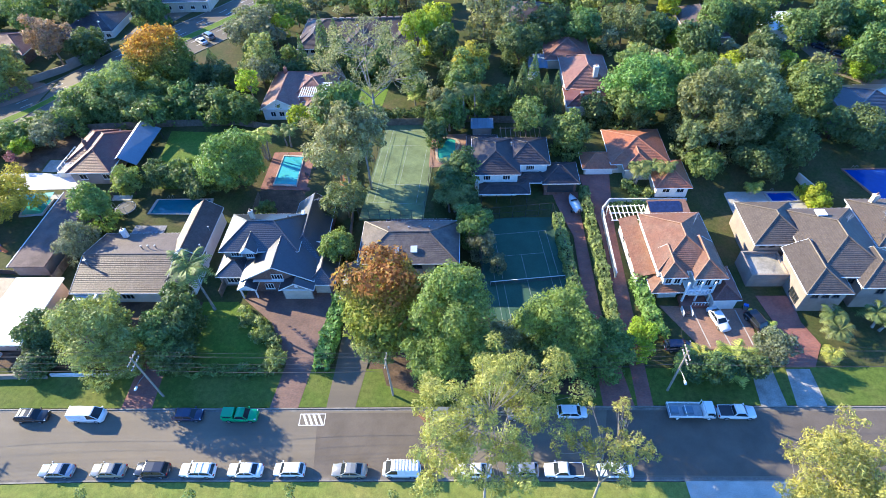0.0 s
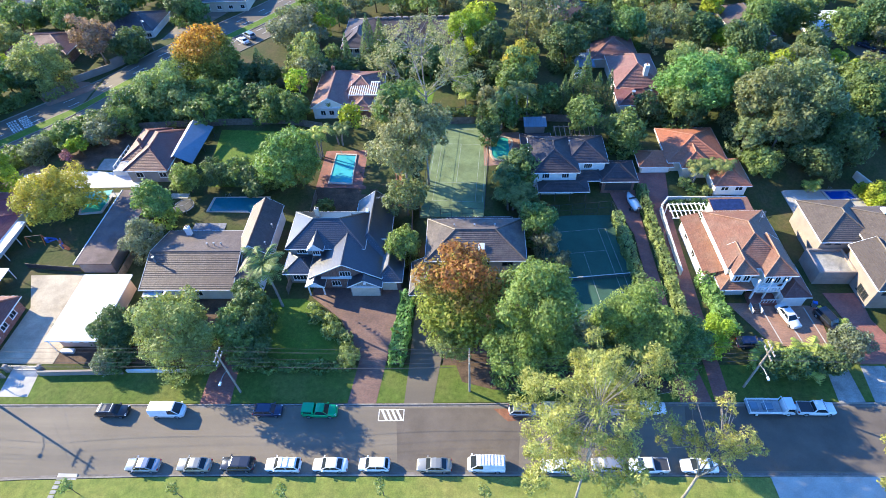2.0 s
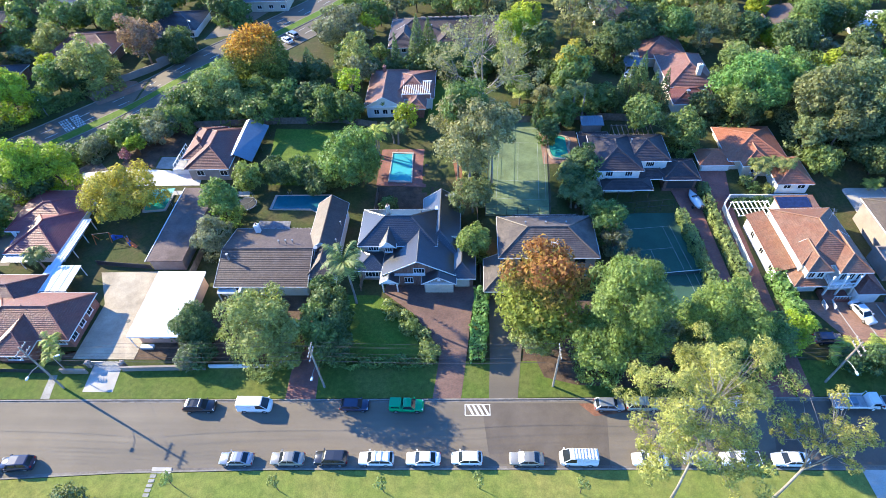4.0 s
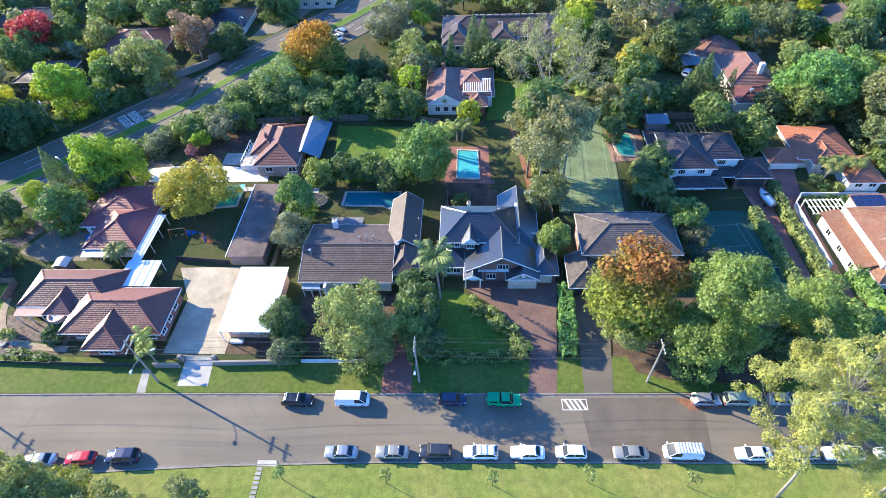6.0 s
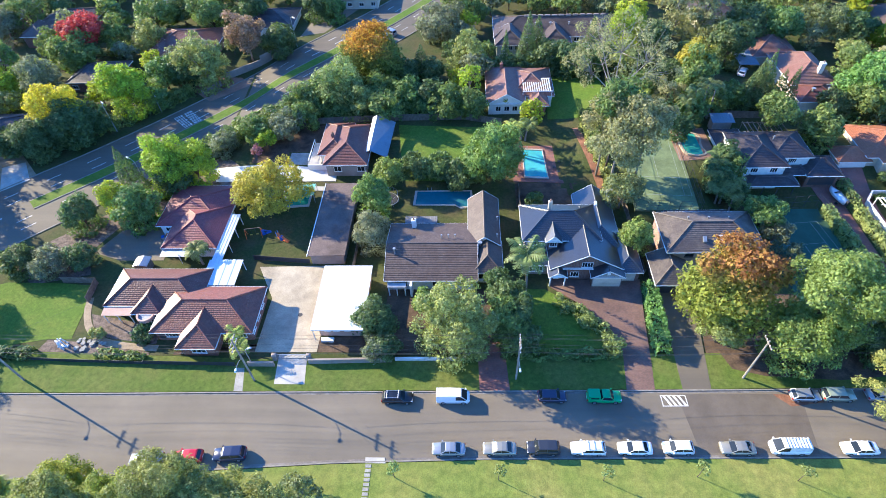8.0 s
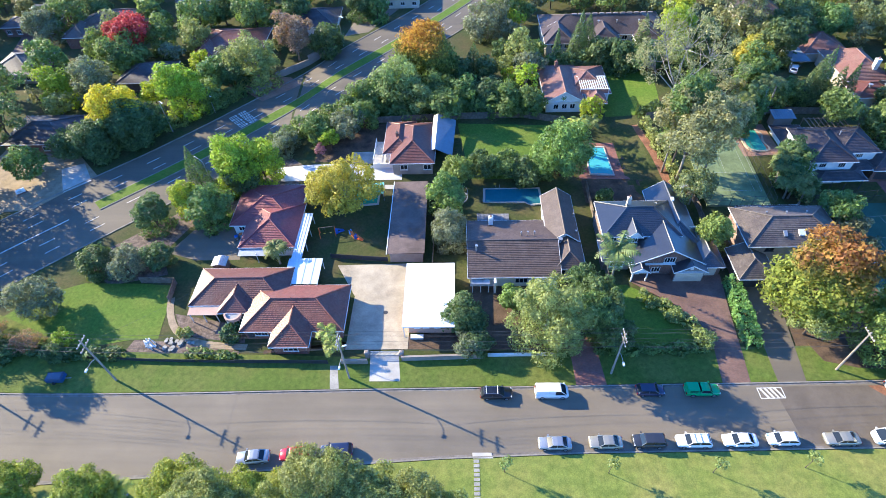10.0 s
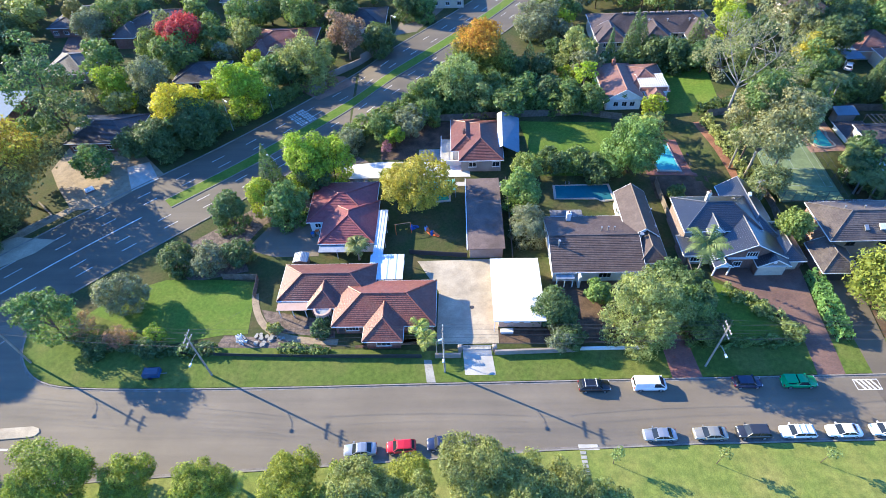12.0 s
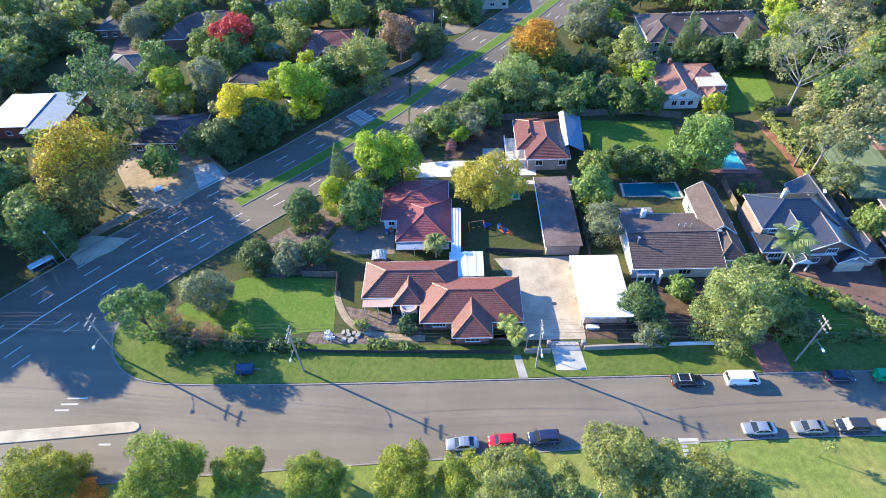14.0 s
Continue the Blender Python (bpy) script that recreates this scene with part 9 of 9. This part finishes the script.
plant("olivebrown", 51.0, 92.9, 6.0, 7.0)
plant("olivebrown", 44.8, 92.3, 3.8, 5.0)
plant("dark", 65.2, 140.6, 6.6, 5.2)
plant("dark", 54.7, 126.5, 5.3, 7.0)
plant("broad", 62.8, 138.1, 5.3, 7.0)
plant("broad", 73.5, 141.5, 5.0, 5.4)
plant("dark", 69.4, 125.0, 4.0, 6.0)
plant("broad", 74.2, 111.0, 5.0, 4.6)
plant("cone", 72.0, 115.0, 2.0, 5.0)
plant("lime", 74.1, 113.7, 3.0, 5.0)
plant("dark", 72.5, 105.1, 4.9, 6.0)
plant("broad", 70.4, 101.1, 4.6, 4.5)
plant("dark", 63.2, 90.7, 5.3, 4.0)
plant("dark", 56.4, 86.5, 4.3, 3.5)
plant("greyleaf", 90.6, 133.2, 2.2, 4.0)
plant("broad", 93.3, 122.4, 5.7, 6.0)
plant("broad", 98.6, 138.2, 5.6, 6.0)
plant("dark", 90.7, 138.7, 5.1, 6.0)
plant("lime", 92.9, 131.3, 1.9, 3.0)
plant("broad", 84.1, 138.7, 3.4, 4.0)
plant("lime", 91.0, 120.0, 2.9, 2.5)
plant("dark", 78.2, 93.7, 5.5, 4.0)
plant("dark", 74.2, 96.7, 4.0, 4.0)
plant("purple", 74.2, 96.2, 2.3, 3.0)
plant("broad", 21.1, 93.4, 4.1, 5.0)
plant("brownish", 18.8, 96.9, 2.8, 4.0)
plant("dark", 28.4, 103.3, 3.6, 4.0)
plant("dark", 36.5, 101.4, 3.6, 3.0)
plant("orangetree", -76.2, 127.0, 8.0, 8.4)
plant("light", -82.5, 114.0, 7.0, 6.5)
plant("broad", -89.0, 112.1, 5.5, 4.0)
plant("broad", -81.3, 112.5, 5.2, 3.5)
plant("broad", -73.4, 116.1, 4.9, 3.5)
plant("broad", -66.9, 113.1, 4.9, 3.5)
plant("dark", -60.7, 112.8, 4.6, 3.5)
plant("broad", -55.9, 109.9, 4.5, 3.5)
plant("broad", -51.0, 108.4, 3.9, 3.5)
plant("dark", -67.1, 125.0, 3.6, 3.4)
plant("dark", -60.6, 124.0, 3.4, 3.6)
plant("cone", -70.3, 125.6, 3.0, 2.6)
plant("cone", -73.4, 123.2, 2.8, 2.2)
plant("cone", -63.7, 127.8, 3.2, 3.0)
plant("greygreen", -59.0, 148.2, 7.4, 4.6)
plant("dark", -55.6, 135.2, 3.2, 3.2)
plant("cone", -41.8, 132.0, 1.7, 7.0)
plant("cone", -36.0, 133.0, 3.4, 8.0)
plant("cone", -33.3, 135.9, 3.3, 6.0)
plant("dark", -30.4, 129.7, 4.3, 5.0)
plant("dark", -26.1, 127.2, 4.3, 5.0)
plant("cone", -19.9, 132.6, 3.2, 6.0)
plant("dark", -20.0, 123.8, 4.5, 5.0)
plant("lime", -8.3, 138.3, 3.6, 7.0)
plant("limepalm", -51.2, 116.5, 3.3, 6.0)
plant("lightgreen", -42.7, 111.3, 2.7, 3.0)
plant("limebig", -114.6, 84.6, 5.2, 8.0)
plant("limebig", -109.2, 85.8, 4.6, 7.8)
plant("dark", -113.2, 83.8, 4.8, 5.0)
plant("cone", -121.6, 82.5, 3.4, 6.6)
plant("broad", -116.6, 73.6, 4.3, 5.8)
plant("lime", -121.7, 75.7, 3.2, 6.2)
plant("dark", -128.0, 72.6, 3.9, 4.9)
plant("greyleaf", -107.5, 96.6, 3.6, 2.6)
plant("broad", -99.6, 99.2, 3.9, 3.2)
plant("lime", -96.6, 96.2, 2.3, 3.2)
plant("greygreen", -93.6, 101.6, 4.5, 3.0)
plant("broad", -90.5, 105.1, 4.0, 3.0)
plant("pinkish", -98.5, 93.7, 1.5, 2.0)
plant("greygreen", -129.0, 61.3, 4.2, 2.6)
plant("dark", -135.0, 61.7, 4.2, 2.4)
plant("dark", -124.0, 63.0, 3.0, 2.2)
plant("greyleaf", -141.0, 52.8, 4.2, 3.4)
plant("midgreen", -149.1, 45.6, 4.1, 9.0)
plant("bareshrub", -146.7, 47.3, 2.9, 2.0)
plant("lime", -133.4, 45.3, 1.9, 2.0)
plant("bareshrub", -139.7, 44.9, 2.7, 1.6)
plant("dark", -134.0, 43.1, 2.2, 1.2)
plant("dark", -142.6, 43.2, 2.4, 1.2)
plant("lightgreen", -113.8, 46.8, 1.5, 1.0)
plant("dark", -106.1, 46.8, 2.1, 0.9)
plant("brown2", -113.0, 140.4, 5.9, 8.2)
plant("dark", -104.9, 142.0, 5.6, 4.4)
plant("light", -120.9, 127.4, 6.8, 7.2)
plant("dark", -126.9, 126.5, 4.5, 4.0)
plant("midgreen", -132.0, 126.0, 4.8, 5.0)
plant("light", -78.6, 110.2, 5.0, 5.6)
plant("limebig", -135.0, 113.4, 5.6, 9.0)
plant("broad", -130.5, 117.0, 3.8, 3.4)
plant("lime", -144.4, 124.2, 2.4, 5.0)
plant("yellow", -147.3, 104.2, 6.0, 9.4)
plant("dark", -143.5, 102.0, 5.8, 6.4)
plant("dark", -150.8, 98.0, 5.8, 4.0)
plant("dark", -157.2, 96.7, 4.2, 3.5)
plant("dark", -141.7, 104.5, 4.9, 4.0)
plant("red", -160.6, 143.4, 6.8, 8.8)
plant("midgreen", -160.2, 135.6, 7.2, 6.0)
plant("midgreen", -169.1, 141.2, 4.8, 6.0)
plant("greyleaf", -161.0, 120.0, 5.4, 8.0)
plant("lime", -170.5, 119.4, 4.8, 5.8)
plant("pine", -184.9, 113.4, 8.5, 11.5)
plant("pine", -173.6, 101.1, 6.5, 9.5)
plant("midgreen", -182.3, 104.0, 4.6, 4.0)
plant("golden", -174.3, 80.2, 10.4, 9.2)
plant("broad", -178.0, 67.7, 6.4, 8.6)
plant("dark", -176.4, 65.8, 4.0, 3.0)
plant("broad", -186.2, 74.8, 5.3, 10.0)
plant("midgreen", -163.6, 90.0, 4.5, 4.2)
plant("midgreen", -176.5, 128.6, 5.2, 9.0)
plant("light", -144.2, 147.5, 5.6, 5.0)
plant("midgreen", -146.4, 158.2, 6.2, 6.0)
plant("midgreen", -128.8, 157.7, 6.8, 7.0)
plant("midgreen", -154.3, 147.3, 5.0, 6.0)
plant("dark", -117.2, 162.1, 5.2, 6.0)
plant("dark", -97.5, 163.5, 5.0, 5.5)
plant("broad", -92.2, 161.1, 3.8, 5.0)
plant("golden", -202.2, 164.1, 3.6, 7.0)
plant("greyleaf", -192.9, 155.7, 5.9, 6.0)
plant("midgreen", -187.5, 161.0, 6.3, 7.0)
plant("dark", -226.2, 148.5, 8.4, 6.0)
plant("dark", -219.1, 153.9, 6.9, 5.0)
plant("midgreen", -241.6, 169.5, 7.4, 6.0)
plant("dark", -219.7, 130.0, 6.9, 5.0)
plant("dark", -140.7, 164.2, 4.6, 5.0)
plant("dark", -181.4, 167.3, 4.7, 5.0)
plant("broad", -2.8, 102.1, 3.6, 4.0)
plant("dark", -6.2, 97.0, 2.6, 4.0)
plant("dark", -0.3, 85.3, 3.3, 5.0)
plant("dark", -2.4, 81.5, 3.0, 5.0)
plant("dark", 36.4, 43.3, 2.6, 3.0)
plant("dark", 33.0, 43.4, 2.0, 2.4)
plant("dark", 40.8, 43.4, 2.4, 2.8)


# woods and gardens between and beyond the houses
far_rng = random.Random(77)
KEEP_CLEAR = [(-68, -44, 84, 103), (-33, -18, 104, 127), (-36, -2, 76, 104), (4, 34, 98, 134), (84, 114, 108, 142), (-102, -57, 131, 232), (-216, -178, 126, 184), (-178, -148, 82, 103), (-128, -109, 117, 134), (48, 90, 70, 92), (-44, -30, 82, 98)]


def room_for(x, y, r):
    if min(math.hypot(px - x, py - y) for px, py in MAIN) < 11.0 + r:
        return False
    for x0, x1, y0, y1 in FOOTPRINTS:
        if x0 - r * 0.8 < x < x1 + r * 0.8 and y0 - r * 0.8 < y < y1 + r * 0.8:
            return False
    for x0, x1, y0, y1 in KEEP_CLEAR:
        if x0 < x < x1 and y0 < y < y1:
            return False
    return all(math.hypot(px - x, py - y) > 0.72 * (pr + r) for px, py, pr in STANDING)


# mostly grey-green and light kinds: distance haze is put into their leaf colour
far_kinds = ["greyleaf", "broad", "midgreen", "light", "greyleaf", "light", "broad", "olivebrown", "dark", "tall", "midgreen", "lime"]
ZONES = [(-265, -104, 92, 168), (-92, -6, 104, 170), (2, 125, 96, 170), (-265, -196, 60, 95), (-270, 150, 168, 215), (88, 160, 44, 100), (-300, -262, 60, 170)]
for x0, x1, y0, y1 in ZONES:
    for k in range(int((x1 - x0) * (y1 - y0) / 26)):
        x, y, r = far_rng.uniform(x0, x1), far_rng.uniform(y0, y1), far_rng.uniform(2.2, 5.2)
        kind = far_kinds[far_rng.randrange(12)]
        if y > 185:
            r += 1.0
        if room_for(x, y, r):
            wood_tree(kind, x, y, r, r * far_rng.uniform(1.15, 1.5), int(x * 13 + y * 7) % 100000)
# tall dark trees out of view, added to shade the crossing; the last two stand in view
for x, y, r, zc in ((-193, 60, 6.0, 13.5), (-200, 68, 6.5, 14), (-206, 58, 6.5, 14), (-183.5, 51, 5.0, 12.5), (-212, 68, 6, 14), (-222, 58, 6, 14), (-203, 80, 6.5, 16), (-212, 88, 6.5, 16), (-199, 73, 5.5, 15), (-144.5, 101, 4.2, 6.5), (-150, 97, 4.0, 7.0)):
    plant("dark", x, y, r, zc)
finish_woods()
